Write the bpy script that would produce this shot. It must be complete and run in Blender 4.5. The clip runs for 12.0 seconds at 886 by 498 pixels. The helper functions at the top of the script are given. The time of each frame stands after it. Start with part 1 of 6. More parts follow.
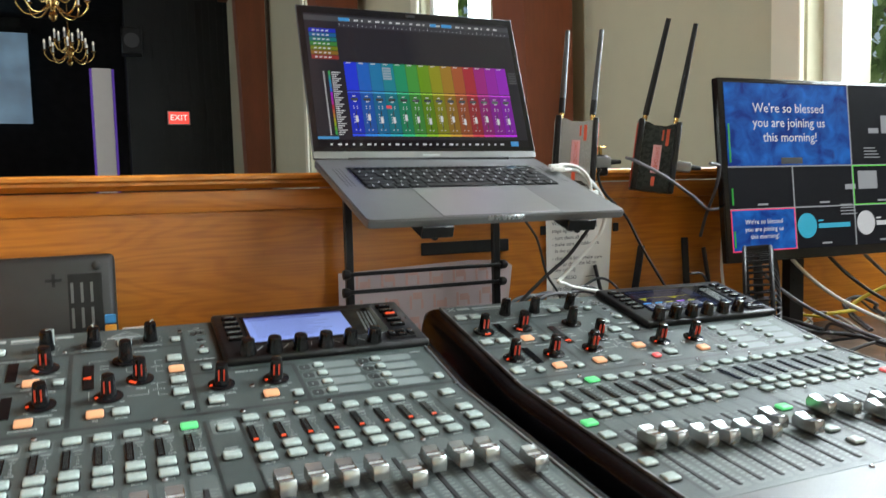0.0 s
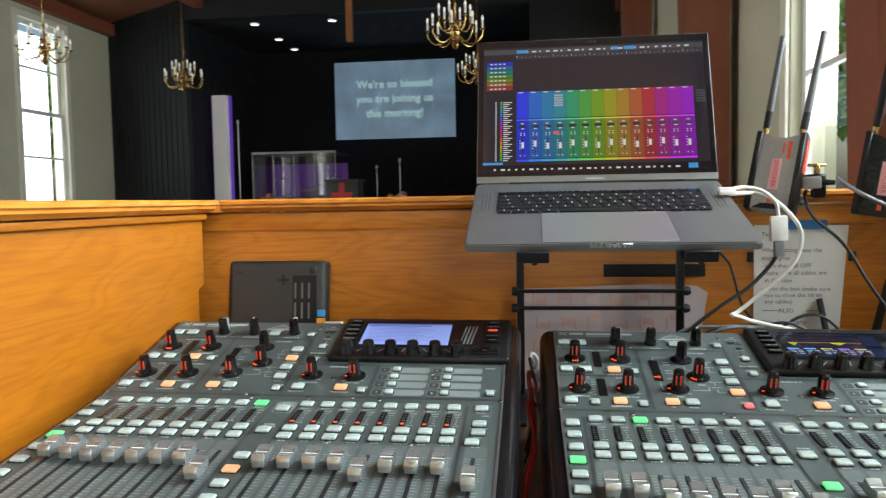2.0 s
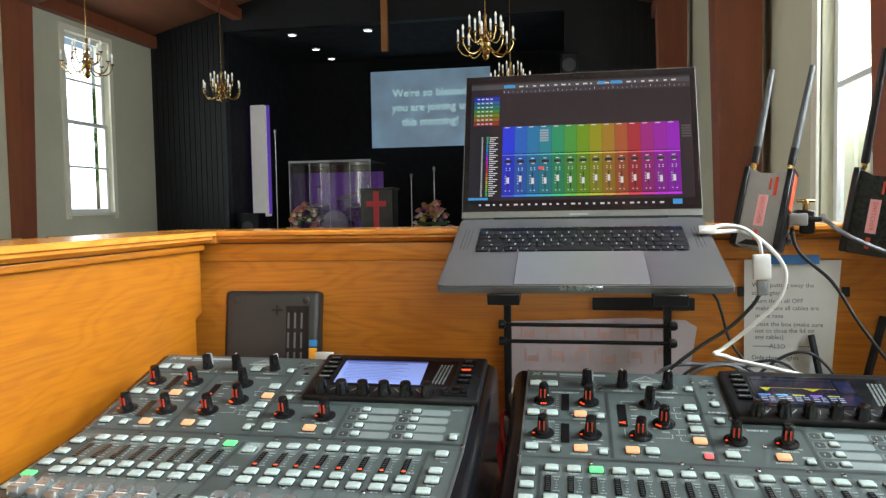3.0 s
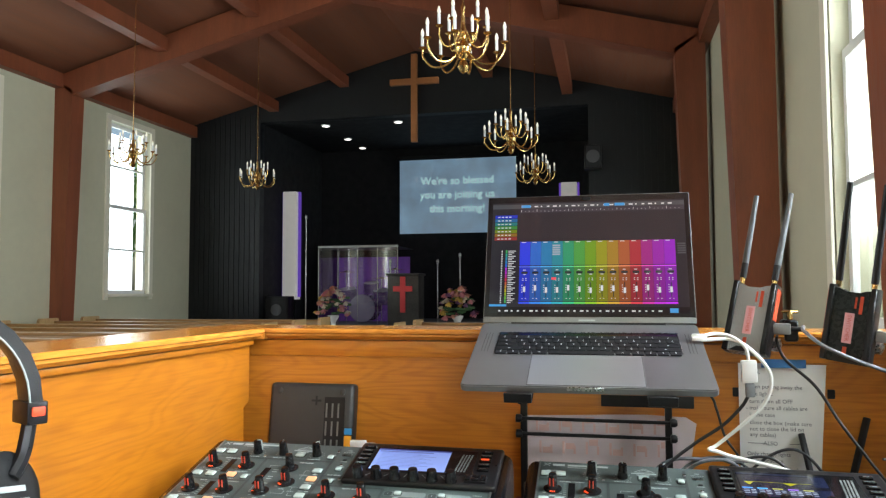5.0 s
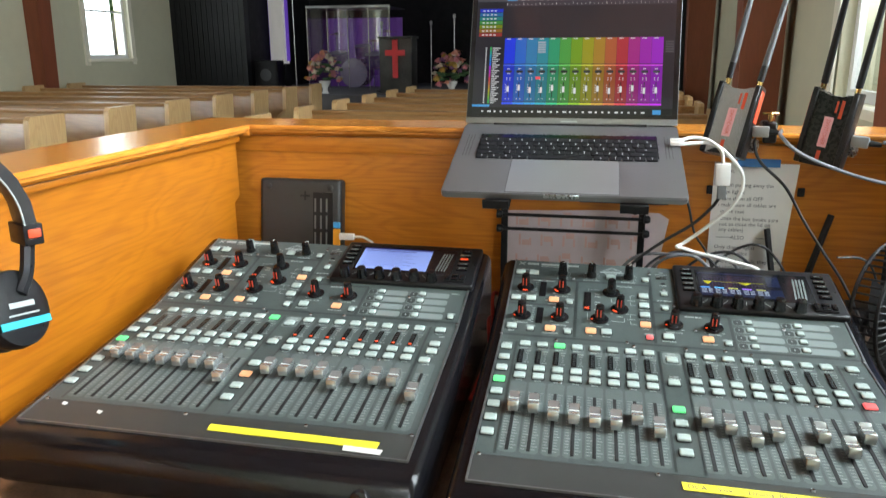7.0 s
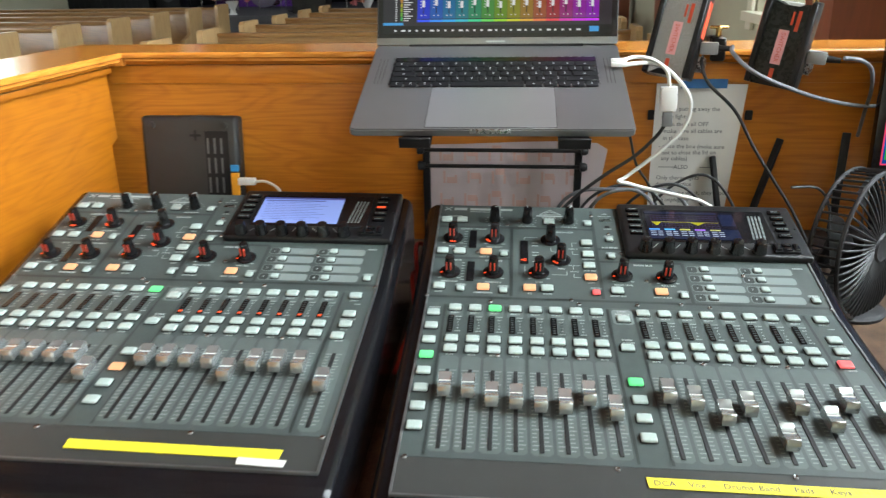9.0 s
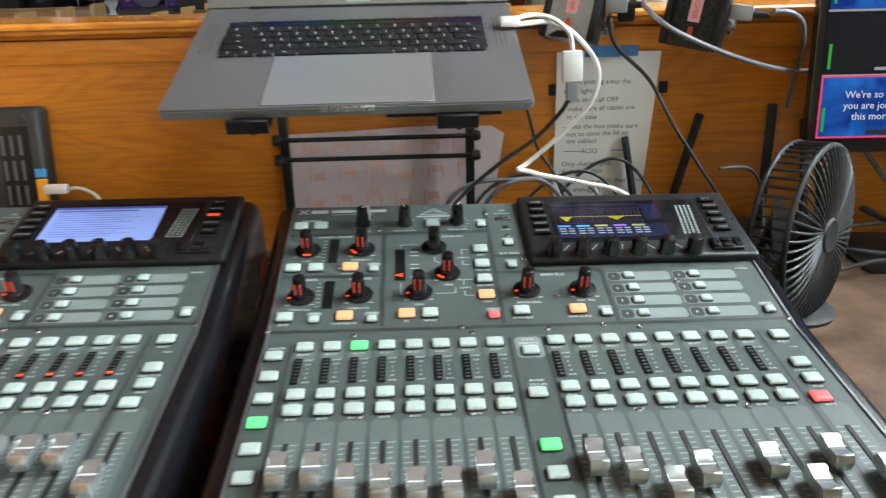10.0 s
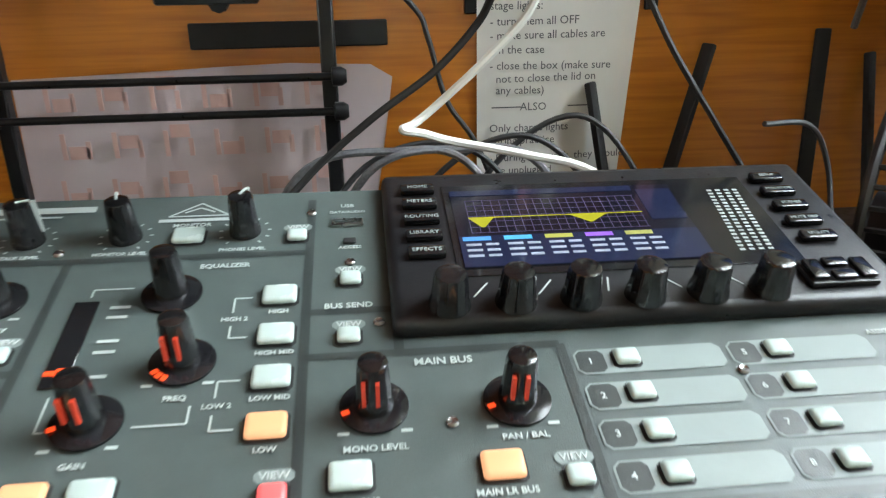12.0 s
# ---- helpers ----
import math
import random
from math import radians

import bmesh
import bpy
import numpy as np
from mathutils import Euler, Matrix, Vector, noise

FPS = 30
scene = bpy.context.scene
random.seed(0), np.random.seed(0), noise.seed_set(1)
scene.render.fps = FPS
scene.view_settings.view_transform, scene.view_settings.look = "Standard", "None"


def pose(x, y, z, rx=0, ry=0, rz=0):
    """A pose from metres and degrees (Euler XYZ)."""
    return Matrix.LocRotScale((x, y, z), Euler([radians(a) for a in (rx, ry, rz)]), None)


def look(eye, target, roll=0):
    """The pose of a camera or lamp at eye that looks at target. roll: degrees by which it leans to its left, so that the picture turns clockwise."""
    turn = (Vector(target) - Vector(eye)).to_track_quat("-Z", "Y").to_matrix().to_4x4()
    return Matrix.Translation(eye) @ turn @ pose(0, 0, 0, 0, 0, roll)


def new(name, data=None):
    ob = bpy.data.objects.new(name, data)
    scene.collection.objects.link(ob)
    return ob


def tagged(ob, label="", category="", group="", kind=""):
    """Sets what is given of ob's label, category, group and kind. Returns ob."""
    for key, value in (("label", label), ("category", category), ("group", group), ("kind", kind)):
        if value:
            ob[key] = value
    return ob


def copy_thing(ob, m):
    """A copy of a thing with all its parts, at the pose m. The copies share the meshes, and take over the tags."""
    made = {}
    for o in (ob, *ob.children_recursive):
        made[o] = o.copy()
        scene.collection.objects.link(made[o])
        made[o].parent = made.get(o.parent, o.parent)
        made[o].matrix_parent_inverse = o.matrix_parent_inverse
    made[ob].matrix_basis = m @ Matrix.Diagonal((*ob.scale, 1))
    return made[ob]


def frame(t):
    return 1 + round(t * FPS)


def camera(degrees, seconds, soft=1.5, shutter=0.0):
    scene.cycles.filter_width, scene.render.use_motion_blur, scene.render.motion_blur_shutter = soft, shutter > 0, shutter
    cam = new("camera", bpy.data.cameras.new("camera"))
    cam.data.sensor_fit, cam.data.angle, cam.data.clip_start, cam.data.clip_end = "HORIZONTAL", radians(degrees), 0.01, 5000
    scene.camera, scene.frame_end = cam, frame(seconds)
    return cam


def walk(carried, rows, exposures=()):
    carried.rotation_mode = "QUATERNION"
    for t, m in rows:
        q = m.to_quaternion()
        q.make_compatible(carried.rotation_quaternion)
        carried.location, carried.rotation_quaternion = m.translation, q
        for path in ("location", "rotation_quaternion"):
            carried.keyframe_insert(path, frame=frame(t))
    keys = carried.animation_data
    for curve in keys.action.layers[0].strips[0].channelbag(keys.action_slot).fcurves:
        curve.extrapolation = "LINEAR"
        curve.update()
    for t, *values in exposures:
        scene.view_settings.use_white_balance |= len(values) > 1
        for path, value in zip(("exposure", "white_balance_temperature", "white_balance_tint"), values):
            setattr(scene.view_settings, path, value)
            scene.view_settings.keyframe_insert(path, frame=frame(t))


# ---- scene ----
cam = camera(61.3, 12.0, 1.25, 0.4)
PATH = [
    (0, (0.067, 0.023, 1.05), (0.849, 1.857, 0.89), -1.4),
    (0.5, (0.093, 0.045, 1.003), (0.795, 1.911, 0.846), -1.1),
    (1, (0.15, 0.128, 1.049), (0.733, 2.036, 0.91), -1.1),
    (1.5, (0.318, 0.06, 1.074), (0.406, 2.054, 0.941), -1.0),
    (2, (0.416, -0.09, 1.071), (0.155, 1.889, 0.943), -1.0),
    (2.5, (0.466, -0.081, 1.07), (0.143, 1.889, 0.949), -1.0),
    (2.7, (0.495, -0.075, 1.093), (0.156, 1.892, 0.974), -1.0),
    (4.3, (0.508, -0.236, 1.148), (0.087, 1.719, 1.126), -0.6),
    (4.5, (0.512, -0.244, 1.16), (0.087, 1.71, 1.162), -0.5),
    (5, (0.533, -0.243, 1.152), (0.105, 1.708, 1.265), -0.2),
    (5.5, (0.538, -0.232, 1.171), (0.128, 1.725, 1.193), -0.3),
    (6, (0.538, -0.229, 1.191), (0.135, 1.722, 1.019), -0.3),
    (6.5, (0.548, -0.246, 1.217), (0.143, 1.679, 0.855), -0.3),
    (7, (0.557, -0.25, 1.22), (0.152, 1.641, 0.708), -0.3),
    (7.2, (0.557, -0.261, 1.236), (0.165, 1.618, 0.675), -0.1),
    (8.8, (0.546, -0.131, 1.215), (0.298, 1.724, 0.509), -0.8),
    (9, (0.541, -0.091, 1.208), (0.336, 1.769, 0.5), -1.0),
    (9.5, (0.541, 0.025, 1.179), (0.46, 1.894, 0.472), -1.2),
    (10, (0.577, 0.123, 1.14), (0.607, 1.991, 0.428), -1.4),
    (10.5, (0.616, 0.237, 1.1), (0.723, 2.102, 0.386), -1.2),
    (11, (0.635, 0.345, 1.065), (0.78, 2.207, 0.35), -1.2),
    (11.5, (0.654, 0.445, 1.026), (0.809, 2.305, 0.307), -1.2),
    (12, (0.669, 0.52, 1.008), (0.829, 2.377, 0.283), -1.0),
]
walk(cam, [(t, look(eye, target, roll)) for t, eye, target, roll in PATH],
     [(0, -0.40), (2, -0.33), (5, -0.10), (7, -0.16), (9, -0.17), (10, -0.17), (11, -0.05), (12, 0.0)])

# ---- world, sun, large lights ----
world = bpy.data.worlds.new("sky")
scene.world = world
world.use_nodes = True
wn = world.node_tree
sky = wn.nodes.new("ShaderNodeTexSky")
sky.sky_type, sky.sun_disc = "NISHITA", False
sky.sun_elevation, sky.sun_rotation = radians(41), radians(187)
sky.air_density, sky.dust_density, sky.ozone_density = 1.2, 3.0, 1.0
wn.links.new(sky.outputs[0], wn.nodes["Background"].inputs[0])
wn.nodes["Background"].inputs[1].default_value = 0.15
sun = new("sun", bpy.data.lights.new("sun", "SUN"))
sun.data.energy, sun.data.angle, sun.data.color = 4.0, radians(10), (1, 0.96, 0.9)
sun.matrix_world = look((-3, -25, 22), (0, 0, 0))


def window_light(name, eye, target, width, height, watts, colour=(0.84, 0.95, 1.0)):
    lamp = new(name, bpy.data.lights.new(name, "AREA"))
    lamp.data.shape, lamp.data.size, lamp.data.size_y = "RECTANGLE", width, height
    lamp.data.energy, lamp.data.color = watts, colour
    lamp.matrix_world = look(eye, target)
    return lamp


# ---- materials ----
def material(name, colour, rough=0.5, metal=0.0, vary=0.12, grain=40.0, bump=0.0, bump_scale=200.0, coat=0.0, stretch=(1, 1, 1), spread=0.0, emit=None, power=0.0, ior=1.5):
    m = bpy.data.materials.new(name)
    m.use_nodes = True
    t = m.node_tree
    b = t.nodes["Principled BSDF"]
    b.inputs["Metallic"].default_value = metal
    b.inputs["IOR"].default_value = ior
    b.inputs["Coat Weight"].default_value = coat
    b.inputs["Coat Roughness"].default_value = 0.12
    co = t.nodes.new("ShaderNodeTexCoord")
    mp = t.nodes.new("ShaderNodeMapping")
    mp.inputs["Scale"].default_value = stretch
    t.links.new(co.outputs["Object"], mp.inputs[0])
    big, fine = t.nodes.new("ShaderNodeTexNoise"), t.nodes.new("ShaderNodeTexNoise")
    big.inputs["Scale"].default_value, fine.inputs["Scale"].default_value = grain * 0.12, grain
    fine.inputs["Detail"].default_value = 6
    for n in (big, fine):
        t.links.new(mp.outputs[0], n.inputs["Vector"])
    add = t.nodes.new("ShaderNodeMath")
    add.operation = "ADD"
    t.links.new(big.outputs[0], add.inputs[0])
    t.links.new(fine.outputs[0], add.inputs[1])
    ramp = t.nodes.new("ShaderNodeMapRange")
    ramp.inputs[1].default_value, ramp.inputs[2].default_value = 0.6, 1.4
    ramp.inputs[3].default_value, ramp.inputs[4].default_value = 1 - vary, 1 + vary
    t.links.new(add.outputs[0], ramp.inputs[0])
    scale = t.nodes.new("ShaderNodeVectorMath")
    scale.operation = "SCALE"
    scale.inputs[0].default_value = colour[:3]
    source = ramp.outputs[0]
    if spread:
        info, mr, mul = t.nodes.new("ShaderNodeObjectInfo"), t.nodes.new("ShaderNodeMapRange"), t.nodes.new("ShaderNodeMath")
        mr.inputs[3].default_value, mr.inputs[4].default_value = 1 - spread, 1 + spread
        mul.operation = "MULTIPLY"
        t.links.new(info.outputs["Random"], mr.inputs[0])
        t.links.new(mr.outputs[0], mul.inputs[0])
        t.links.new(ramp.outputs[0], mul.inputs[1])
        source = mul.outputs[0]
    t.links.new(source, scale.inputs["Scale"])
    t.links.new(scale.outputs[0], b.inputs["Base Color"])
    rr = t.nodes.new("ShaderNodeMapRange")
    rr.inputs[1].default_value, rr.inputs[2].default_value = 0.3, 0.7
    rr.inputs[3].default_value, rr.inputs[4].default_value = max(0.02, rough - 0.07), min(1, rough + 0.07)
    t.links.new(fine.outputs[0], rr.inputs[0])
    t.links.new(rr.outputs[0], b.inputs["Roughness"])
    if bump:
        bn, nz = t.nodes.new("ShaderNodeBump"), t.nodes.new("ShaderNodeTexNoise")
        nz.inputs["Scale"].default_value = bump_scale
        t.links.new(mp.outputs[0], nz.inputs["Vector"])
        bn.inputs["Strength"].default_value, bn.inputs["Distance"].default_value = bump, 0.002
        t.links.new(nz.outputs[0], bn.inputs["Height"])
        t.links.new(bn.outputs[0], b.inputs["Normal"])
    if emit:
        b.inputs["Emission Color"].default_value = (*emit, 1)
        b.inputs["Emission Strength"].default_value = power
    return m


def oak(name, light, dark, along="x", rough=0.32, scale=1.0):
    """Varnished oak: long streaks and cathedral bands along one axis."""
    m = bpy.data.materials.new(name)
    m.use_nodes = True
    t = m.node_tree
    b = t.nodes["Principled BSDF"]
    co, mp, mp2 = t.nodes.new("ShaderNodeTexCoord"), t.nodes.new("ShaderNodeMapping"), t.nodes.new("ShaderNodeMapping")
    thin = {"x": (0.9, 4.5, 4.5), "y": (4.5, 0.9, 4.5), "z": (4.5, 4.5, 0.9)}[along]
    mp.inputs["Scale"].default_value = [v * scale for v in thin]
    mp2.inputs["Scale"].default_value = [v * scale * 9 for v in {"x": (0.35, 9, 9), "y": (9, 0.35, 9), "z": (9, 9, 0.35)}[along]]
    for p in (mp, mp2):
        t.links.new(co.outputs["Object"], p.inputs[0])
    wave = t.nodes.new("ShaderNodeTexNoise")
    wave.inputs["Scale"].default_value, wave.inputs["Detail"].default_value, wave.inputs["Distortion"].default_value = 1.5, 2, 0.5
    pore = t.nodes.new("ShaderNodeTexNoise")
    pore.inputs["Scale"].default_value, pore.inputs["Detail"].default_value = 2.2, 4
    t.links.new(mp.outputs[0], wave.inputs["Vector"])
    t.links.new(mp2.outputs[0], pore.inputs["Vector"])
    rings = t.nodes.new("ShaderNodeMath")
    rings.operation = "MULTIPLY"
    rings.inputs[1].default_value = 95
    t.links.new(wave.outputs[0], rings.inputs[0])
    sine = t.nodes.new("ShaderNodeMath")
    sine.operation = "SINE"
    t.links.new(rings.outputs[0], sine.inputs[0])
    mix1 = t.nodes.new("ShaderNodeMapRange")
    mix1.inputs[1].default_value, mix1.inputs[2].default_value = -0.2, 1
    mix1.inputs[3].default_value, mix1.inputs[4].default_value = 0.0, 0.34
    t.links.new(sine.outputs[0], mix1.inputs[0])
    pr = t.nodes.new("ShaderNodeMapRange")
    pr.inputs[1].default_value, pr.inputs[2].default_value = 0.42, 0.62
    pr.inputs[3].default_value, pr.inputs[4].default_value = 0.0, 0.42
    t.links.new(pore.outputs[0], pr.inputs[0])
    add = t.nodes.new("ShaderNodeMath")
    add.operation = "ADD"
    t.links.new(mix1.outputs[0], add.inputs[0])
    t.links.new(pr.outputs[0], add.inputs[1])
    mix = t.nodes.new("ShaderNodeMix")
    mix.data_type = "RGBA"
    mix.inputs[6].default_value, mix.inputs[7].default_value = (*light, 1), (*dark, 1)
    t.links.new(add.outputs[0], mix.inputs[0])
    t.links.new(mix.outputs[2], b.inputs["Base Color"])
    b.inputs["Roughness"].default_value = rough
    b.inputs["Coat Weight"].default_value = 0.35
    b.inputs["Coat Roughness"].default_value = 0.18
    bn = t.nodes.new("ShaderNodeBump")
    bn.inputs["Strength"].default_value, bn.inputs["Distance"].default_value = 0.12, 0.001
    t.links.new(pr.outputs[0], bn.inputs["Height"])
    t.links.new(bn.outputs[0], b.inputs["Normal"])
    return m


def glow(name, colour, power, rough=0.35):
    return material(name, [c * 0.3 for c in colour], rough, vary=0.03, emit=colour, power=power)


def glass(name, tint=(1, 1, 1), rough=0.0):
    m = bpy.data.materials.new(name)
    m.use_nodes = True
    b = m.node_tree.nodes["Principled BSDF"]
    b.inputs["Base Color"].default_value = (*tint, 1)
    b.inputs["Transmission Weight"].default_value = 1
    b.inputs["Roughness"].default_value = rough
    return m


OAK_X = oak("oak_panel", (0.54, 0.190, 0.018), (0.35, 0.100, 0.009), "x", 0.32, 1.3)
# Same oak as the front; colour darkened because the lamps over-light this side.
OAK_Y = oak("oak_side_shaded", (0.335, 0.108, 0.005), (0.235, 0.066, 0.004), "y", 0.34, 1.25)
OAK_CAP = oak("oak_cap", (0.60, 0.230, 0.035), (0.39, 0.122, 0.013), "x", 0.22)
OAK_CAPY = oak("oak_cap_side", (0.60, 0.230, 0.035), (0.39, 0.122, 0.013), "y", 0.22)
PEW = oak("pew_oak", (0.34, 0.18, 0.06), (0.21, 0.10, 0.03), "x", 0.35, 0.6)
PEW_END = oak("pew_end_oak", (0.56, 0.37, 0.17), (0.42, 0.25, 0.10), "z", 0.4, 0.6)
BEAM = material("redwood_stain", (0.22, 0.060, 0.024), 0.5, vary=0.18, grain=14, stretch=(6, 6, 0.7))
CROSSWOOD = material("cross_wood", (0.42, 0.16, 0.05), 0.5, vary=0.15, grain=10)
CEIL = material("ceiling_boards", (0.21, 0.075, 0.036), 0.6, vary=0.2, grain=6, stretch=(5, 0.4, 1))
PLASTER = material("cream_plaster", (0.55, 0.53, 0.385), 0.8, vary=0.05, grain=8, bump=0.15, bump_scale=60)
TRIM = material("cream_trim", (0.80, 0.76, 0.62), 0.45, vary=0.05, grain=10)
DARK = material("black_paint", (0.0040, 0.0050, 0.0060), 0.6, vary=0.2, grain=5, stretch=(30, 1, 1))
DARKER = material("stage_black", (0.003, 0.003, 0.004), 0.85, vary=0.2, grain=6)
CARPET = material("grey_carpet", (0.10, 0.10, 0.11), 0.95, vary=0.2, grain=60, bump=0.3)
FLOOR = material("brown_floor", (0.16, 0.11, 0.07), 0.7, vary=0.2, grain=30, bump=0.2)
GRASS = material("grass", (0.17, 0.30, 0.09), 0.9, vary=0.35, grain=3, bump=0.4)
GRANITE = material("speckled_laminate", (0.10, 0.062, 0.040), 0.35, vary=0.75, grain=330, coat=0.3)
WINDOWGLASS = glass("window_glass")
ACRYLIC = glass("acrylic", (0.93, 0.9, 1.0))
PANEL = material("console_panel_paint", (0.049, 0.063, 0.060), 0.38, vary=0.08, grain=900, bump=0.10, bump_scale=1800)
PANEL2 = material("console_strip_paint", (0.082, 0.100, 0.096), 0.38, vary=0.08, grain=900, bump=0.10, bump_scale=1800)
# Front strip continues the panel; its warm, dark reflection is put into colour.
FRONT_TONE = material("console_front_tone", (0.034, 0.036, 0.034), 0.36, vary=0.04, grain=900)
PANEL3 = material("console_dark_paint", (0.021, 0.026, 0.025), 0.38, vary=0.08, grain=900, bump=0.10, bump_scale=1800)
FIELD = material("console_label_field", (0.155, 0.185, 0.178), 0.45, vary=0.06, grain=300)
CHASSIS = material("black_chassis", (0.005, 0.005, 0.006), 0.2, vary=0.05, grain=3, ior=1.4)
BLACKPLASTIC = material("black_plastic", (0.009, 0.009, 0.010), 0.34, vary=0.15, grain=120, bump=0.05, bump_scale=900, ior=1.36)
GLOSSBLACK = material("gloss_black", (0.008, 0.008, 0.009), 0.12, vary=0.1, grain=40)
RUBBER = material("soft_black", (0.012, 0.012, 0.013), 0.55, vary=0.15, grain=200, ior=1.38)
KNOB = material("knob_plastic", (0.006, 0.006, 0.0065), 0.13, coat=0.2, vary=0.15, grain=200, spread=0.2, ior=1.5)
SLOT = material("slot_black", (0.004, 0.004, 0.004), 0.7)
# Unlit buttons get a faint emission imitating light scattered in the plastic.
BUTTON = material("translucent_button", (0.36, 0.43, 0.405), 0.25, vary=0.02, grain=150, spread=0.06, emit=(0.55, 0.72, 0.66), power=0.05)
BTN_GREEN = glow("lit_green", (0.16, 0.90, 0.30), 0.9)
BTN_ORANGE = glow("lit_amber", (1.0, 0.50, 0.25), 0.85)
BTN_RED = glow("lit_red", (1.0, 0.16, 0.16), 0.9)
LED_RED = glow("led_red", (1.0, 0.09, 0.02), 1.1)
LED_DIM = glow("led_dim_red", (0.85, 0.075, 0.03), 0.26)
INK = material("white_print", (0.36, 0.40, 0.385), 0.5, vary=0.05, grain=100)
SCALEINK = material("dull_grey_print", (0.23, 0.26, 0.25), 0.5, vary=0.05, grain=100)
GREYINK = material("grey_print", (0.34, 0.37, 0.36), 0.5, vary=0.05, grain=100)
SILVER = material("fader_chrome", (0.42, 0.44, 0.435), 0.17, 0.72, vary=0.1, grain=200)
EDGE = material("edge_metal", (0.20, 0.205, 0.205), 0.35, 0.8, vary=0.15, grain=200)
STEEL = material("steel", (0.42, 0.42, 0.42), 0.28, 1.0, vary=0.12, grain=200)
ALU = material("space_grey_aluminium", (0.22, 0.22, 0.225), 0.40, 0.8, vary=0.04, grain=8)
ALU2 = material("trackpad_glass", (0.27, 0.27, 0.275), 0.34, 0.6, vary=0.03, grain=6)
KEY = material("key_black", (0.005, 0.005, 0.006), 0.6, vary=0.15, grain=60, ior=1.3)
YELLOW = material("yellow_tape", (0.78, 0.66, 0.03), 0.6, vary=0.08, grain=80, bump=0.2, bump_scale=300)
PAPER = material("white_paper", (0.70, 0.69, 0.66), 0.8, vary=0.04, grain=40)
LILAC = material("lilac_paper", (0.60, 0.51, 0.53), 0.75, vary=0.10, grain=14)
BLUETAPE = material("blue_tape", (0.03, 0.13, 0.32), 0.6, vary=0.1, grain=60)
PEN = material("black_pen", (0.07, 0.07, 0.08), 0.7)
ORANGEPEN = material("orange_pen", (0.62, 0.40, 0.36), 0.7)
PINK = material("pink_label", (0.75, 0.38, 0.42), 0.6, vary=0.05, grain=60)
REDPAINT = material("orange_red_plastic", (0.55, 0.06, 0.02), 0.4)
REDGLOW = glow("exit_red", (1.0, 0.08, 0.06), 1.6)
WHITEPLASTIC = material("white_plastic", (0.78, 0.78, 0.76), 0.35, vary=0.04, grain=60)
BRASS = material("polished_brass", (0.78, 0.55, 0.22), 0.22, 1.0, vary=0.15, grain=40)
CANDLE = glow("candle_bulb", (1.0, 0.93, 0.78), 0.8)
DOWNLIGHT = glow("downlight", (1.0, 0.97, 0.92), 3.0)


# ---- building helpers ----
CACHE = {}


def link(name, mesh, mat, parent=None, at=None, label="", smooth=False):
    """One mesh object under a thing, at a pose within it."""
    ob = new(name, mesh)
    if mat and not mesh.materials:
        mesh.materials.append(mat)
    if parent:
        ob.parent = parent
    if at is not None:
        ob.matrix_local = at
    if label:
        tagged(ob, label)
    return ob


def finish(bm, smooth=False):
    bmesh.ops.recalc_face_normals(bm, faces=bm.faces)
    me = bpy.data.meshes.new("mesh")
    bm.to_mesh(me)
    bm.free()
    if smooth:
        for p in me.polygons:
            p.use_smooth = True
        me.set_sharp_from_angle(angle=radians(38))
    return me


def part(name, bm, mat, parent=None, label="", at=None, smooth=True):
    return link(name, finish(bm, smooth), mat, parent, at, label)


def thing(name, at, label, category, group="", kind=""):
    ob = new(name)
    ob.matrix_world = at
    return tagged(ob, label, category, group, kind)


def box(bm, lo, hi, bevel=0.0, seg=2, m=None):
    c = [(a + b) / 2 for a, b in zip(lo, hi)]
    s = [abs(b - a) for a, b in zip(lo, hi)]
    r = bmesh.ops.create_cube(bm, size=1)
    vs = r["verts"]
    bmesh.ops.scale(bm, vec=s, verts=vs)
    bmesh.ops.translate(bm, vec=c, verts=vs)
    if m is not None:
        bmesh.ops.transform(bm, matrix=m, verts=vs)
    if bevel:
        es = {e for v in vs for e in v.link_edges}
        bmesh.ops.bevel(bm, geom=list(es), offset=bevel, segments=seg, affect="EDGES", profile=0.6)
    return bm


def boxes(*items, bevel=0.0, m=None):
    bm = bmesh.new()
    for lo, hi in items:
        box(bm, lo, hi, bevel, 1, m)
    return bm


def one(lo, hi, bevel=0.0, seg=2):
    return box(bmesh.new(), lo, hi, bevel, seg)


def cone(bm, p, r1, r2, h, seg=20, m=None):
    """A frustum standing on p along z."""
    mm = Matrix.Translation((p[0], p[1], p[2] + h / 2))
    if m is not None:
        mm = m @ mm
    bmesh.ops.create_cone(bm, cap_ends=True, segments=seg, radius1=r1, radius2=r2, depth=h, matrix=mm)
    return bm


def lathe(bm, profile, seg=20, m=None):
    rings = []
    for r, z in profile:
        rings.append([bm.verts.new((m or Matrix()) @ Vector((r * math.cos(i * math.tau / seg), r * math.sin(i * math.tau / seg), z))) for i in range(seg)])
    for a, b in zip(rings, rings[1:]):
        for i in range(seg):
            bm.faces.new((a[i], a[(i + 1) % seg], b[(i + 1) % seg], b[i]))
    bm.faces.new(rings[0][::-1])
    bm.faces.new(rings[-1])
    return bm


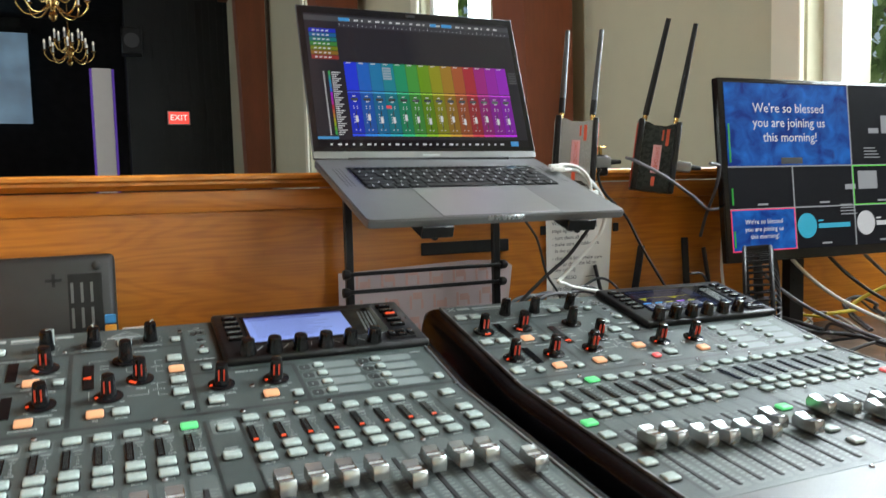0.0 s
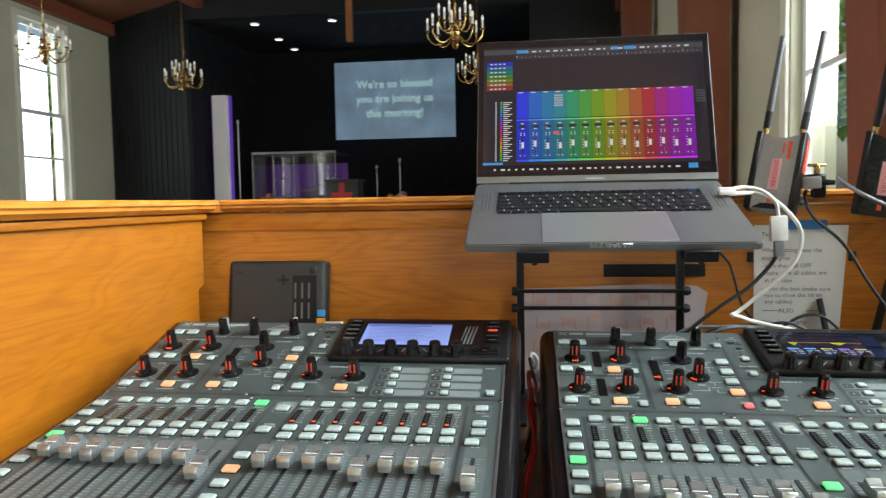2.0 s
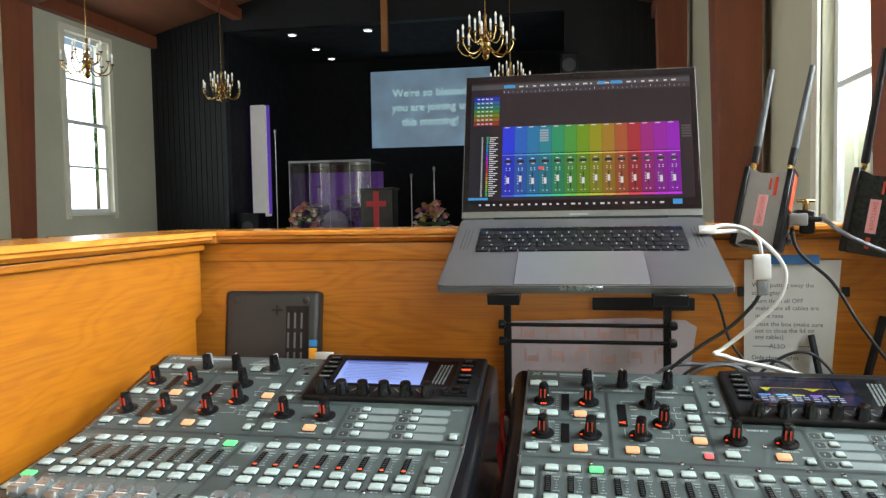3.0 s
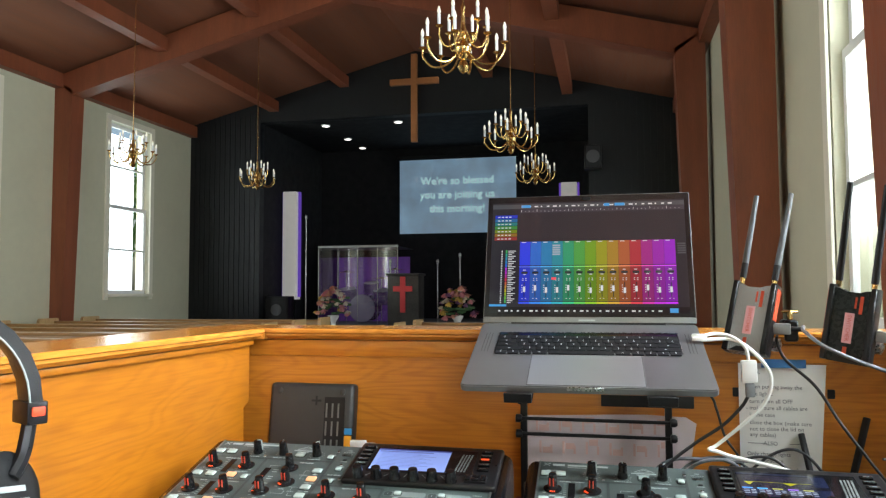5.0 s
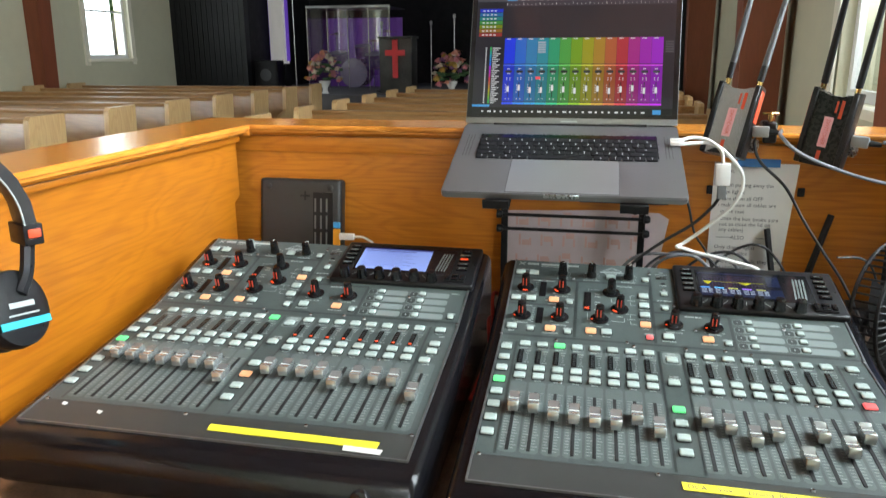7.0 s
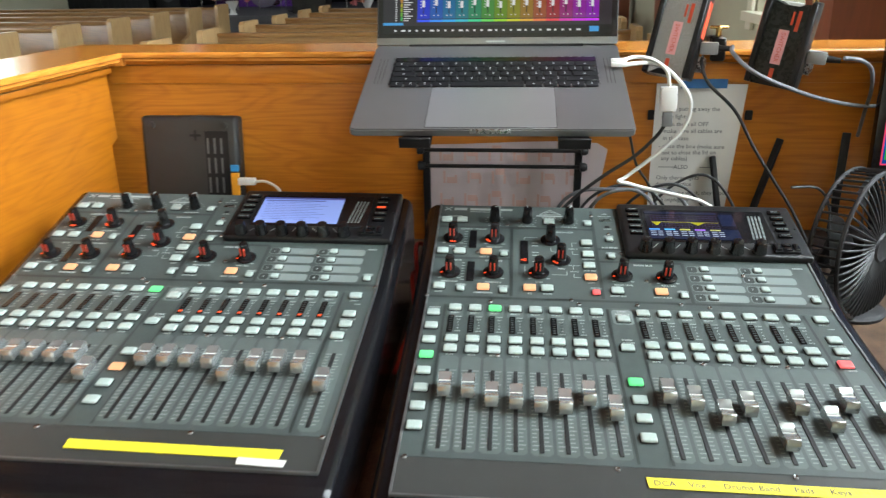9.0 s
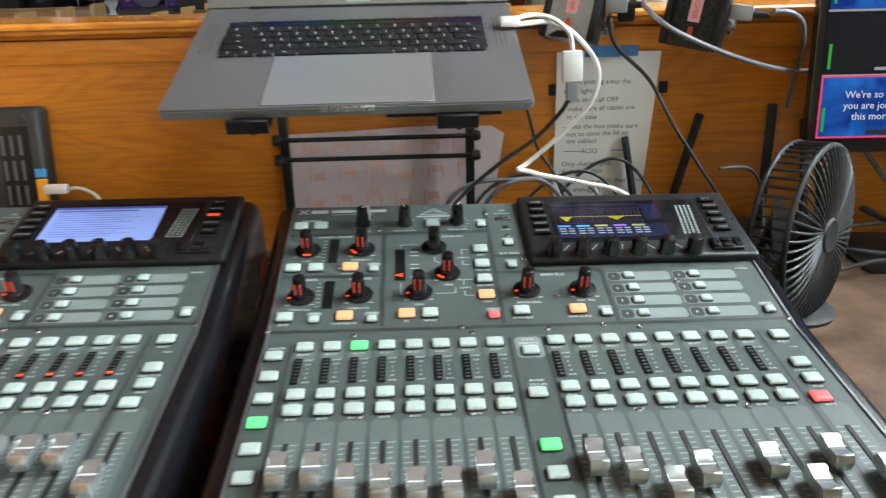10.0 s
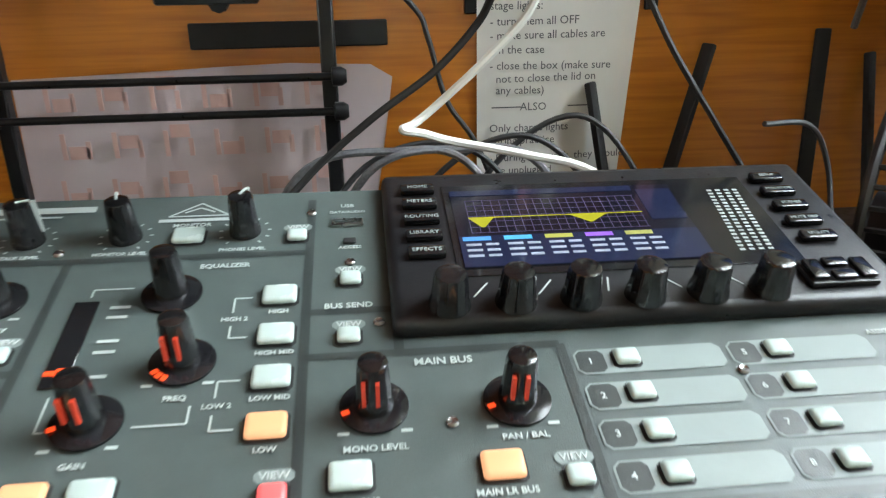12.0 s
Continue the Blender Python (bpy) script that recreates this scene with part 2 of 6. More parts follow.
def smooth_path(pts, n=8):
    pts = [Vector(p) for p in pts]
    pts = [pts[0] * 2 - pts[1], *pts, pts[-1] * 2 - pts[-2]]
    out = []
    for a, b, c, d in zip(pts, pts[1:], pts[2:], pts[3:]):
        for i in range(n):
            s = i / n
            out.append(0.5 * (2 * b + (c - a) * s + (2 * a - 5 * b + 4 * c - d) * s * s + (3 * b - a - 3 * c + d) * s ** 3))
    return out + [pts[-2]]


def tube(bm, pts, r, seg=8, n=8, taper=None):
    path = smooth_path(pts, n) if n > 1 else [Vector(p) for p in pts]
    rings, side = [], None
    for i, p in enumerate(path):
        d = (path[min(i + 1, len(path) - 1)] - path[max(i - 1, 0)]).normalized()
        if side is None:
            side = d.orthogonal().normalized()
        side = (side - d * side.dot(d)).normalized()
        up = d.cross(side)
        k = r if taper is None else r + (taper - r) * i / (len(path) - 1)
        rings.append([bm.verts.new(p + k * (math.cos(j * math.tau / seg) * side + math.sin(j * math.tau / seg) * up)) for j in range(seg)])
    for a, b in zip(rings, rings[1:]):
        for j in range(seg):
            bm.faces.new((a[j], a[(j + 1) % seg], b[(j + 1) % seg], b[j]))
    bm.faces.new(rings[0][::-1])
    bm.faces.new(rings[-1])
    return bm


def prism(bm, outline, lo, hi, axis="x"):
    """An outline in the two other axes, drawn out from lo to hi along axis."""
    put = {"x": lambda a, b, c: (c, a, b), "y": lambda a, b, c: (a, c, b), "z": lambda a, b, c: (a, b, c)}[axis]
    a = [bm.verts.new(put(u, v, lo)) for u, v in outline]
    b = [bm.verts.new(put(u, v, hi)) for u, v in outline]
    bm.faces.new(a[::-1])
    bm.faces.new(b)
    for i in range(len(a)):
        j = (i + 1) % len(a)
        bm.faces.new((a[i], a[j], b[j], b[i]))
    return bm


def text_mesh(words, size, align="CENTER", bold=0.0):
    key = (words, size, align, bold)
    if key not in CACHE:
        c = bpy.data.curves.new("lettering", "FONT")
        c.body, c.size, c.align_x, c.align_y, c.resolution_u = words, size, align, "CENTER", 2
        c.extrude, c.offset = 0.0001, size * bold
        ob = bpy.data.objects.new("lettering", c)
        scene.collection.objects.link(ob)
        bpy.context.view_layer.update()
        CACHE[key] = bpy.data.meshes.new_from_object(ob.evaluated_get(bpy.context.evaluated_depsgraph_get()))
        bpy.data.objects.remove(ob)
    return CACHE[key]


def write(bm, words, size, m, align="CENTER", bold=0.0):
    """Adds lettering to a bmesh, upright along y of the pose m."""
    old = len(bm.verts)
    bm.from_mesh(text_mesh(words, size, align, bold))
    bm.verts.ensure_lookup_table()
    bmesh.ops.transform(bm, matrix=m, verts=bm.verts[old:])
    return bm


# ---- the hall ----
WL, WR, YB, YF, ALC, FLOOR_Z, EAVE, APEX, MID = -7.35, 1.8, -4.0, 12.8, 16.0, -0.11, 4.31, 5.55, -2.84
# The rearmost window on each side is unseen, added to light the booth.
WINDOWS_L = [(10.38, 11.48), (6.95, 8.05), (3.4, 4.5), (-0.2, 0.9)]
WINDOWS_R = [(10.3, 11.4), (6.3, 7.35), (3.36, 4.34), (0.25, 1.53), (-3.2, -2.0)]
SILL_L, HEAD = 1.13, 3.96


def long_wall(name, x0, x1, openings, sill, label):
    bm = bmesh.new()
    ys = [YB] + [v for o in sorted(openings) for v in o] + [YF]
    for i in range(0, len(ys), 2):
        box(bm, (x0, ys[i], FLOOR_Z), (x1, ys[i + 1], EAVE + 0.3))
    for a, b in openings:
        box(bm, (x0, a, FLOOR_Z), (x1, b, sill))
        box(bm, (x0, a, HEAD), (x1, b, EAVE + 0.3))
    return tagged(part(name, bm, PLASTER, smooth=False), label, "wall", kind="structure")


long_wall("wall_left", WL - 0.25, WL, WINDOWS_L, SILL_L, "cream painted plaster side wall with tall windows")
long_wall("wall_right", WR, WR + 0.25, WINDOWS_R, 0.95, "cream painted plaster side wall beside the booth")


def window(name, x, inward, a, b, sill):
    """A double-hung sash window with a cream casing, in the wall at x; inward is the side of the room."""
    ob = thing(name, Matrix.Translation((x, (a + b) / 2, sill)), "tall white double hung window with cream casing", "window", "hall windows", "structure")
    w, h, out = (b - a) / 2, HEAD - sill, -inward
    cas = 0.10
    part("casing", boxes(((-0.01, -w - cas, -cas), (inward * 0.03, -w, h + cas)), ((-0.01, w, -cas), (inward * 0.03, w + cas, h + cas)),
                         ((-0.01, -w, h), (inward * 0.03, w, h + cas)), bevel=0.004), TRIM, ob)
    part("window_sill", one((0.02 * out, -w - 0.06, -0.05), (inward * 0.07, w + 0.06, 0), 0.006), TRIM, ob)
    for k, (lo, hi, off) in enumerate(((0, h * 0.52, 0.06), (h * 0.5, h, 0.10))):
        f = part("sash", boxes(((out * off, -w, lo), (out * (off + 0.04), -w + 0.06, hi)), ((out * off, w - 0.06, lo), (out * (off + 0.04), w, hi)),
                               ((out * off, -w + 0.06, lo), (out * (off + 0.04), w - 0.06, lo + 0.06)), ((out * off, -w + 0.06, hi - 0.06), (out * (off + 0.04), w - 0.06, hi)),
                               ((out * off, -w + 0.06, (lo + hi) / 2 - 0.015), (out * (off + 0.04), w - 0.06, (lo + hi) / 2 + 0.015))), WHITEPLASTIC, ob)
        g = part("pane", one((out * (off + 0.018), -w + 0.06, lo + 0.06), (out * (off + 0.022), w - 0.06, hi - 0.06)), WINDOWGLASS, f)
        g.visible_shadow = False


# Lamps stand in for skylight; the unseen rear ones are boosted as fill.
for i, (a, b) in enumerate(WINDOWS_L):
    window(f"window_{i + 1}", WL, 1, a, b, SILL_L)
    window_light("window_lamp", (WL - 0.32, (a + b) / 2, 2.43), (0, (a + b) / 2, 2.43), b - a, 2.84, 48 if a > 2 else 240)
for i, (a, b) in enumerate(WINDOWS_R):
    window(f"window_{i + 5}", WR, -1, a, b, 0.95)
    window_light("window_lamp", (WR + 0.32, (a + b) / 2, 2.4 if a < 0 or a > 5 else 2.66), (-3, (a + b) / 2, 2.4 if a < 0 or a > 5 else 2.66), b - a, 2.8 if a < 0 or a > 5 else 2.3, 480 if a < 0 else (270 if a < 2 else (100 if a < 5 else 48)))

tagged(part("floor", one((WL - 0.25, YB - 0.2, FLOOR_Z - 0.1), (WR + 0.25, YF, FLOOR_Z)), CARPET), "grey carpet floor of the hall", "floor", kind="structure")
tagged(part("ground", one((-300, -300, -0.9), (300, 300, -0.8)), GRASS), "green lawn outside the windows", "ground", kind="structure")
tagged(part("wall_back", one((WL, YB - 0.2, FLOOR_Z), (WR, YB, EAVE + 1.6)), PLASTER), "cream plaster wall at the back of the hall", "wall", kind="structure")

# gabled board ceiling with glued timber beams
bm = bmesh.new()
for x0, x1 in ((WL - 0.25, MID), (WR + 0.25, MID)):
    z0 = EAVE
    prism(bm, [(x0, z0), (MID, APEX), (MID, APEX + 0.1), (x0, z0 + 0.1)] if x0 < MID else [(MID, APEX), (x0, z0), (x0, z0 + 0.1), (MID, APEX + 0.1)], YB, YF, "y")
tagged(part("ceiling", bm, CEIL, smooth=False), "reddish brown stained board ceiling, pitched", "ceiling", kind="structure")


def arch(y, deep=0.36):
    """A glued timber frame: two tapered posts and two sloping rafters."""
    ob = thing("timber_arch", Matrix.Translation((MID, y, FLOOR_Z)), "red-brown stained timber arch with tapered posts", "beam", "timber arches", "structure")
    half, rise = (WR - WL) / 2, EAVE - FLOOR_Z
    for s in (-1, 1):
        part("post", prism(bmesh.new(), [(s * half, 0), (s * (half - deep + 0.12), 0), (s * (half - deep), rise - 0.2), (s * half, rise)], -0.13, 0.13, "y"), BEAM, ob, smooth=False)
        part("rafter", prism(bmesh.new(), [(s * (half - 0.01), rise), (s * (half - 0.36), rise - 0.27), (0, APEX - FLOOR_Z - 0.42), (0, APEX - FLOOR_Z - 0.005)], -0.13, 0.13, "y"), BEAM, ob, smooth=False)
    return ob


for y in (9.25, 5.55, -1.2):
    arch(y)
arch(2.71, 0.285)
for x in (-5.6, -4.2, -1.5, -0.1):
    z = EAVE + (APEX - EAVE) * (1 - abs(x - MID) / (MID - WL))
    tagged(part("purlin", one((x - 0.09, YB, z - 0.22), (x + 0.09, YF - 0.01, z - 0.03)), BEAM, smooth=False), "red-brown timber purlin under the ceiling", "beam", "purlins", "structure")
for s, x in ((1, WL), (-1, WR)):
    tagged(part("wall_plate", one((min(x, x + s * 0.14), YB, EAVE - 0.16), (max(x, x + s * 0.14), YF - 0.01, EAVE + 0.05)), BEAM, smooth=False), "red-brown timber wall plate under the eaves", "beam", "wall plates", "structure")

# dark front wall with a stage recess
AL, AR, AT, STAGE = -5.9, 0.25, 4.38, 0.55
bm = boxes(((WL, YF, FLOOR_Z), (AL, YF + 0.2, 6)), ((AR, YF, FLOOR_Z), (WR, YF + 0.2, 6)), ((AL, YF, AT), (AR, YF + 0.2, 6)))
for i in range(14):
    for x in (WL + 0.06 + i * 0.105, AR + 0.05 + i * 0.11):
        box(bm, (x, YF - 0.012, STAGE if x < AL else STAGE), (x + 0.045, YF, AT + 0.2))
tagged(part("wall_front", bm, DARK, smooth=False), "black painted boarded front wall", "wall", kind="structure")
for n, lo, hi in (("recess_back", (AL - 0.1, ALC, STAGE), (AR + 0.1, ALC + 0.1, AT + 0.1)), ("recess_side", (AL - 0.1, YF + 0.2, STAGE), (AL, ALC, AT)), ("recess_side", (AR, YF + 0.2, STAGE), (AR + 0.1, ALC, AT)),
                  ("recess_ceiling", (AL - 0.1, YF + 0.2, AT), (AR + 0.1, ALC, AT + 0.1))):
    tagged(part(n, one(lo, hi), DARKER, smooth=False), "flat black wall of the stage recess" if n != "recess_ceiling" else "flat black ceiling of the stage recess", "ceiling" if n == "recess_ceiling" else "wall", kind="structure")
tagged(part("stage", boxes(((WL, 11.35, FLOOR_Z), (WR, YF, STAGE)), ((AL - 0.1, YF, FLOOR_Z), (AR + 0.1, ALC, STAGE))), CARPET, smooth=False), "raised stage with dark grey carpet", "stage", kind="structure")


# ---- the sound booth ----
BX, BY, DESK = -0.168, 1.176, 0.745   # faces of the side and front panels, desk height
tagged(part("booth_floor", one((BX - 0.05, -2.2, FLOOR_Z), (1.78, BY + 0.05, 0)), FLOOR), "brown floor of the raised sound booth", "floor", kind="structure")
front = thing("booth_front", Matrix.Translation((0, BY, 0)), "varnished orange oak front panel of the booth", "wall", kind="structure")
part("panel", one((BX - 0.05, 0, 0), (1.79, 0.03, 1.056)), OAK_X, front)
part("outer_panel", one((BX - 0.06, 0.06, FLOOR_Z), (1.79, 0.09, 1.056)), OAK_X, front)
part("frieze", one((BX - 0.01, -0.006, 1.0245), (1.79, 0.0, 1.056), 0.002), OAK_X, front)
cap = bmesh.new()
prism(cap, [(-0.014, 1.058), (-0.026, 1.065), (-0.026, 1.069), (-0.032, 1.0715), (-0.032, 1.0765), (-0.029, 1.0795), (0.115, 1.0795), (0.12, 1.0765), (0.12, 1.066), (0.10, 1.058)], BX + 0.032, 1.79, "x")
part("cap_rail", cap, OAK_CAP, front, "glossy moulded oak cap rail", smooth=False)
side = thing("booth_side", Matrix.Translation((BX, 0, 0)), "varnished orange oak side panel of the booth", "wall", kind="structure")
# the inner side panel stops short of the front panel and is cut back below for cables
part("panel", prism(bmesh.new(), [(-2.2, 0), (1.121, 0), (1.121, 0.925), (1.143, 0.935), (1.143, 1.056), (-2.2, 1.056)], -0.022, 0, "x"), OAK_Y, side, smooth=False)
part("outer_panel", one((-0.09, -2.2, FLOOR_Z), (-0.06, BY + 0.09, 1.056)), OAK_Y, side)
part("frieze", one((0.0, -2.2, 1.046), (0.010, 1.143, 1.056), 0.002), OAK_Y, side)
cap = bmesh.new()
prism(cap, [(0.014, 1.058), (0.026, 1.065), (0.026, 1.069), (0.032, 1.0715), (0.032, 1.0765), (0.029, 1.0795), (-0.125, 1.0795), (-0.13, 1.0765), (-0.13, 1.066), (-0.10, 1.058)], -2.2, BY - 0.032, "y")
box(cap, (-0.13, BY - 0.032, 1.058), (0.031, BY + 0.12, 1.079))
part("cap_rail", cap, OAK_CAPY, side, "glossy moulded oak cap rail", smooth=False)
desk = thing("desk", Matrix.Translation((0, 0.28, 0)), "brown speckled laminate desk top in the booth", "desk")
part("desktop", one((BX, 0.0, DESK - 0.035), (1.79, BY - 0.28, DESK), 0.002), GRANITE, desk)
part("edge_strip", one((BX, 0.0, DESK - 0.06), (1.79, 0.03, DESK - 0.0355)), GRANITE, desk)
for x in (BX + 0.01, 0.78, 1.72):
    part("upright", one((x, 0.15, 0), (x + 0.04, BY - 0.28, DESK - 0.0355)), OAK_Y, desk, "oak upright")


# ---- mixing consoles ----
K = 1.028
TAN1, TAN2 = radians(6), radians(13.5)


def on_panel(u, v, lift=0.0, turn=0.0):
    """The pose of a piece on the console's panel, u across and v up the panel from its fold, in millimetres."""
    a = TAN1 if v < 0 else TAN2
    u, v = u * K / 1000, v * K / 1000
    return Matrix.Translation((u, v * math.cos(a) - lift * math.sin(a), v * math.sin(a) + lift * math.cos(a))) @ Matrix.Rotation(a, 4, "X") @ Matrix.Rotation(radians(turn), 4, "Z")


def mesh_for(key, make, mat):
    k = (key, mat.name)
    if k not in CACHE:
        me = finish(make(), True)
        me.materials.append(mat)
        CACHE[k] = me
    return CACHE[k]


def button_mesh(w, h):
    bm = one((-w / 2, -h / 2, 0), (w / 2, h / 2, 0.0033), 0.0021, 3)
    return bm


def knob_mesh(r, h):
    bm = bmesh.new()
    lathe(bm, [(r * 1.12, 0), (r * 1.1, h * 0.12), (r, h * 0.3), (r * 0.88, h * 0.9), (r * 0.8, h * 0.97), (r * 0.55, h)], 36)
    for v in bm.verts:
        if h * 0.1 < v.co.z < h * 0.92 and int(round(math.atan2(v.co.y, v.co.x) / math.tau * 36)) % 3 == 0:
            v.co.x *= 0.93
            v.co.y *= 0.93
    return bm


def fader_mesh():
    """A chromed fader cap with a scooped finger rest."""
    out = [(-0.0125, 0.0), (-0.0135, 0.007), (-0.011, 0.0125), (-0.006, 0.0105), (0, 0.0095), (0.006, 0.0105), (0.011, 0.0125), (0.0135, 0.007), (0.0125, 0.0)]
    bm = prism(bmesh.new(), out, -0.0062, 0.0062, "x")
    bmesh.ops.bevel(bm, geom=[e for e in bm.edges], offset=0.0007, segments=1, affect="EDGES")
    return bm


def screw_mesh():
    bm = lathe(bmesh.new(), [(0.0024, 0), (0.0024, 0.0006), (0.0018, 0.0012), (0.0008, 0.0009)], 10)
    return bm


def strip_line(bm, u0, v0, u1, v1, w=0.9, lift=0.0006):
    """A thin printed line between two places of the panel."""
    a, b = on_panel(u0, v0, lift), on_panel(u1, v1, lift)
    p, q = a.translation, b.translation
    d = (q - p)
    n = a.to_3x3() @ Vector((0, 0, 1))
    s = d.cross(n).normalized() * w * K / 2000
    vs = [bm.verts.new(x) for x in (p - s, q - s, q + s, p + s)]
    bm.faces.new(vs)


def field(bm, u0, v0, u1, v1, lift=0.0004, cut=2.0):
    """A printed field with clipped corners."""
    pts = [(u0 + cut, v0), (u1 - cut, v0), (u1, v0 + cut), (u1, v1 - cut), (u1 - cut, v1), (u0 + cut, v1), (u0, v1 - cut), (u0, v0 + cut)]
    bm.faces.new([bm.verts.new(on_panel(u, v, lift).translation) for u, v in pts])


def console(at, label, lit, faders, screen_kind, meter_red):
    ob = thing("mixing_console", at, label, "mixing console", "mixing consoles")
    tilt = at.to_3x3()[2]

    def desk_at(x, y):
        """The desk's height at a place of the tilted console, in its own axes."""
        return (DESK - at.translation.z - tilt[0] * x - tilt[1] * y) / tilt[2]

    base = max(desk_at(x, y) for x in (-0.246, 0.246) for y in (-0.33, 0.235)) + 0.004
    prof = [(-0.316, base), (-0.326, base + 0.012), (-0.329, -0.058), (-0.324, -0.044), (-0.312, -0.035), (-0.305, -0.0335), (0, -0.002), (0.2085, 0.048), (0.222, 0.044), (0.230, 0.03), (0.233, 0.0), (0.233, base)]
    bm, rings = bmesh.new(), []
    for x, k in ((-0.246, 0.012), (-0.2445, 0.0065), (-0.241, 0.0025), (-0.2355, 0.0), (0.2355, 0.0), (0.241, 0.0025), (0.2445, 0.0065), (0.246, 0.012)):
        rings.append([bm.verts.new((x, y * (1 - k / 0.4), max(base, z - k))) for y, z in prof])
    for a, b in zip(rings, rings[1:]):
        for i in range(len(prof)):
            j = (i + 1) % len(prof)
            bm.faces.new((a[i], a[j], b[j], b[i]))
    bm.faces.new(rings[0][::-1])
    bm.faces.new(rings[-1])
    body = part("body", bm, CHASSIS, ob, "black moulded chassis with rounded cheeks")
    for x in (-0.2, 0.2):
        for y in (-0.28, 0.2):
            part("foot", cone(bmesh.new(), (x, y, desk_at(x, y)), 0.012, 0.012, base - desk_at(x, y) + 0.002, 14), RUBBER, ob)
    # folded metal panel
    hw = 0.2265
    r1, r2 = on_panel(0, -243), on_panel(0, 206)
    bm = bmesh.new()
    for a, b in (((0.0, 0.0), (r2.translation.y, r2.translation.z)), ((r1.translation.y, r1.translation.z), (0.0, 0.0))):
        prism(bm, [(a[0], a[1] - 0.004), (b[0], b[1] - 0.004), b, a], -hw, hw, "x")
    a, b = on_panel(0, -285).translation, on_panel(0, -243.4).translation
    part("front_strip", prism(bmesh.new(), [(a.y, a.z - 0.004), (b.y, b.z - 0.004), (b.y, b.z), (a.y, a.z)], -0.2285, 0.2285, "x"), FRONT_TONE, ob, "dark grey front strip continuing the panel", smooth=False)
    part("top_panel", bm, PANEL, ob, "dark grey-green painted metal panel", smooth=False)
    for s in (-1, 1):
        bm = bmesh.new()
        for v0, v1 in ((-285, -0.1), (0.1, 206)):
            a, b = on_panel(0, v0, 0.0003).translation, on_panel(0, v1, 0.0003).translation
            prism(bm, [(a.y, a.z - 0.003), (b.y, b.z - 0.003), (b.y, b.z + 0.001), (a.y, a.z + 0.001)], s * hw, s * (hw + 0.0022), "x")
        part("edge_trim", bm, EDGE, ob, "dull metal edge strip", smooth=False)
    a = on_panel(0, -285).translation
    part("front_trim", one((-0.2285, a.y - 0.002, a.z - 0.003), (0.2285, a.y, a.z + 0.0008)), EDGE, ob, "dull metal edge strip", smooth=False)
    # printed sections: dark dividing lines, lighter strips, label fields
    for u0, v0, u1, v1 in ((-220, 154, -24, 154), (-127, 15, -127, 154), (-220, 86, -127, 86), (-24, 15, -24, 198), (12, 86, 12, 198), (-24, 112, 10, 112), (-24, 86, 74, 86), (74, 12, 74, 86), (-222, 11, 220, 11)):
        bm = bmesh.new()
        strip_line(bm, u0, v0, u1, v1, 3.8, 0.0003)
        part("section_line", bm, PANEL3, ob, "darker dividing line", smooth=False)
    for u in (-200, -22, 6, 186):
        bm = bmesh.new()
        strip_line(bm, u, -4, u, -240, 2.6, 0.0003)
        part("section_line", bm, PANEL3, ob, "darker dividing line", smooth=False)

    def patch(name, mat, label, *a):
        bm = bmesh.new()
        field(bm, *a)
        part(name, bm, mat, ob, label, smooth=False)

    for i in range(16):
        u = -188 + i * 21.9 if i < 8 else 15.5 + (i - 8) * 22.4
        patch("channel_strip", PANEL2, "lighter grey channel strip", u - 9.6, -236, u + 9.6, -100, 0.0003, 3)
        patch("select_field", PANEL2, "lighter grey field", u - 9, -29, u + 9, -3, 0.0003, 2)
    patch("channel_strip", PANEL2, "lighter grey channel strip", 191, -238, 212, -97, 0.0003, 4)
    for i in range(8):
        u, v = (78, 139)[i // 4], (75, 57.5, 40, 22.5)[i % 4]
        patch("label_field", FIELD, "pale grey label field", u - 0.5, v - 6.5, u + 58, v + 6.5, 0.0004, 2.5)
        patch("number_plate", PANEL3, "dark number plate", u + 0.3, v - 5.7, u + 11.2, v + 5.7, 0.0005, 2)
    patch("label_field", FIELD, "pale grey label field", -18, -33, 4, -4, 0.0004, 3)
    # buttons
    B, S = (14, 11), (9, 8)
    rear = [(-211, 169, B), (-191, 169, B), (-79, 169, B), (-30, 166, S), (-211, 99, B), (-190, 99, B), (-158, 99, B), (-136, 95, S), (-210, 29, B), (-185, 25, S), (-159, 29, B), (-136, 24, S),
            (-106, 30, B), (-86, 30, B), (-35, 123, B), (-35, 99, B), (-35, 76, B), (-35, 53, B), (-31, 25, S), (-6, 132, S), (-7, 96, S), (-7, 30, B), (42, 30, B), (66, 24, S), (208, 23, S)]
    rear += [((97.5, 158)[i // 4], (75.5, 58, 40, 22.5)[i % 4], (9.5, 8)) for i in range(8)]
    rows = [(u, -11, B) for u in CHANNEL_U] + [(201, -12, B), (-7, -24, B), (201, -50, B), (201, -70, B), (196.5, -92, B)]
    rows += [(u, v, B) for u in CHANNEL_U for v in (-71, -89)]
    rows += [(-211.5, -22 - 26.3 * i, B) for i in range(8)] + [(-9.5, v, B) for v in (-77, -132.5, -158.5, -184, -209)]
    colours = {"g": BTN_GREEN, "o": BTN_ORANGE, "r": BTN_RED}
    for u, v, (w, h) in rear + rows:
        mat = BUTTON
        for (lu, lv), c in lit.items():
            if abs(lu - u) < 3 and abs(lv - v) < 4:
                mat = colours[c]
        link("button", mesh_for(("button", w), lambda: button_mesh(w / 1000 * K, h / 1000 * K), mat), None, ob, on_panel(u, v, 0.0003))
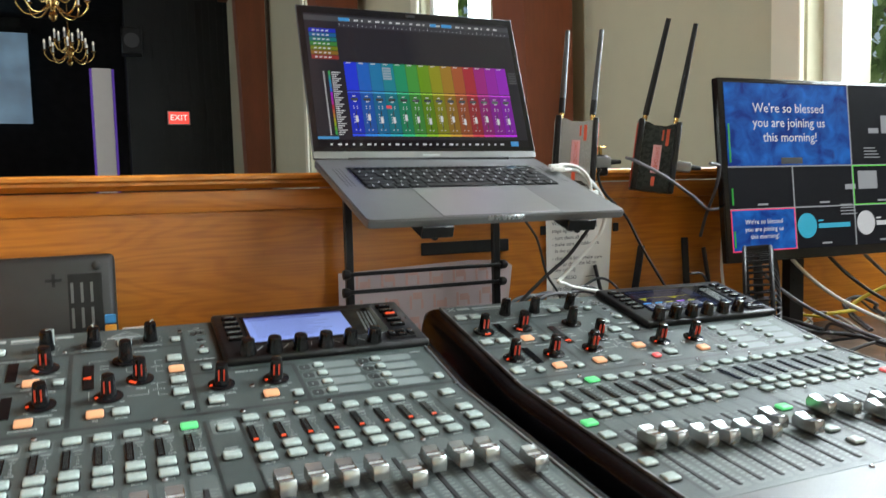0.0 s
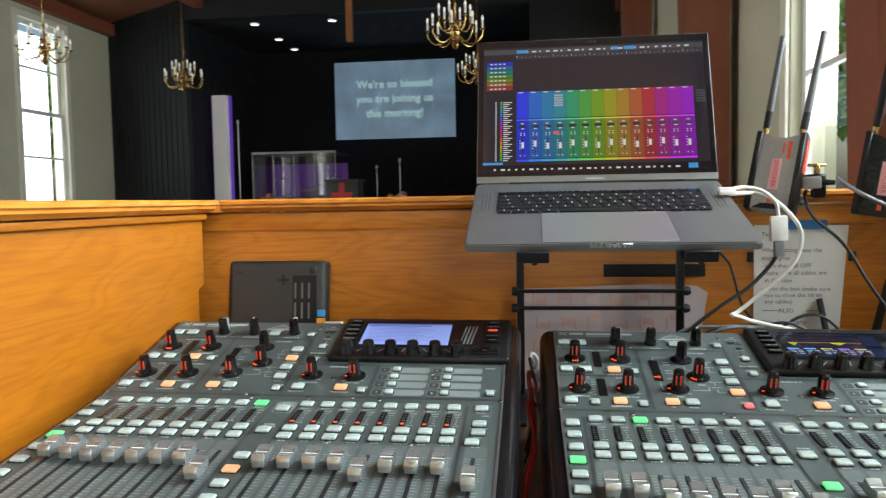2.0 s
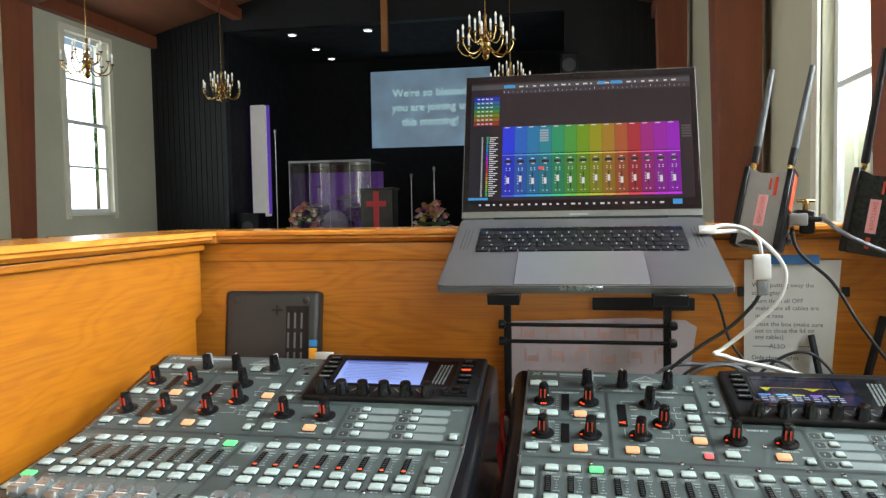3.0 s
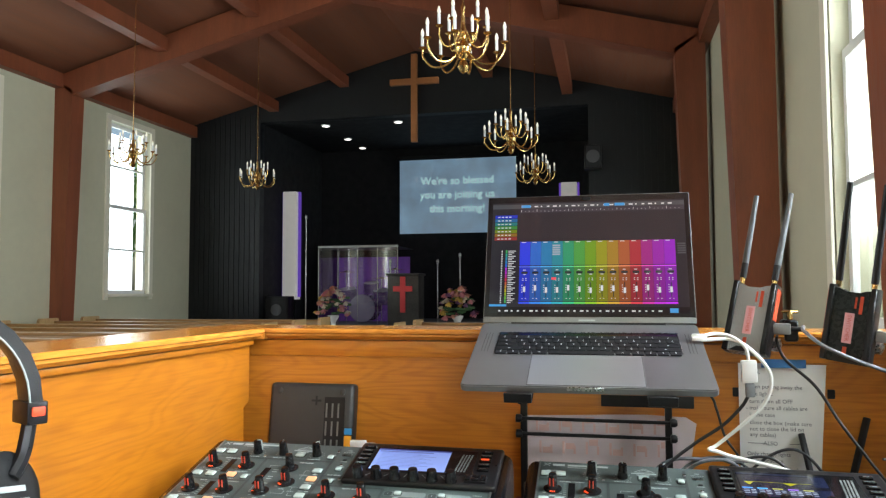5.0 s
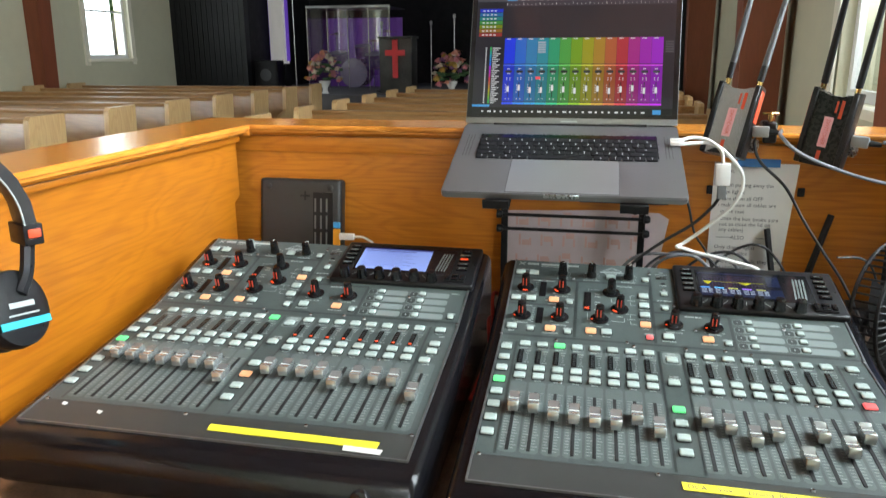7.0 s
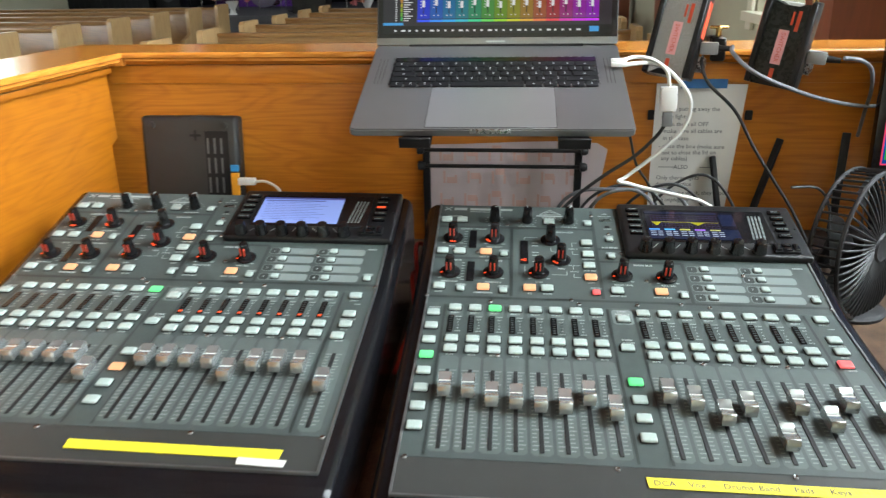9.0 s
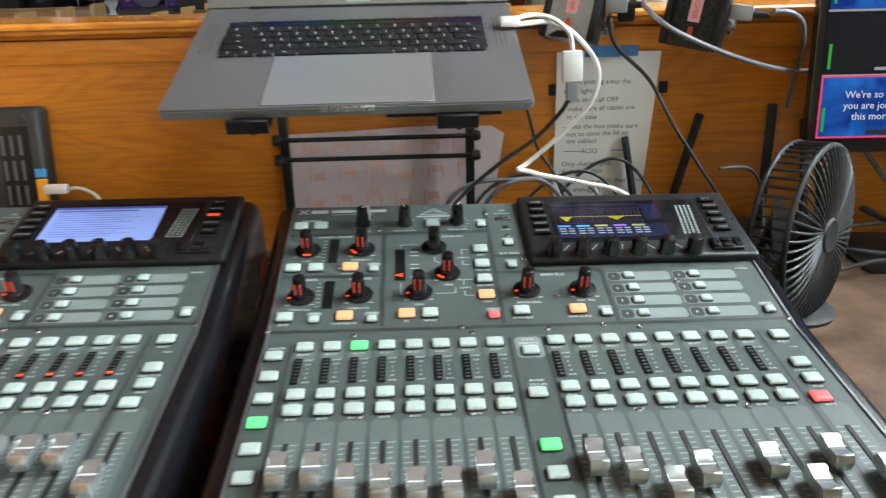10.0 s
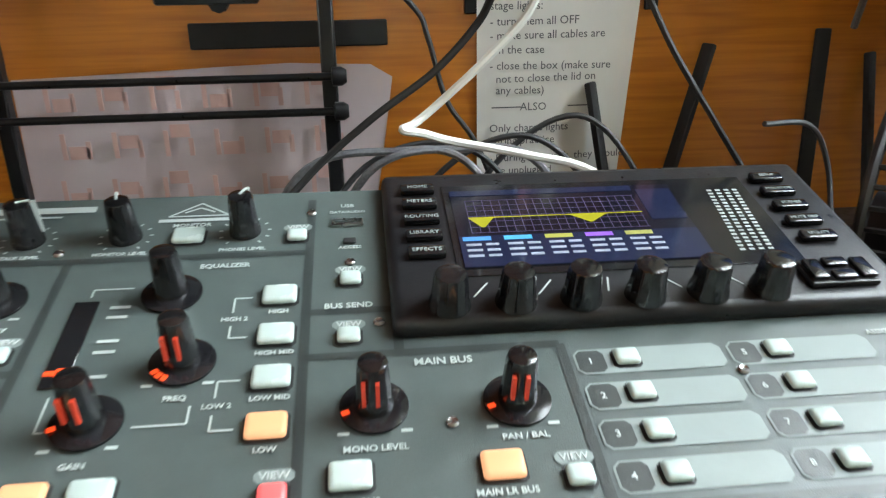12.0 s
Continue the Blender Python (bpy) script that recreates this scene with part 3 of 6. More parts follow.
    for u, v, (w, h) in rear + rows:
        patch("button_well", SLOT, "", u - w / 2 - 0.9, v - h / 2 - 0.9, u + w / 2 + 0.9, v + h / 2 + 0.9, 0.0005, 1.5)
    # rotary controls
    for u, v, ring, ang in ((-200, 128, 1, 70), (-148, 128, 1, 20), (-199, 57, 1, 0), (-148, 58, 1, 0), (-79, 128, 1, 0), (-68, 87, 1, 30), (-95, 60, 1, 0), (1.5, 59, 1, 0), (52, 58, 1, 0)):
        if ring:
            part("dial", lathe(bmesh.new(), [(0.0125, 0), (0.0125, 0.0012), (0.009, 0.0022), (0.006, 0.0022)], 28), GLOSSBLACK, ob, at=on_panel(u, v, 0.0004))
        k = link("knob", mesh_for("encoder", lambda: knob_mesh(0.0064, 0.0215), KNOB), None, ob, on_panel(u, v, 0.0022))
        if (u, v) != (-79, 128):
            part("light_bar", boxes(((-0.0042, -0.0070, 0.006), (-0.0028, -0.0050, 0.0165))), LED_DIM, k, "glowing red bar", smooth=False)
            part("light_bar", boxes(((0.0006, -0.0074, 0.006), (0.0020, -0.0054, 0.0165))), LED_DIM, k, "glowing red bar", smooth=False)
            bmr = bmesh.new()
            for da in (-14, 0, 14):
                box(bmr, (0.0095, -0.0009, 0.0021), (0.0122, 0.0009, 0.0026), 0, 1, Matrix.Rotation(radians(200 + ang + da * (1 if ang else 0)), 4, "Z"))
            part("level_light", bmr, LED_RED, k, "small orange-red level light", smooth=False, at=Matrix.Translation((0, 0, -0.0018)))
    for u, v, ang in ((-149, 171, -70), (-107, 171, 12), (-54, 172, -25)):
        k = link("knob", mesh_for("level", lambda: knob_mesh(0.0066, 0.021), KNOB), None, ob, on_panel(u, v, 0.0004, ang))
        part("pointer", boxes(((-0.0006, 0.0, 0.0208), (0.0006, 0.0058, 0.0214)), ((-0.0006, 0.0056, 0.004), (0.0006, 0.0078, 0.0205))), INK, k, "white pointer line", smooth=False)
    # level meters and small displays
    for u, v, w, h in ((-175, 126, 9, 38), (-175, 59, 9, 38), (-111.5, 101, 9.5, 48)):
        part("meter", one((-w / 2000 * K, -h / 2000 * K, 0), (w / 2000 * K, h / 2000 * K, 0.0008), 0.0003, 1), GLOSSBLACK, ob, at=on_panel(u, v, 0.0004))
    bm = boxes(((-0.004, -0.001, 0), (0.0, 0.0012, 0.0004)), ((0, -0.0022, 0), (0.003, -0.0006, 0.0004)), ((0, 0.0008, 0), (0.003, 0.0024, 0.0004)))
    part("mode_light", bm, LED_RED, ob, "small orange-red filter light", smooth=False, at=on_panel(-112, 84 if screen_kind == "curve" else 98, 0.0013))
    for i, u in enumerate(CHANNEL_U):
        me = part("meter", one((-0.0032, -0.0165, 0), (0.0032, 0.0165, 0.0008), 0.0003, 1), GLOSSBLACK, ob, at=on_panel(u - 3, -42, 0.0004))
        for j in range(7):
            link("segment", mesh_for("segment", lambda: one((-0.0018, 0, 0.0008), (0.0018, 0.002, 0.0010)), PANEL3), None, me, Matrix.Translation((0, -0.0145 + j * 0.0044, 0)))
        if meter_red and i >= 8:
            part("gate_light", one((-0.002, -0.0145, 0.0010), (0.002, -0.0115, 0.0013)), LED_RED, me, "lit red gate light", smooth=False)
    # faders
    for u, v in list(zip(CHANNEL_U, faders)) + [(200, -175)]:
        part("fader_slot", one((-0.0018, -0.058, 0), (0.0018, 0.055, 0.0008)), SLOT, ob, at=on_panel(u, -176, 0.0002), smooth=False)
        f = link("fader", mesh_for("fader", fader_mesh, SILVER), None, ob, on_panel(u, v, 0.0035))
        part("fader_line", one((-0.0062, -0.0004, 0.0095), (0.0062, 0.0004, 0.0099)), WHITEPLASTIC, f, smooth=False)
        part("stem", one((-0.001, -0.005, -0.004), (0.001, 0.005, 0.001)), SLOT, f, smooth=False)
    for u, v in ((-222, 12), (-60, 11), (60, 9), (220, 8), (-215, -244), (-40, -247), (100, -246), (216, -244), (28, 50), (-24, 186), (-6, 145), (5, 104), (-197, 102), (-168, 99), (-140, -97), (-60, -97), (60, -99), (140, -99), (140, 66), (-133, 160), (-150, 4), (-52, 4), (12, 6), (90, 5)):
        link("screw", mesh_for("screw", screw_mesh, STEEL), None, ob, on_panel(u, v, 0.0003))
    # sloping display unit
    disp = part("display_unit", one((-0.109 * K, -0.057 * K, -0.002), (0.109 * K, 0.057 * K, 0.0085), 0.005, 3), BLACKPLASTIC, ob, "raised black display surround", at=on_panel(119, 150.5, 0.0))
    part("display_recess", one((-0.0785, -0.0375, 0.0085), (0.0785, 0.037, 0.0092), 0.0003, 1), GLOSSBLACK, disp, "glossy black display glass", at=Matrix.Translation((-0.004, 0.006, 0)))
    draw_screen(disp, screen_kind)
    for i in range(5):
        for u, n in ((-92, ""), (86, "")):
            k = link("screen_button", mesh_for("screenkey", lambda: one((-0.0085, -0.0035, 0), (0.0085, 0.0035, 0.0035), 0.0014, 2), GLOSSBLACK), None, disp, Matrix.Translation((u / 1000 * K, (38 - i * 13) / 1000 * K, 0.0085)))
    if screen_kind == "list":
        part("lit_legend", one((-0.006, -0.002, 0.0118), (0.006, 0.002, 0.0124), 0.0003, 1), LED_RED, disp, "lit red button legend", at=Matrix.Translation((0.086 * K, 0.012 * K, 0.001)))
    for i in range(6):
        link("knob", mesh_for("screenknob", lambda: knob_mesh(0.0078, 0.0165), KNOB), None, disp, Matrix.Translation(((-86 + i * 26.6) / 1000 * K, -0.0475 * K, 0.0085)))
    for i in range(5):
        x, lean = (-72.5 + i * 26.6) / 1000 * K, 0.0035 * (1 if i < 2 else -1 if i > 2 else 0.3)
        part("guide_stroke", prism(bmesh.new(), [(x - lean - 0.0004, -0.045), (x - lean + 0.0004, -0.045), (x + lean + 0.0004, -0.036), (x + lean - 0.0004, -0.036)], 0.0086, 0.0088, "z"), GREYINK, disp, smooth=False)
    nav = part("navigation_pad", one((-0.0155, -0.0085, 0), (0.0155, 0.0085, 0.003), 0.0013, 2), BLACKPLASTIC, disp, at=Matrix.Translation((0.080 * K, -0.041 * K, 0.0085)))
    for dx, dy, w, h in ((-0.011, 0, 0.0035, 0.0065), (0.011, 0, 0.0035, 0.0065), (0, 0.0044, 0.0052, 0.0028), (0, -0.0044, 0.0052, 0.0028)):
        part("arrow_key", one((dx - w, dy - h, 0.003), (dx + w, dy + h, 0.0052), 0.001, 2), GLOSSBLACK, nav)
    bm = bmesh.new()
    for i in range(18):
        for j in range(4):
            box(bm, (0.0475 + j * 0.0045 + i * 0.0003, -0.022 + i * 0.0030, 0.0093), (0.0500 + j * 0.0045 + i * 0.0003, -0.0205 + i * 0.0030, 0.0095))
    part("meter_scale", bm, SCALEINK, disp, "pale level meter segments", smooth=False)
    part("usb_port", boxes(((-0.0075, -0.0028, 0), (0.0075, -0.0022, 0.0012)), ((-0.0075, 0.0022, 0), (0.0075, 0.0028, 0.0012)), ((-0.0075, -0.0022, 0), (-0.0068, 0.0022, 0.0012)), ((0.0068, -0.0022, 0), (0.0075, 0.0022, 0.0012)), ((-0.0068, -0.0022, 0), (0.0068, 0.0, 0.0006))), STEEL, ob, "metal socket rim", at=on_panel(-7, 176, 0.0004), smooth=False)
    part("access_light", one((-0.003, -0.002, 0), (0.003, 0.002, 0.001), 0.0004, 1), SLOT, ob, at=on_panel(-6, 161, 0.0004))
    lettering(ob, rear, rows, disp)
    return ob


def lettering(ob, rear, rows, disp):
    """White panel printing: words, scale ticks and outlines."""
    bm = bmesh.new()

    def say(words, u, v, size=4.6, align="CENTER"):
        write(bm, words, size * 0.82 / 1000 * K, on_panel(u, v, 0.0006), align, 0.02)

    for words, u, v, size in (("MAIN BUS", 28, 80, 6), ("MONO LEVEL", 1.5, 41, 4.4), ("PAN / BAL", 52, 42, 4.4), ("BUS SEND", -7, 115, 5.4), ("USB", -7, 191, 4.6), ("DATA/AUDIO", -7, 185.5, 3.4), ("ACCESS", -6, 156, 3.6),
                              ("HIGH", -35, 113.5, 4), ("HIGH MID", -35, 89.5, 4), ("LOW MID", -35, 66.5, 4), ("LOW", -35, 43.5, 4), ("HIGH 2", -52, 110, 4), ("LOW 2", -53, 64, 4), ("EQUALIZER", -60, 146, 5),
                              ("CONFIG / PREAMP", -175, 149, 5), ("DYNAMICS", -148, 81, 5), ("GATE", -192, 81, 5), ("GAIN", -200, 110, 4.2), ("FREQUENCY", -148, 110, 4.2), ("GAIN", -95, 42, 4.2), ("FREQ", -68, 69, 4.2),
                              ("THRESHOLD", -199, 39, 4.2), ("THRESHOLD", -148, 39, 4.2), ("TALKBACK", -201, 179, 4.6), ("MONITOR", -79, 179, 4.6), ("MONITOR LEVEL", -107, 158, 3.8), ("PHONES LEVEL", -54, 158, 3.8), ("TALK LEVEL", -149, 158, 3.8),
                              ("MONO BUS", -7, 20.5, 4.2), ("MAIN LR BUS", 42, 20.5, 4.2), ("COMPRESSOR", -159, 19.5, 4.2), ("GATE", -210, 19.5, 4.2), ("EQ", -106, 20.5, 4.2), ("MODE", -86, 20.5, 4.2), ("ASSIGN", 205, 82, 4.4), ("LOW CUT", -158, 89, 4),
                              ("DAW", -7, -8, 5), ("REMOTE", -7, -13.5, 5), ("BUSES/", -8, -62, 4.6), ("GROUPS", -8, -67, 4.6), ("INPUTS", -211, -11, 4.6), ("CLEAR SOLO", 201, -59.5, 3.6), ("SOLO", 201, -79.5, 3.8), ("MUTE", 200, -100.5, 3.8), ("COMP", 206, -29, 3.2)):
        say(words, u, v, size)
    for u in CHANNEL_U:
        say("SELECT", u, -20.5, 3.8)
        say("SOLO", u, -80, 3.6)
        say("MUTE", u, -98, 3.6)
        for j, w in enumerate(("COMP", "CLIP", "6", "12", "30", "GATE")):
            say(w, u + 5, -28 - j * 5.6, 3)
    say("SELECT", 201, -21.5, 3.8)
    for i, u in enumerate((-6, -7, 66, -31, -136, -136, -185, -30, 208)):
        v = (139.5, 103.5, 32, 33, 103, 32, 33, 174, 31)[i]
        plate = bmesh.new()
        field(plate, u - 6.5, v - 2.6, u + 6.5, v + 2.6, 0.0004, 1.6)
        part("view_plate", plate, FIELD, ob, "small grey plate printed VIEW", smooth=False)
        write(bm, "VIEW", 0.0042, on_panel(u, v, 0.0006), "CENTER", 0.02)
    for i in range(8):
        u, v = (78, 139)[i // 4], (75, 57.5, 40, 22.5)[i % 4]
        say(str(i + 1), u + 5.5, v, 5)
    for a in ((-46, 123, -53, 123), (-53, 123, -53, 114), (-53, 106, -53, 99), (-53, 99, -46, 99), (-46, 76, -54, 76), (-54, 76, -54, 68), (-54, 60, -54, 53), (-54, 53, -46, 53),
              (-111, 128, -111, 133), (-111, 133, -95, 133), (-111, 73, -111, 57), (-111, 57, -108, 57), (-80, 57, -62, 57), (-62, 57, -62, 65), (-79, 112, -79, 105), (-79, 105, -73, 102)):
        strip_line(bm, *a, 0.8)
    for u, v in ((-149, 171), (-107, 171), (-54, 172)):
        for k in range(11):
            a = radians(-140 + 28 * k)
            strip_line(bm, u + 10.2 * math.sin(a), v + 10.2 * math.cos(a), u + 12 * math.sin(a), v + 12 * math.cos(a), 0.9)
    for u, v in ((-199, 57), (-148, 58), (-200, 128), (-148, 128), (-95, 60), (-68, 87), (1.5, 59), (52, 58)):
        for k in (-3, 3):
            a = radians(46 * k)
            strip_line(bm, u + 16 * math.sin(a) - 2, v + 15 * math.cos(a), u + 16 * math.sin(a) + 2, v + 15 * math.cos(a), 1.4)
    for u in (-175, -175):
        for v in (126, 59):
            for k in range(7):
                strip_line(bm, u - 11, v - 16 + k * 5.4, u - 7, v - 16 + k * 5.4, 1.2)
    for u, v in ((-98, 121), (-98, 115), (-98, 101), (-98, 95), (-98, 82)):
        strip_line(bm, u - 4, v, u + 4, v, 1.7)
    # maker's lettering as plain strokes
    for a in ((-216, 192, -206, 200), (-215, 200, -207, 192)):
        strip_line(bm, *a, 1.8)
    strip_line(bm, -203, 196, -186, 196, 6)
    strip_line(bm, -182, 196, -126, 196, 5)
    strip_line(bm, -182, 190, -140, 190, 1.4)
    for a in ((-91, 187, -77, 198), (-77, 198, -63, 187), (-63, 187, -91, 187), (-84, 190, -77, 194), (-77, 194, -70, 190)):
        strip_line(bm, *a, 1.0)
    strip_line(bm, -95, 183.5, -61, 183.5, 2.6)
    part("panel_printing", bm, INK, ob, "white printed panel lettering", smooth=False)
    bm = bmesh.new()
    for u in CHANNEL_U + [200]:
        for k in range(22):
            v = -124 - k * 5
            w = 6 if k % 4 == 0 else 4
            strip_line(bm, u - 8, v, u - 8 + w, v, 1.15)
            strip_line(bm, u + 2.5, v, u + 2.5 + w, v, 1.15)
    tagged(part("fader_scale_print", bm, SCALEINK, ob, smooth=False), "fine pale fader scale marks", kind="stuff")
    bm = bmesh.new()
    for i, w in enumerate(("HOME", "METERS", "ROUTING", "LIBRARY", "EFFECTS")):
        write(bm, w, 0.0036, Matrix.Translation((-0.092 * K, (38 - i * 13) / 1000 * K, 0.0121)))
    for i, w in enumerate(("SETUP", "MONITOR", "SCENES", "MUTE GRP", "UTILITY")):
        write(bm, w, 0.0030, Matrix.Translation((0.086 * K, (38 - i * 13) / 1000 * K, 0.0121)))
    tagged(part("key_legends", bm, SCALEINK, disp, smooth=False), kind="stuff")


def draw_screen(disp, kind):
    """The colour display: a list page in pale blue, or a dark page with a yellow filter curve."""
    scr = part("screen", one((-0.0565, -0.0315, 0), (0.0565, 0.0315, 0.0004)), glow("display_blue", (0.29, 0.40, 0.86), 0.8, 0.1) if kind == "list" else glow("display_dark", (0.010, 0.010, 0.018), 0.7, 0.1), disp,
               "glowing pale blue list page" if kind == "list" else "dark page with a yellow filter curve", at=Matrix.Translation((-0.0225, 0.0055, 0.0093)), smooth=False)
    if kind == "list":
        bm = boxes(((-0.0565, 0.0275, 0.0006), (0.0565, 0.0315, 0.0008)), ((-0.053, 0.0225, 0.0006), (0.03, 0.0245, 0.0008)))
        for i in range(11):
            box(bm, (-0.05, 0.019 - i * 0.0042, 0.0006), (0.012 + 0.03 * ((i * 7) % 5) / 5, 0.0195 - i * 0.0042, 0.0007))
        part("list_lines", bm, glow("display_navy", (0.05, 0.07, 0.30), 0.8), scr, smooth=False)
        return
    bm = bmesh.new()
    for i in range(21):
        box(bm, (-0.05 + i * 0.0042, -0.006, 0.0005), (-0.0497 + i * 0.0042, 0.022, 0.0006))
    for i in range(7):
        box(bm, (-0.05, -0.006 + i * 0.0046, 0.0005), (0.035, -0.0057 + i * 0.0046, 0.0006))
    part("grid", bm, glow("display_violet", (0.10, 0.08, 0.16), 0.5, 0.1), scr, smooth=False)
    bm = bmesh.new()
    xs = [-0.05 + i * 0.0017 for i in range(51)]
    ys = [0.006 - 0.009 * max(0, 1 - abs(x + 0.044) / 0.006) - 0.007 * max(0, 1 - abs(x - 0.008) / 0.009) + 0.0 * math.exp(-((x - 0.02) / 0.01) ** 2) for x in xs]
    top = [bm.verts.new((x, 0.0068, 0.0008)) for x in xs]
    low = [bm.verts.new((x, y, 0.0008)) for x, y in zip(xs, ys)]
    for i in range(50):
        bm.faces.new((low[i], low[i + 1], top[i + 1], top[i]))
    part("filter_curve", bm, glow("display_yellow", (0.34, 0.33, 0.02), 0.7, 0.1), scr, "yellow filter curve", smooth=False)
    bm = boxes(((-0.0565, -0.0315, 0.0005), (0.0565, -0.0085, 0.0007)), ((0.038, 0.0, 0.0005), (0.0555, 0.027, 0.0007)), ((-0.0565, 0.0265, 0.0005), (0.036, 0.031, 0.0007)))
    part("value_bar", bm, glow("display_slate", (0.016, 0.022, 0.055), 0.7, 0.1), scr, smooth=False)
    for i, c in enumerate(((0.10, 0.35, 0.85), (0.10, 0.45, 0.85), (0.45, 0.45, 0.10), (0.35, 0.15, 0.75), (0.40, 0.40, 0.12))):
        part("band_tile", boxes(((-0.055 + i * 0.019, -0.0125, 0.0009), (-0.042 + i * 0.019, -0.0095, 0.0010))), glow("display_band", c, 0.5, 0.1), scr, smooth=False)
    bm = bmesh.new()
    for i in range(5):
        for j in range(3):
            box(bm, (-0.054 + i * 0.019, -0.0165 - j * 0.0042, 0.0009), (-0.047 + i * 0.019, -0.0148 - j * 0.0042, 0.0010))
            box(bm, (-0.045 + i * 0.019, -0.0165 - j * 0.0042, 0.0009), (-0.039 + i * 0.019, -0.0148 - j * 0.0042, 0.0010))
    tagged(part("values", bm, glow("display_white", (0.5, 0.55, 0.7), 0.22, 0.1), scr, smooth=False), kind="stuff")


CHANNEL_U = [-188.5 + i * 22 for i in range(8)] + [15.5 + i * 22.4 for i in range(8)]
AT_A, AT_B = pose(0.1448, 0.6987, 0.8524, 0.93, 0.60, 0.99), pose(0.6626, 0.6922, 0.8426, 1.01, 0.81, 1.18)
console_b = console(AT_B, "black and grey-green digital mixing console with chrome faders",
                    {(CHANNEL_U[2], -11): "g", (-211.5, -101): "g", (-9.5, -132.5): "g", (-158, 99): "o", (-159, 29): "o", (-106, 30): "o", (-35, 53): "o", (42, 30): "o", (-31, 25): "r", (196.5, -92): "r"},
                    [-156, -157, -168, -170, -173, -174, -161, -180, -153, -162, -180, -167, -208, -162, -183, -156], "curve", False)
console_a = console(AT_A, "black and grey-green digital mixing console with a bright blue display page",
                    {(CHANNEL_U[7], -11): "g", (-211.5, -101): "g", (-9.5, -158.5): "o", (-158, 99): "o", (-159, 29): "o", (-106, 30): "o", (-35, 99): "o", (42, 30): "o"},
                    [-140, -142, -146, -147, -147, -147, -147, -172, -147, -147, -147, -147, -166, -149, -149, -149], "list", True)


# ---- on the desk: laptop on its stand ----
def basis(origin, right, up):
    """A pose with x along right, z along up as nearly as may be, y away from the viewer."""
    x = Vector(right).normalized()
    z = (Vector(up) - x * Vector(up).dot(x)).normalized()
    y = z.cross(x)
    m = Matrix((x, y, z)).transposed().to_4x4()
    m.translation = origin
    return m


def rainbow(f):
    stops = [(0.02, 0.06, 0.95), (0.02, 0.22, 0.62), (0.02, 0.30, 0.42), (0.03, 0.42, 0.12), (0.16, 0.42, 0.02), (0.42, 0.38, 0.02), (0.50, 0.16, 0.04), (0.52, 0.03, 0.06), (0.42, 0.02, 0.42), (0.40, 0.02, 0.66)]
    f *= len(stops) - 1
    i = min(int(f), len(stops) - 2)
    return [a + (b - a) * (f - i) for a, b in zip(stops[i], stops[i + 1])]


LAPTOP = pose(0.5005, 0.8359, 1.016, 18.85, 0, 0.7)
laptop = thing("laptop", LAPTOP, "open space grey aluminium laptop showing a rainbow coloured mixer", "laptop")
bm = bmesh.new()
prism(bm, [(-0.172, 0.0), (0.172, 0.0), (0.1775, 0.0024), (0.18, 0.008), (0.18, 0.24), (0.1775, 0.246), (0.172, 0.248), (-0.172, 0.248), (-0.1775, 0.246), (-0.18, 0.24), (-0.18, 0.008), (-0.1775, 0.0024)], -0.0105, 0.0, "z")
bmesh.ops.bevel(bm, geom=[e for e in bm.edges if abs(e.verts[0].co.z - e.verts[1].co.z) < 1e-6], offset=0.0016, segments=2, affect="EDGES")
base = part("base", bm, ALU, laptop, "space grey aluminium base")
part("keyboard_well", one((-0.1445, 0.121, 0.0), (0.1445, 0.2045, 0.0005)), KEY, base)
part("well_edge", boxes(((-0.1453, 0.1202, 0), (0.1453, 0.121, 0.0007)), ((-0.1453, 0.2045, 0), (0.1453, 0.2053, 0.0007)), ((-0.1453, 0.121, 0), (-0.1445, 0.2045, 0.0007)), ((0.1445, 0.121, 0), (0.1453, 0.2045, 0.0007))), STEEL, base, smooth=False)
part("trackpad", one((-0.083, 0.0055, 0.0), (0.083, 0.1115, 0.0005), 0.0002, 1), ALU2, base, "large glass trackpad")
part("trackpad_gap", boxes(((-0.0835, 0.005, 0), (0.0835, 0.0055, 0.0003)), ((-0.0835, 0.1115, 0), (0.0835, 0.112, 0.0003)), ((-0.0835, 0.0055, 0), (-0.083, 0.1115, 0.0003)), ((0.083, 0.0055, 0), (0.0835, 0.1115, 0.0003))), SLOT, base, smooth=False)
part("opening_notch", one((-0.026, -0.0006, -0.006), (0.026, 0.002, -0.0002), 0.0008, 1), STEEL, base, "bright machined opening notch")
legend = bmesh.new()
for r in range(5):
    widths = [[1] * 13 + [1.5], [1.5] + [1] * 13, [1.75] + [1] * 11 + [1.75], [2.25] + [1] * 10 + [2.25], [1, 1, 1, 1.25, 5.2, 1.25, 1, 0.93, 0.93, 0.94]][r]
    x, unit, y = -0.1435, 0.287 / sum(widths), 0.1845 - r * 0.0152
    for k, w in enumerate(widths):
        kw = w * unit
        part("key", one((-kw / 2 + 0.0011, -0.0068, 0), (kw / 2 - 0.0011, 0.0068, 0.0018), 0.0006, 1), KEY, base, at=Matrix.Translation((x + kw / 2, y - 0.0048, 0.0005)))
        if w < 4:
            for j in range(2 if w < 1.2 else 1):
                box(legend, (x + kw / 2 - 0.0009 * (2.4 if w > 1.2 else 1), y - 0.0062 + j * 0.0036, 0.0024), (x + kw / 2 + 0.0009, y - 0.0054 + j * 0.0036, 0.0026))
        x += kw
part("key_legend", legend, glow("key_light", (0.8, 0.82, 0.85), 0.9), base, "white key legends", smooth=False)
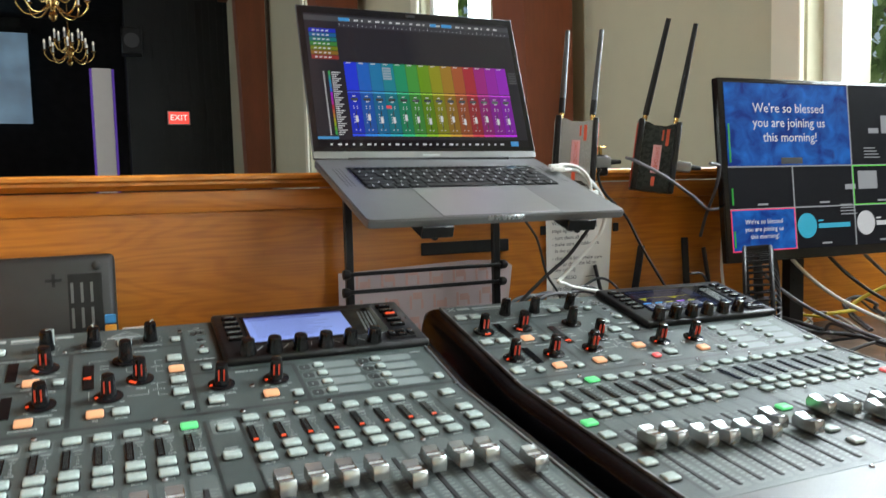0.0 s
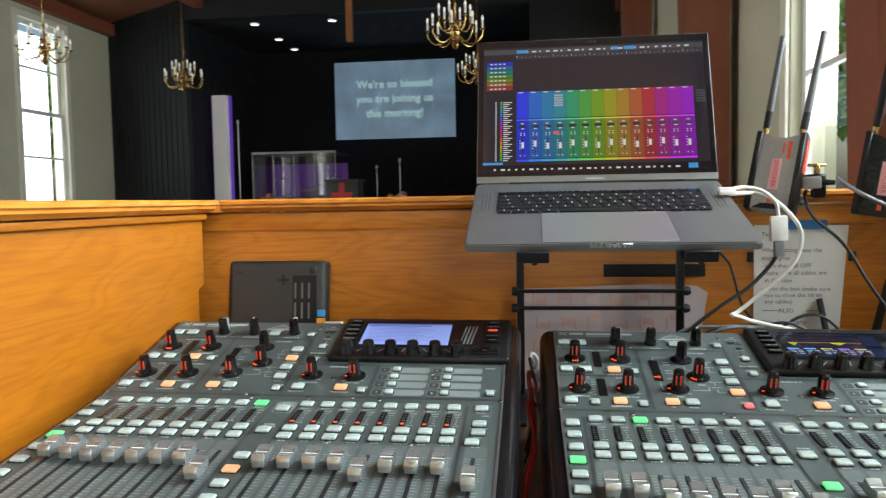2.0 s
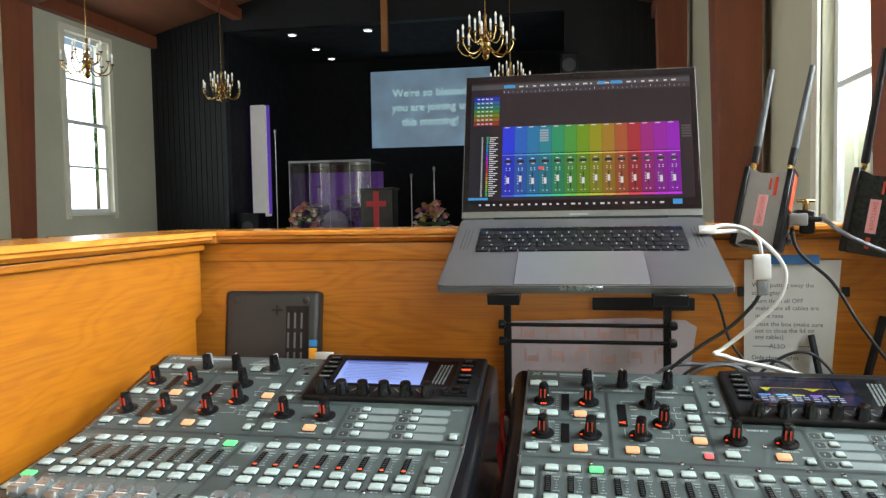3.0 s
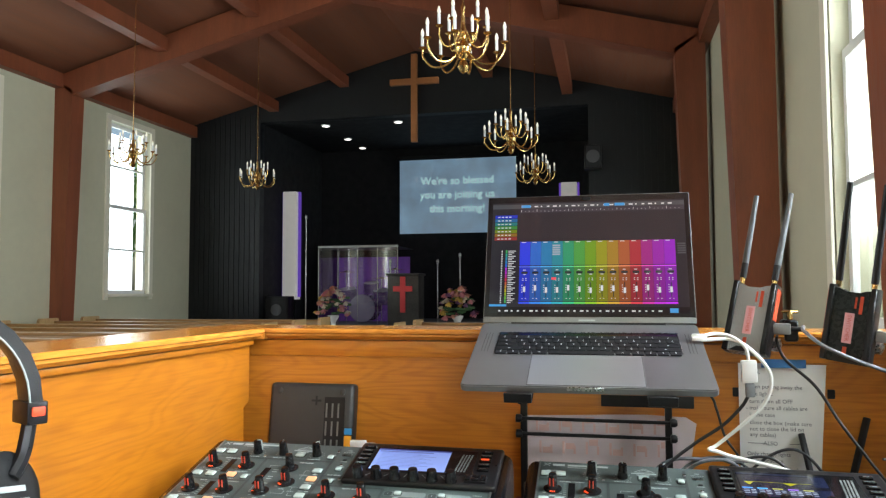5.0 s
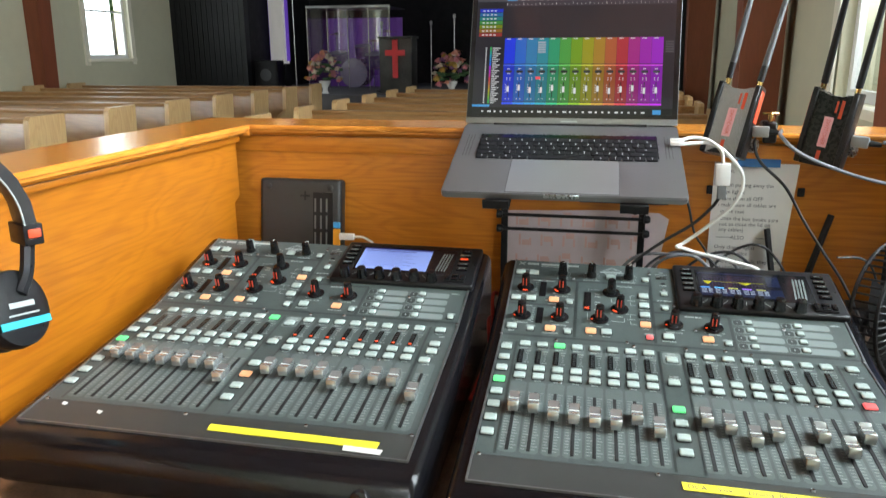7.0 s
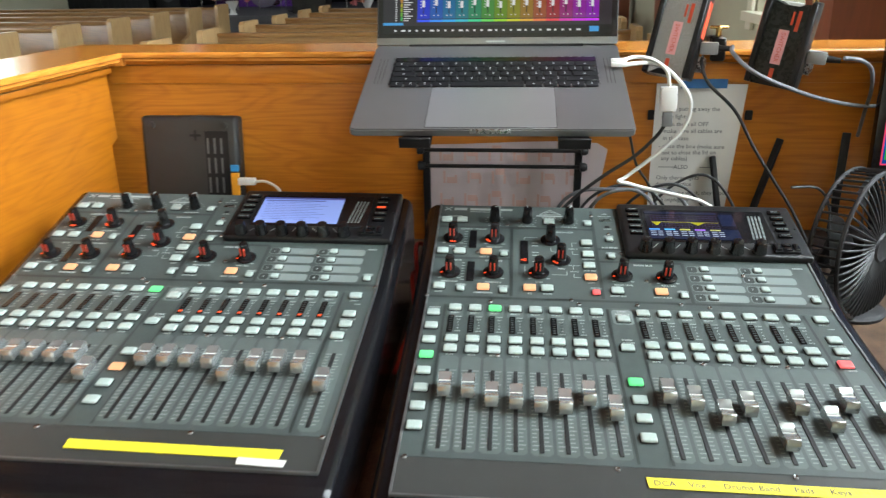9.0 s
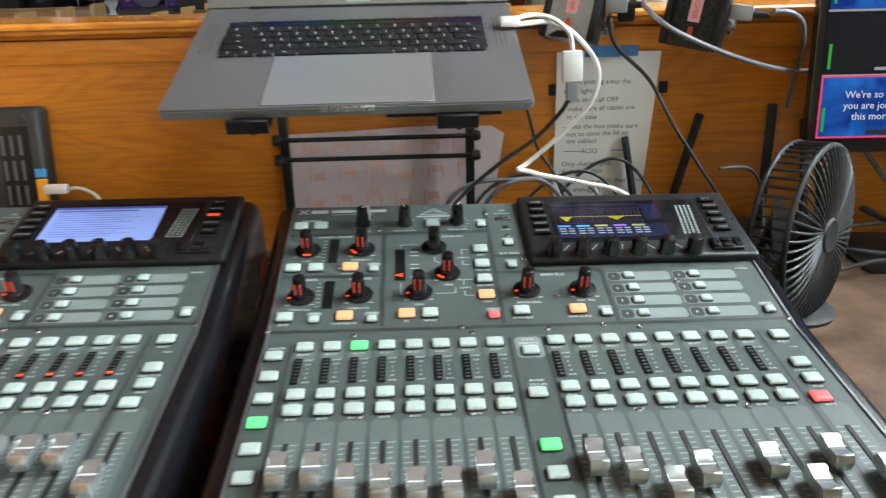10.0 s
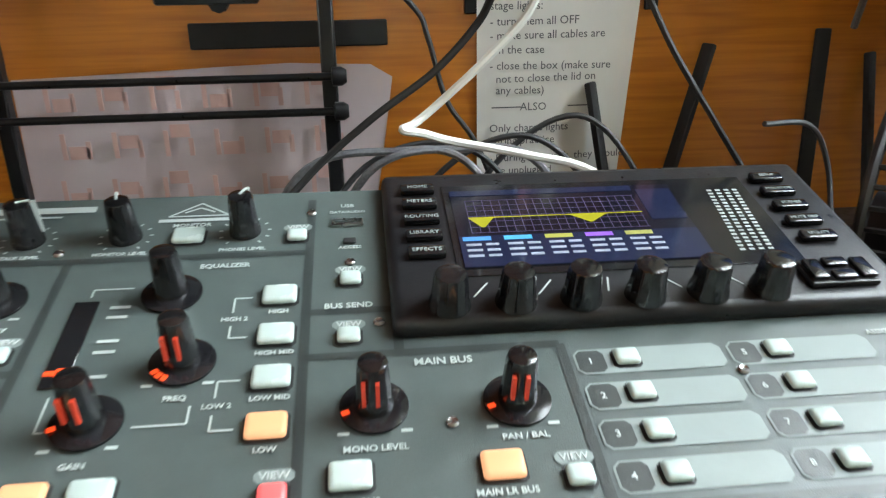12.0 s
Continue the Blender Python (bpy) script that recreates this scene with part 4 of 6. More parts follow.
part("touch_strip", one((-0.1435, 0.1905, 0.0005), (0.1435, 0.2025, 0.0009)), GLOSSBLACK, base)
for s in (-1, 1):
    bm = bmesh.new()
    for i in range(26):
        for j in range(3):
            cone(bm, (s * (0.156 + j * 0.005), 0.125 + i * 0.003, 0.0001), 0.0006, 0.0006, 0.0002, 6)
    part("speaker_grille", bm, SLOT, base, smooth=False)
LID = LAPTOP.inverted() @ Matrix.Translation(LAPTOP @ Vector((0, 0.2445, 0.002))) @ Matrix.Rotation(radians(0.2), 4, "Z") @ Matrix.Rotation(radians(71.4), 4, "X")
bm = one((-0.18, 0, -0.0055), (0.18, 0.243, 0), 0.0009, 2)
lid = part("lid", bm, ALU, laptop, "thin aluminium lid", at=LID)
part("hinge", cone(bmesh.new(), (0, 0, -0.13), 0.0045, 0.0045, 0.26, 14), BLACKPLASTIC, laptop, at=LID @ Matrix.Translation((0, -0.001, -0.004)) @ Matrix.Rotation(radians(90), 4, "Y"))
part("screen_glass", one((-0.1790, 0.0105, 0.0), (0.1790, 0.2420, 0.0007), 0.0003, 1), GLOSSBLACK, lid, "glossy black glass front")
part("maker_mark", one((-0.014, 0.0035, 0.0), (0.014, 0.006, 0.0003)), GREYINK, lid, smooth=False)
part("camera_cover", one((-0.008, 0.2325, 0.0007), (0.008, 0.2385, 0.0017), 0.0008, 1), BLACKPLASTIC, lid)


def screen_glow(name, colour, power, rough=0.06):
    m = glow(name, colour, power)
    b = m.node_tree.nodes["Principled BSDF"]
    for l in list(b.inputs["Roughness"].links):
        m.node_tree.links.remove(l)
    b.inputs["Roughness"].default_value = rough
    b.inputs["Specular IOR Level"].default_value = 0.5 if rough < 0.2 else 0.03
    b.inputs["Base Color"].default_value = (0.004, 0.004, 0.004, 1)
    for l in list(b.inputs["Base Color"].links):
        m.node_tree.links.remove(l)
    return m


SX, SY, SW, SH = -0.1705, 0.0165, 0.341, 0.2135


def tile(parent, name, mat, x0, y0, x1, y1, lift, label=""):
    """A tile of the screen image, in fractions of the screen from its lower left."""
    return part(name, one((SX + SW * x0, SY + SH * y0, lift), (SX + SW * x1, SY + SH * y1, lift + 0.00008)), mat, parent, label, smooth=False)


shown = tile(lid, "screen_image", screen_glow("screen_dark", (0.022, 0.022, 0.030), 0.9), 0, 0, 1, 1, 0.00075, "dark recording page")
WHITE_PX, CYAN_PX, GREY_PX = screen_glow("screen_white", (0.75, 0.76, 0.78), 0.9), screen_glow("screen_cyan", (0.06, 0.35, 0.75), 0.9), screen_glow("screen_grey", (0.07, 0.075, 0.085), 0.9)
tile(shown, "tool_bar", GREY_PX, 0, 0.945, 1, 0.985, 0.0009)
tile(shown, "ruler", screen_glow("screen_ruler", (0.045, 0.045, 0.06), 0.9), 0.15, 0.905, 1, 0.94, 0.0009)
bm = bmesh.new()
for i in range(24):
    box(bm, (SX + SW * (0.16 + i * 0.033), SY + SH * 0.957, 0.001), (SX + SW * (0.168 + i * 0.033 + 0.006 * (i % 3)), SY + SH * 0.968, 0.0011))
for i in range(40):
    box(bm, (SX + SW * (0.155 + i * 0.021), SY + SH * 0.915, 0.001), (SX + SW * (0.1565 + i * 0.021), SY + SH * (0.922 + 0.012 * (i % 4 == 0)), 0.0011))
for i in range(26):
    box(bm, (SX + SW * (0.05 + i * 0.032), SY + SH * 0.016, 0.001), (SX + SW * (0.06 + i * 0.032 + 0.008 * (i % 4 == 1)), SY + SH * 0.028, 0.0011))
for i in range(30):
    y = 0.09 + i * 0.0158
    box(bm, (SX + SW * 0.055, SY + SH * y, 0.001), (SX + SW * 0.062, SY + SH * (y + 0.007), 0.0011))
    box(bm, (SX + SW * 0.092, SY + SH * y, 0.001), (SX + SW * (0.112 + 0.01 * (i % 3)), SY + SH * (y + 0.006), 0.0011))
tagged(part("small_legends", bm, WHITE_PX, shown, smooth=False), kind="stuff")
for x0, x1 in ((0.155, 0.205), (0.592, 0.622), (0.648, 0.70)):
    tile(shown, "lit_tool", CYAN_PX, x0, 0.952, x1, 0.977, 0.00115)
for i in range(7):
    c = rainbow(i / 8)
    t = tile(shown, "track_header", screen_glow("screen_track", [v * 0.6 for v in c], 0.9), 0.015, 0.855 - i * 0.034, 0.135, 0.884 - i * 0.034, 0.0009)
    bm = bmesh.new()
    for j in range(4):
        box(bm, (SX + SW * (0.03 + j * 0.02), SY + SH * (0.864 - i * 0.034), 0.001), (SX + SW * (0.042 + j * 0.02), SY + SH * (0.872 - i * 0.034), 0.0011))
    part("track_marks", bm, WHITE_PX, t, smooth=False)
for i in range(15):
    c = rainbow((i / 14 + 0.35) % 1)
    tile(shown, "channel_list_row", screen_glow("screen_row", c, 0.9), 0.078, 0.09 + i * 0.0316, 0.087, 0.118 + i * 0.0316, 0.0009)
strips, x0, x1 = 14, 0.152, 0.945
for i in range(strips):
    a, b = x0 + (x1 - x0) * i / strips, x0 + (x1 - x0) * (i + 1) / strips
    c = rainbow(i / (strips - 1))
    tile(shown, "channel_insert", screen_glow("screen_insert", [v * 0.84 for v in c], 0.9), a + 0.001, 0.42, b, 0.635, 0.0009)
    s = tile(shown, "channel_strip", screen_glow("screen_strip", [v * 0.60 for v in c], 0.9), a + 0.001, 0.105, b, 0.40, 0.0009)
    tile(shown, "channel_line", screen_glow("screen_line", [min(1, v * 1.9 + 0.04) for v in c], 0.9), a, 0.402, b, 0.412, 0.00105)
    tile(shown, "channel_colour", screen_glow("screen_colour", [min(1, v * 1.7) for v in c], 0.9), a, 0.082, b, 0.098, 0.00105)
    m = (a + b) / 2
    tile(s, "fader_track", SLOT, m - 0.002, 0.14, m + 0.002, 0.27, 0.001)
    tile(s, "fader_cap", WHITE_PX, m - 0.006, 0.185 + 0.012 * math.sin(i * 1.9), m + 0.006, 0.232 + 0.012 * math.sin(i * 1.9), 0.00115)
    tile(s, "pan_box", SLOT, m - 0.016, 0.345, m + 0.016, 0.365, 0.001)
    bm = bmesh.new()
    for p, q in ((-0.010, 0.30), (0.006, 0.30), (-0.010, 0.285), (0.006, 0.285), (-0.008, 0.375), (-0.006, 0.335), (-0.014, 0.24), (-0.014, 0.22), (-0.014, 0.2), (-0.014, 0.18), (-0.012, 0.125), (0.006, 0.125)):
        box(bm, (SX + SW * (m + p), SY + SH * q, 0.00105), (SX + SW * (m + p + (0.014 if q > 0.33 else 0.005)), SY + SH * (q + 0.006), 0.00112))
    box(bm, (SX + SW * (m - 0.018), SY + SH * 0.625, 0.00105), (SX + SW * (m + 0.004), SY + SH * 0.631, 0.00112))
    tagged(part("strip_marks", bm, WHITE_PX, s, smooth=False), kind="stuff")
for y in (0.55, 0.53, 0.51, 0.59, 0.57):
    tile(shown, "plugin_slot", screen_glow("screen_slot", (0.35, 0.42, 0.5), 0.9), 0.325, y, 0.365, y + 0.014, 0.0011)
    tile(shown, "side_slot", GREY_PX, 0.955, y, 0.995, y + 0.014, 0.0011)
tile(shown, "record_light", screen_glow("screen_red", (0.9, 0.1, 0.12), 0.9), 0.32, 0.29, 0.345, 0.312, 0.0012)
tile(shown, "transport_bar", screen_glow("screen_black", (0.006, 0.006, 0.009), 0.9), 0, 0, 1, 0.055, 0.00085)
tile(shown, "blue_tab", CYAN_PX, 0.905, 0.008, 0.945, 0.045, 0.0011)
tile(shown, "corner_tab", CYAN_PX, 0.0, 0.06, 0.09, 0.078, 0.0011)

stand = thing("laptop_stand", Matrix.Translation((0.5075, 1.129, DESK)), "black folding metal laptop stand with cross rods", "laptop stand")
for s in (-1, 1):
    post = part("post", one((s * 0.126 - 0.006, -0.006, 0.0), (s * 0.126 + 0.006, 0.006, 0.315), 0.0015, 1), BLACKPLASTIC, stand)
    part("arm", tube(bmesh.new(), [(s * 0.118, 0.002, 0.311), (s * 0.105, -0.14, 0.284), (s * 0.10, -0.285, 0.2475)], 0.0042, 8, 4), BLACKPLASTIC, stand)
    part("foot", one((s * 0.126 - 0.012, -0.16, 0.0), (s * 0.126 + 0.012, 0.03, 0.008), 0.002, 1), BLACKPLASTIC, stand)
    bm = boxes(((-0.020, -0.004, -0.0125), (0.020, 0.0, 0.002)), ((-0.020, 0.0, -0.0125), (0.020, 0.05, -0.0108)), bevel=0.0008)
    part("front_hook", bm, BLACKPLASTIC, stand, "black rubber-lined front hook", at=Matrix.Translation((s * 0.10 - 0.002, -0.2975, 0.2605)) @ Matrix.Rotation(radians(18.85), 4, "X"))
for y, z in ((-0.004, 0.1785), (0.0, 0.1505)):
    r = part("cross_rod", cone(bmesh.new(), (0, 0, -0.137), 0.0032, 0.0032, 0.274, 10), BLACKPLASTIC, stand, at=Matrix.Translation((0, y - 0.008, z)) @ Matrix.Rotation(radians(90), 4, "Y"))
    for s in (-1, 1):
        part("end_knob", lathe(bmesh.new(), [(0.0035, -0.006), (0.0075, -0.005), (0.0075, 0.002), (0.005, 0.006)], 12, Matrix.Translation((0, 0, s * 0.134))), BLACKPLASTIC, r)


# ---- sheets on the front panel ----
def sheet(name, outline, y, thick, mat, label, sag=0.0):
    """A sheet of paper against the front panel; outline in x and z."""
    me = prism(bmesh.new(), outline, y - thick, y, "y")
    bmesh.ops.subdivide_edges(me, edges=me.edges[:], cuts=3, use_grid_fill=True)
    for v in me.verts:
        v.co.y -= sag * (0.5 + 0.5 * math.sin(v.co.x * 38 + v.co.z * 17))
    return tagged(part(name, me, mat), label, "paper")


lilac = sheet("poster_sheet", [(0.372, DESK + 0.002), (0.655, DESK + 0.002), (0.672, 0.84), (0.684, 0.915), (0.666, 0.926), (0.60, 0.929), (0.374, 0.921)], 1.167, 0.0006, LILAC, "faded lilac paper sheet behind the laptop stand", 0.004)
bm = bmesh.new()
for i in range(4):
    for j in range(6):
        x, z = 0.40 + j * 0.042 + 0.006 * (i % 2), 0.895 - i * 0.04
        for a, b, c, d in ((0, 0, 0.004, 0.022), (0.006, 0.008 * (j % 3), 0.022, 0.011 + 0.008 * (j % 3)), (0.02, 0, 0.024, 0.015)):
            box(bm, (x + a, 1.1588, z + b), (x + c, 1.1592, z + d))
tagged(part("faded_writing", bm, ORANGEPEN, lilac, smooth=False), "faded orange marker strokes", kind="stuff")
note = sheet("handwritten_note", [(0.7575, 0.775), (0.884, 0.772), (0.901, 1.022), (0.757, 1.0235)], 1.1735, 0.0004, PAPER, "white handwritten note taped to the oak panel", 0.001)
bm = bmesh.new()
LINES = ("Team,", "When putting away the", "stage lights:", "- turn them all OFF", "- make sure all cables are", "  in the case", "- close the box (make sure", "  not to close the lid on", "  any cables)", "          ALSO",
         "Only charge lights", "during practice", "- During the week, they should", "  be unplugged")
for line, z in zip(LINES, (1.008, 0.983, 0.970, 0.957, 0.9455, 0.934, 0.9205, 0.909, 0.8995, 0.885, 0.866, 0.8545, 0.839, 0.8275)):
    write(bm, line, 0.0098, Matrix.Translation((0.768, 1.1705, z)) @ Matrix.Rotation(radians(90), 4, "X") @ Matrix.Rotation(radians(0.7 * math.sin(z * 900)), 4, "Z"), "LEFT")
for z in (0.814, 0.803):
    for k in range(4):
        box(bm, (0.770 + k * 0.024, 1.1702, z - 0.001), (0.788 + k * 0.024, 1.1706, z + 0.0008))
for x in (0.770, 0.838):
    box(bm, (x, 1.1702, 0.8842), (x + 0.026, 1.1706, 0.8852))
part("handwriting", bm, PEN, note, "black pen handwriting", smooth=False)
tagged(part("blue_tape", one((0.795, 1.1695, 1.016), (0.868, 1.1701, 1.031)), BLUETAPE), "strip of blue masking tape holding the note", "tape")
tagged(part("black_strip", one((0.5185, 1.1715, 0.9405), (0.6815, 1.176, 0.9615), 0.001, 1), RUBBER), "black hook and loop strip on the oak panel", "strip")
for x in (0.753, 0.908):
    tagged(part("black_tab", one((x - 0.006, 1.1725, 0.964), (x + 0.006, 1.176, 0.980), 0.001, 1), RUBBER), "small black fastener strip beside the note", "strip", "fastener strips")


# ---- network switch leaning in the corner ----
SWITCH = Matrix.Translation((-0.034, 1.112, DESK + 0.003)) @ Matrix.Rotation(radians(-8), 4, "X")
switch = thing("network_switch", SWITCH, "dark grey plastic network box leaning against the panel", "network switch")
NETGREY = material("dark_grey_plastic", (0.022, 0.022, 0.022), 0.42, vary=0.1, grain=300, bump=0.08, bump_scale=1500)
part("case", one((-0.087, 0.0, -0.003), (0.087, 0.03, 0.228), 0.009, 3), NETGREY, switch)
for x in (-0.066, 0.064):
    for z in (0.212, 0.02):
        part("rubber_foot", lathe(bmesh.new(), [(0.006, 0), (0.006, 0.0015), (0.0045, 0.0022)], 14, Matrix.Translation((x, 0, z)) @ Matrix.Rotation(radians(90), 4, "X")), NETGREY, switch)
part("mounting_slot", boxes(((0.001, -0.0006, 0.1925), (0.021, 0.0004, 0.1965)), ((0.009, -0.0006, 0.1855), (0.013, 0.0004, 0.2035))), SLOT, switch, smooth=False)
lab = part("rating_label", one((0.028, -0.0006, 0.085), (0.070, 0.0004, 0.202)), BLACKPLASTIC, switch)
bm = bmesh.new()
for i in range(9):
    box(bm, (0.031 + (i % 3) * 0.012, -0.0009, 0.095 + (i // 3) * 0.034), (0.0345 + (i % 3) * 0.012, -0.0006, 0.122 + (i // 3) * 0.034))
part("label_print", bm, material("faded_print", (0.10, 0.105, 0.105), 0.6), lab, "pale unreadable print", smooth=False)
part("blue_socket", one((0.0705, -0.001, 0.132), (0.085, 0.012, 0.144), 0.001, 1), material("blue_plastic", (0.03, 0.25, 0.55), 0.4), switch, "blue network socket")
part("orange_socket", one((0.0705, -0.001, 0.088), (0.085, 0.012, 0.130), 0.001, 1), material("amber_plastic", (0.75, 0.33, 0.02), 0.4), switch, "orange socket block")


def cable(name, pts, r, mat, label, group="", seg=8, n=8):
    return tagged(part(name, tube(bmesh.new(), pts, r, seg, n), mat), label, "cable", group)


WHITECORD = material("white_cord", (0.70, 0.70, 0.66), 0.45, vary=0.05, grain=60)
BLACKCORD = material("black_cord", (0.016, 0.016, 0.017), 0.5, vary=0.1, grain=80)
GREYCORD = material("braided_grey_cord", (0.12, 0.12, 0.13), 0.5, 0.2, vary=0.5, grain=500)
REDCORD = material("red_cord", (0.45, 0.03, 0.02), 0.45)
YELLOWCORD = material("yellow_cord", (0.60, 0.45, 0.03), 0.45)
plug = thing("power_plug", Matrix.Translation((0.058, 1.108, 0.868)), "white plug in the network box", "plug")
part("plug_body", one((0, -0.006, -0.006), (0.03, 0.006, 0.006), 0.002, 2), WHITEPLASTIC, plug)
cable("white_cable", [(0.086, 1.108, 0.868), (0.11, 1.104, 0.868), (0.135, 1.095, 0.852), (0.15, 1.08, 0.80), (0.16, 1.03, DESK + 0.006)], 0.0025, WHITECORD, "thin white cable from the network box", "white cables")

# ---- cables from the laptop ----
adapter = thing("cable_adapter", basis((0.749, 1.02, 1.024), (1, 0, 0.03), (0.05, 0, 1)), "white cable adapter hanging beside the laptop", "adapter")
part("adapter_body", one((-0.012, -0.005, -0.018), (0.012, 0.005, 0.018), 0.003, 2), WHITEPLASTIC, adapter)
part("grey_plug", one((-0.007, -0.004, -0.040), (0.007, 0.004, -0.018), 0.002, 2), material("grey_plug", (0.18, 0.19, 0.2), 0.5), adapter)
cable("white_cable", [(0.676, 1.008, 1.079), (0.700, 1.02, 1.083), (0.725, 1.02, 1.078), (0.744, 1.02, 1.062), (0.749, 1.02, 1.041)], 0.0028, WHITECORD, "white cable looping from the laptop to its adapter", "white cables")
cable("white_cable", [(0.676, 1.002, 1.074), (0.729, 1.028, 1.073), (0.764, 1.03, 1.048), (0.783, 1.03, 1.016), (0.775, 1.03, 0.978), (0.744, 1.03, 0.944), (0.700, 1.03, 0.906), (0.686, 1.018, 0.901), (0.700, 1.022, 0.897), (0.721, 1.03, 0.889), (0.775, 1.03, 0.877), (0.822, 1.03, 0.863), (0.87, 1.03, 0.82), (0.90, 1.05, DESK + 0.006)], 0.0030, WHITECORD, "long white cable folded in a sharp bend", "white cables")
for p in ((0.662, 1.001, 1.0805), (0.662, 0.995, 1.0755)):
    tagged(part("cable_plug", one((p[0], p[1] - 0.004, p[2] - 0.003), (p[0] + 0.022, p[1] + 0.004, p[2] + 0.003), 0.0015, 2), WHITEPLASTIC), "white plug in the side of the laptop", "plug", "laptop plugs")
cable("black_cable", [(0.747, 1.02, 0.986), (0.738, 1.03, 0.967), (0.709, 1.03, 0.937), (0.665, 1.03, 0.906), (0.619, 1.03, 0.867), (0.58, 1.02, 0.82), (0.56, 1.0, DESK + 0.006)], 0.0028, BLACKCORD, "black cable sagging behind the console", "black cables")
cable("black_cable", [(0.640, 1.09, 1.03), (0.70, 1.12, 0.975), (0.712, 1.12, 0.950), (0.726, 1.12, 0.901), (0.754, 1.12, 0.856), (0.79, 1.1, DESK + 0.006)], 0.0022, BLACKCORD, "thin black cable behind the laptop", "black cables")
cable("black_cable", [(0.802, 1.07, 1.078), (0.804, 1.08, 1.066), (0.817, 1.08, 1.037), (0.86, 1.08, 0.996), (0.895, 1.08, 0.939), (0.935, 1.08, 0.882), (0.971, 1.08, 0.83), (1.01, 1.06, DESK + 0.006)], 0.0025, BLACKCORD, "black cable hanging from a transmitter", "black cables")
cable("black_cable", [(0.93, 1.0, 0.90), (0.975, 1.02, 0.893), (1.0, 1.03, 0.86), (1.0, 1.0, 0.80), (1.02, 0.96, DESK + 0.006)], 0.002, BLACKCORD, "thin black cable behind the console", "black cables")
for k, (x, y) in enumerate(((0.72, 1.09), (0.78, 1.07), (0.83, 1.1))):
    cable("black_cable", [(x - 0.13, y - 0.04, DESK + 0.01), (x - 0.07, y, 0.85), (x, y + 0.01, 0.872 + 0.008 * k), (x + 0.05, y, 0.84), (x + 0.07, y - 0.02, DESK + 0.01)], 0.0024, BLACKCORD, "black cable looped behind the console", "black cables")
for k, x in enumerate((0.66, 0.71)):
    cable("grey_cable", [(x - 0.10, 1.06, DESK + 0.01), (x - 0.05, 1.05, 0.862), (x + 0.02, 1.06, 0.876), (x + 0.08, 1.05, 0.862), (x + 0.13, 1.0, DESK + 0.01)], 0.003, GREYCORD, "grey cable looped behind the console", "grey cables")


# ---- wireless video units clamped to the rail ----
def transceiver(m, front, label, tips, red_side):
    ob = thing("wireless_transmitter", m, label, "transmitter", "wireless transmitters")
    w, h, d = 0.036, 0.061, 0.013
    bm = prism(bmesh.new(), [(-0.026, -h), (0.026, -h), (0.026, h * 0.92), (0.018, h * 0.9), (0.010, h * 0.84), (-0.010, h * 0.84), (-0.018, h * 0.9), (-0.026, h * 0.92)], -d, d, "y")
    body = part("body", bm, front, ob, smooth=False)
    for s in (-1, 1):
        rail = part("side_rail", one((s * 0.026, -d - 0.002, -h), (s * w, d + 0.002, h), 0.003, 2), BLACKPLASTIC, ob)
        if s == red_side:
            part("red_side", one((s * 0.0355, -d + 0.003, 0.0 if s > 0 else -h + 0.004), (s * 0.0372, d - 0.006, h - 0.008), 0.0005, 1), REDPAINT, rail)
        face = part("rail_face", one((s * 0.0265, -d - 0.0045, -h + 0.002), (s * 0.0345, -d - 0.002, h - 0.002), 0.001, 1), BLACKPLASTIC, rail)
        for z in (-0.03, 0.028):
            part("vent", one((s * 0.0285, -d - 0.0052, z - 0.018), (s * 0.0325, -d - 0.0044, z + 0.018), 0.0003, 1), SLOT, rail)
    part("pink_label", one((-0.007, -d - 0.0006, -0.030), (0.007, -d, 0.018)), PINK, ob, "pink label reading switcher", smooth=False)
    bm = write(bmesh.new(), "SWITCHER", 0.0085, Matrix.Translation((0, -d - 0.0009, -0.006)) @ Matrix.Rotation(radians(90), 4, "X") @ Matrix.Rotation(radians(-90), 4, "Z"))
    part("label_writing", bm, REDPAINT, ob, smooth=False)
    for x0, z0, x1, z1 in ((0.012, 0.018, 0.017, 0.046), (0.005, 0.026, 0.008, 0.044), (-0.004, -0.052, 0.002, -0.036)):
        part("maker_stroke", one((x0, -d - 0.0006, z0), (x1, -d, z1)), REDPAINT, ob, "red maker's stroke", smooth=False)
    part("end_plate", prism(bmesh.new(), [(-0.024, -h + 0.001), (-0.012, -h + 0.009), (0.012, -h + 0.009), (0.024, -h + 0.001)], -d - 0.001, -d, "y"), BLACKPLASTIC, ob, smooth=False)
    inv = m.inverted()
    for s, tip in zip((-1, 1), tips):
        a, b = Vector((s * 0.026, 0, h)), inv @ Vector(tip)
        q = (b - a).normalized()
        part("connector", tube(bmesh.new(), [a - q * 0.002, a + q * 0.008], 0.0042, 10, 1), BRASS, ob, "brass screw connector")
        ant = part("antenna", tube(bmesh.new(), [a + q * 0.008, a + q * 0.034], 0.0056, 10, 1), RUBBER, ob)
        part("whip", tube(bmesh.new(), [a + q * 0.034, b], 0.0056, 10, 6, 0.0042), RUBBER if front is not CARBON_SHEEN else GREYROD, ant)
    part("clamp_arm", tube(bmesh.new(), [(0, d, -0.02), (0.004, d + 0.03, -0.022), (0.0, d + 0.045, -0.03)], 0.007, 10, 5), BLACKPLASTIC, ob)
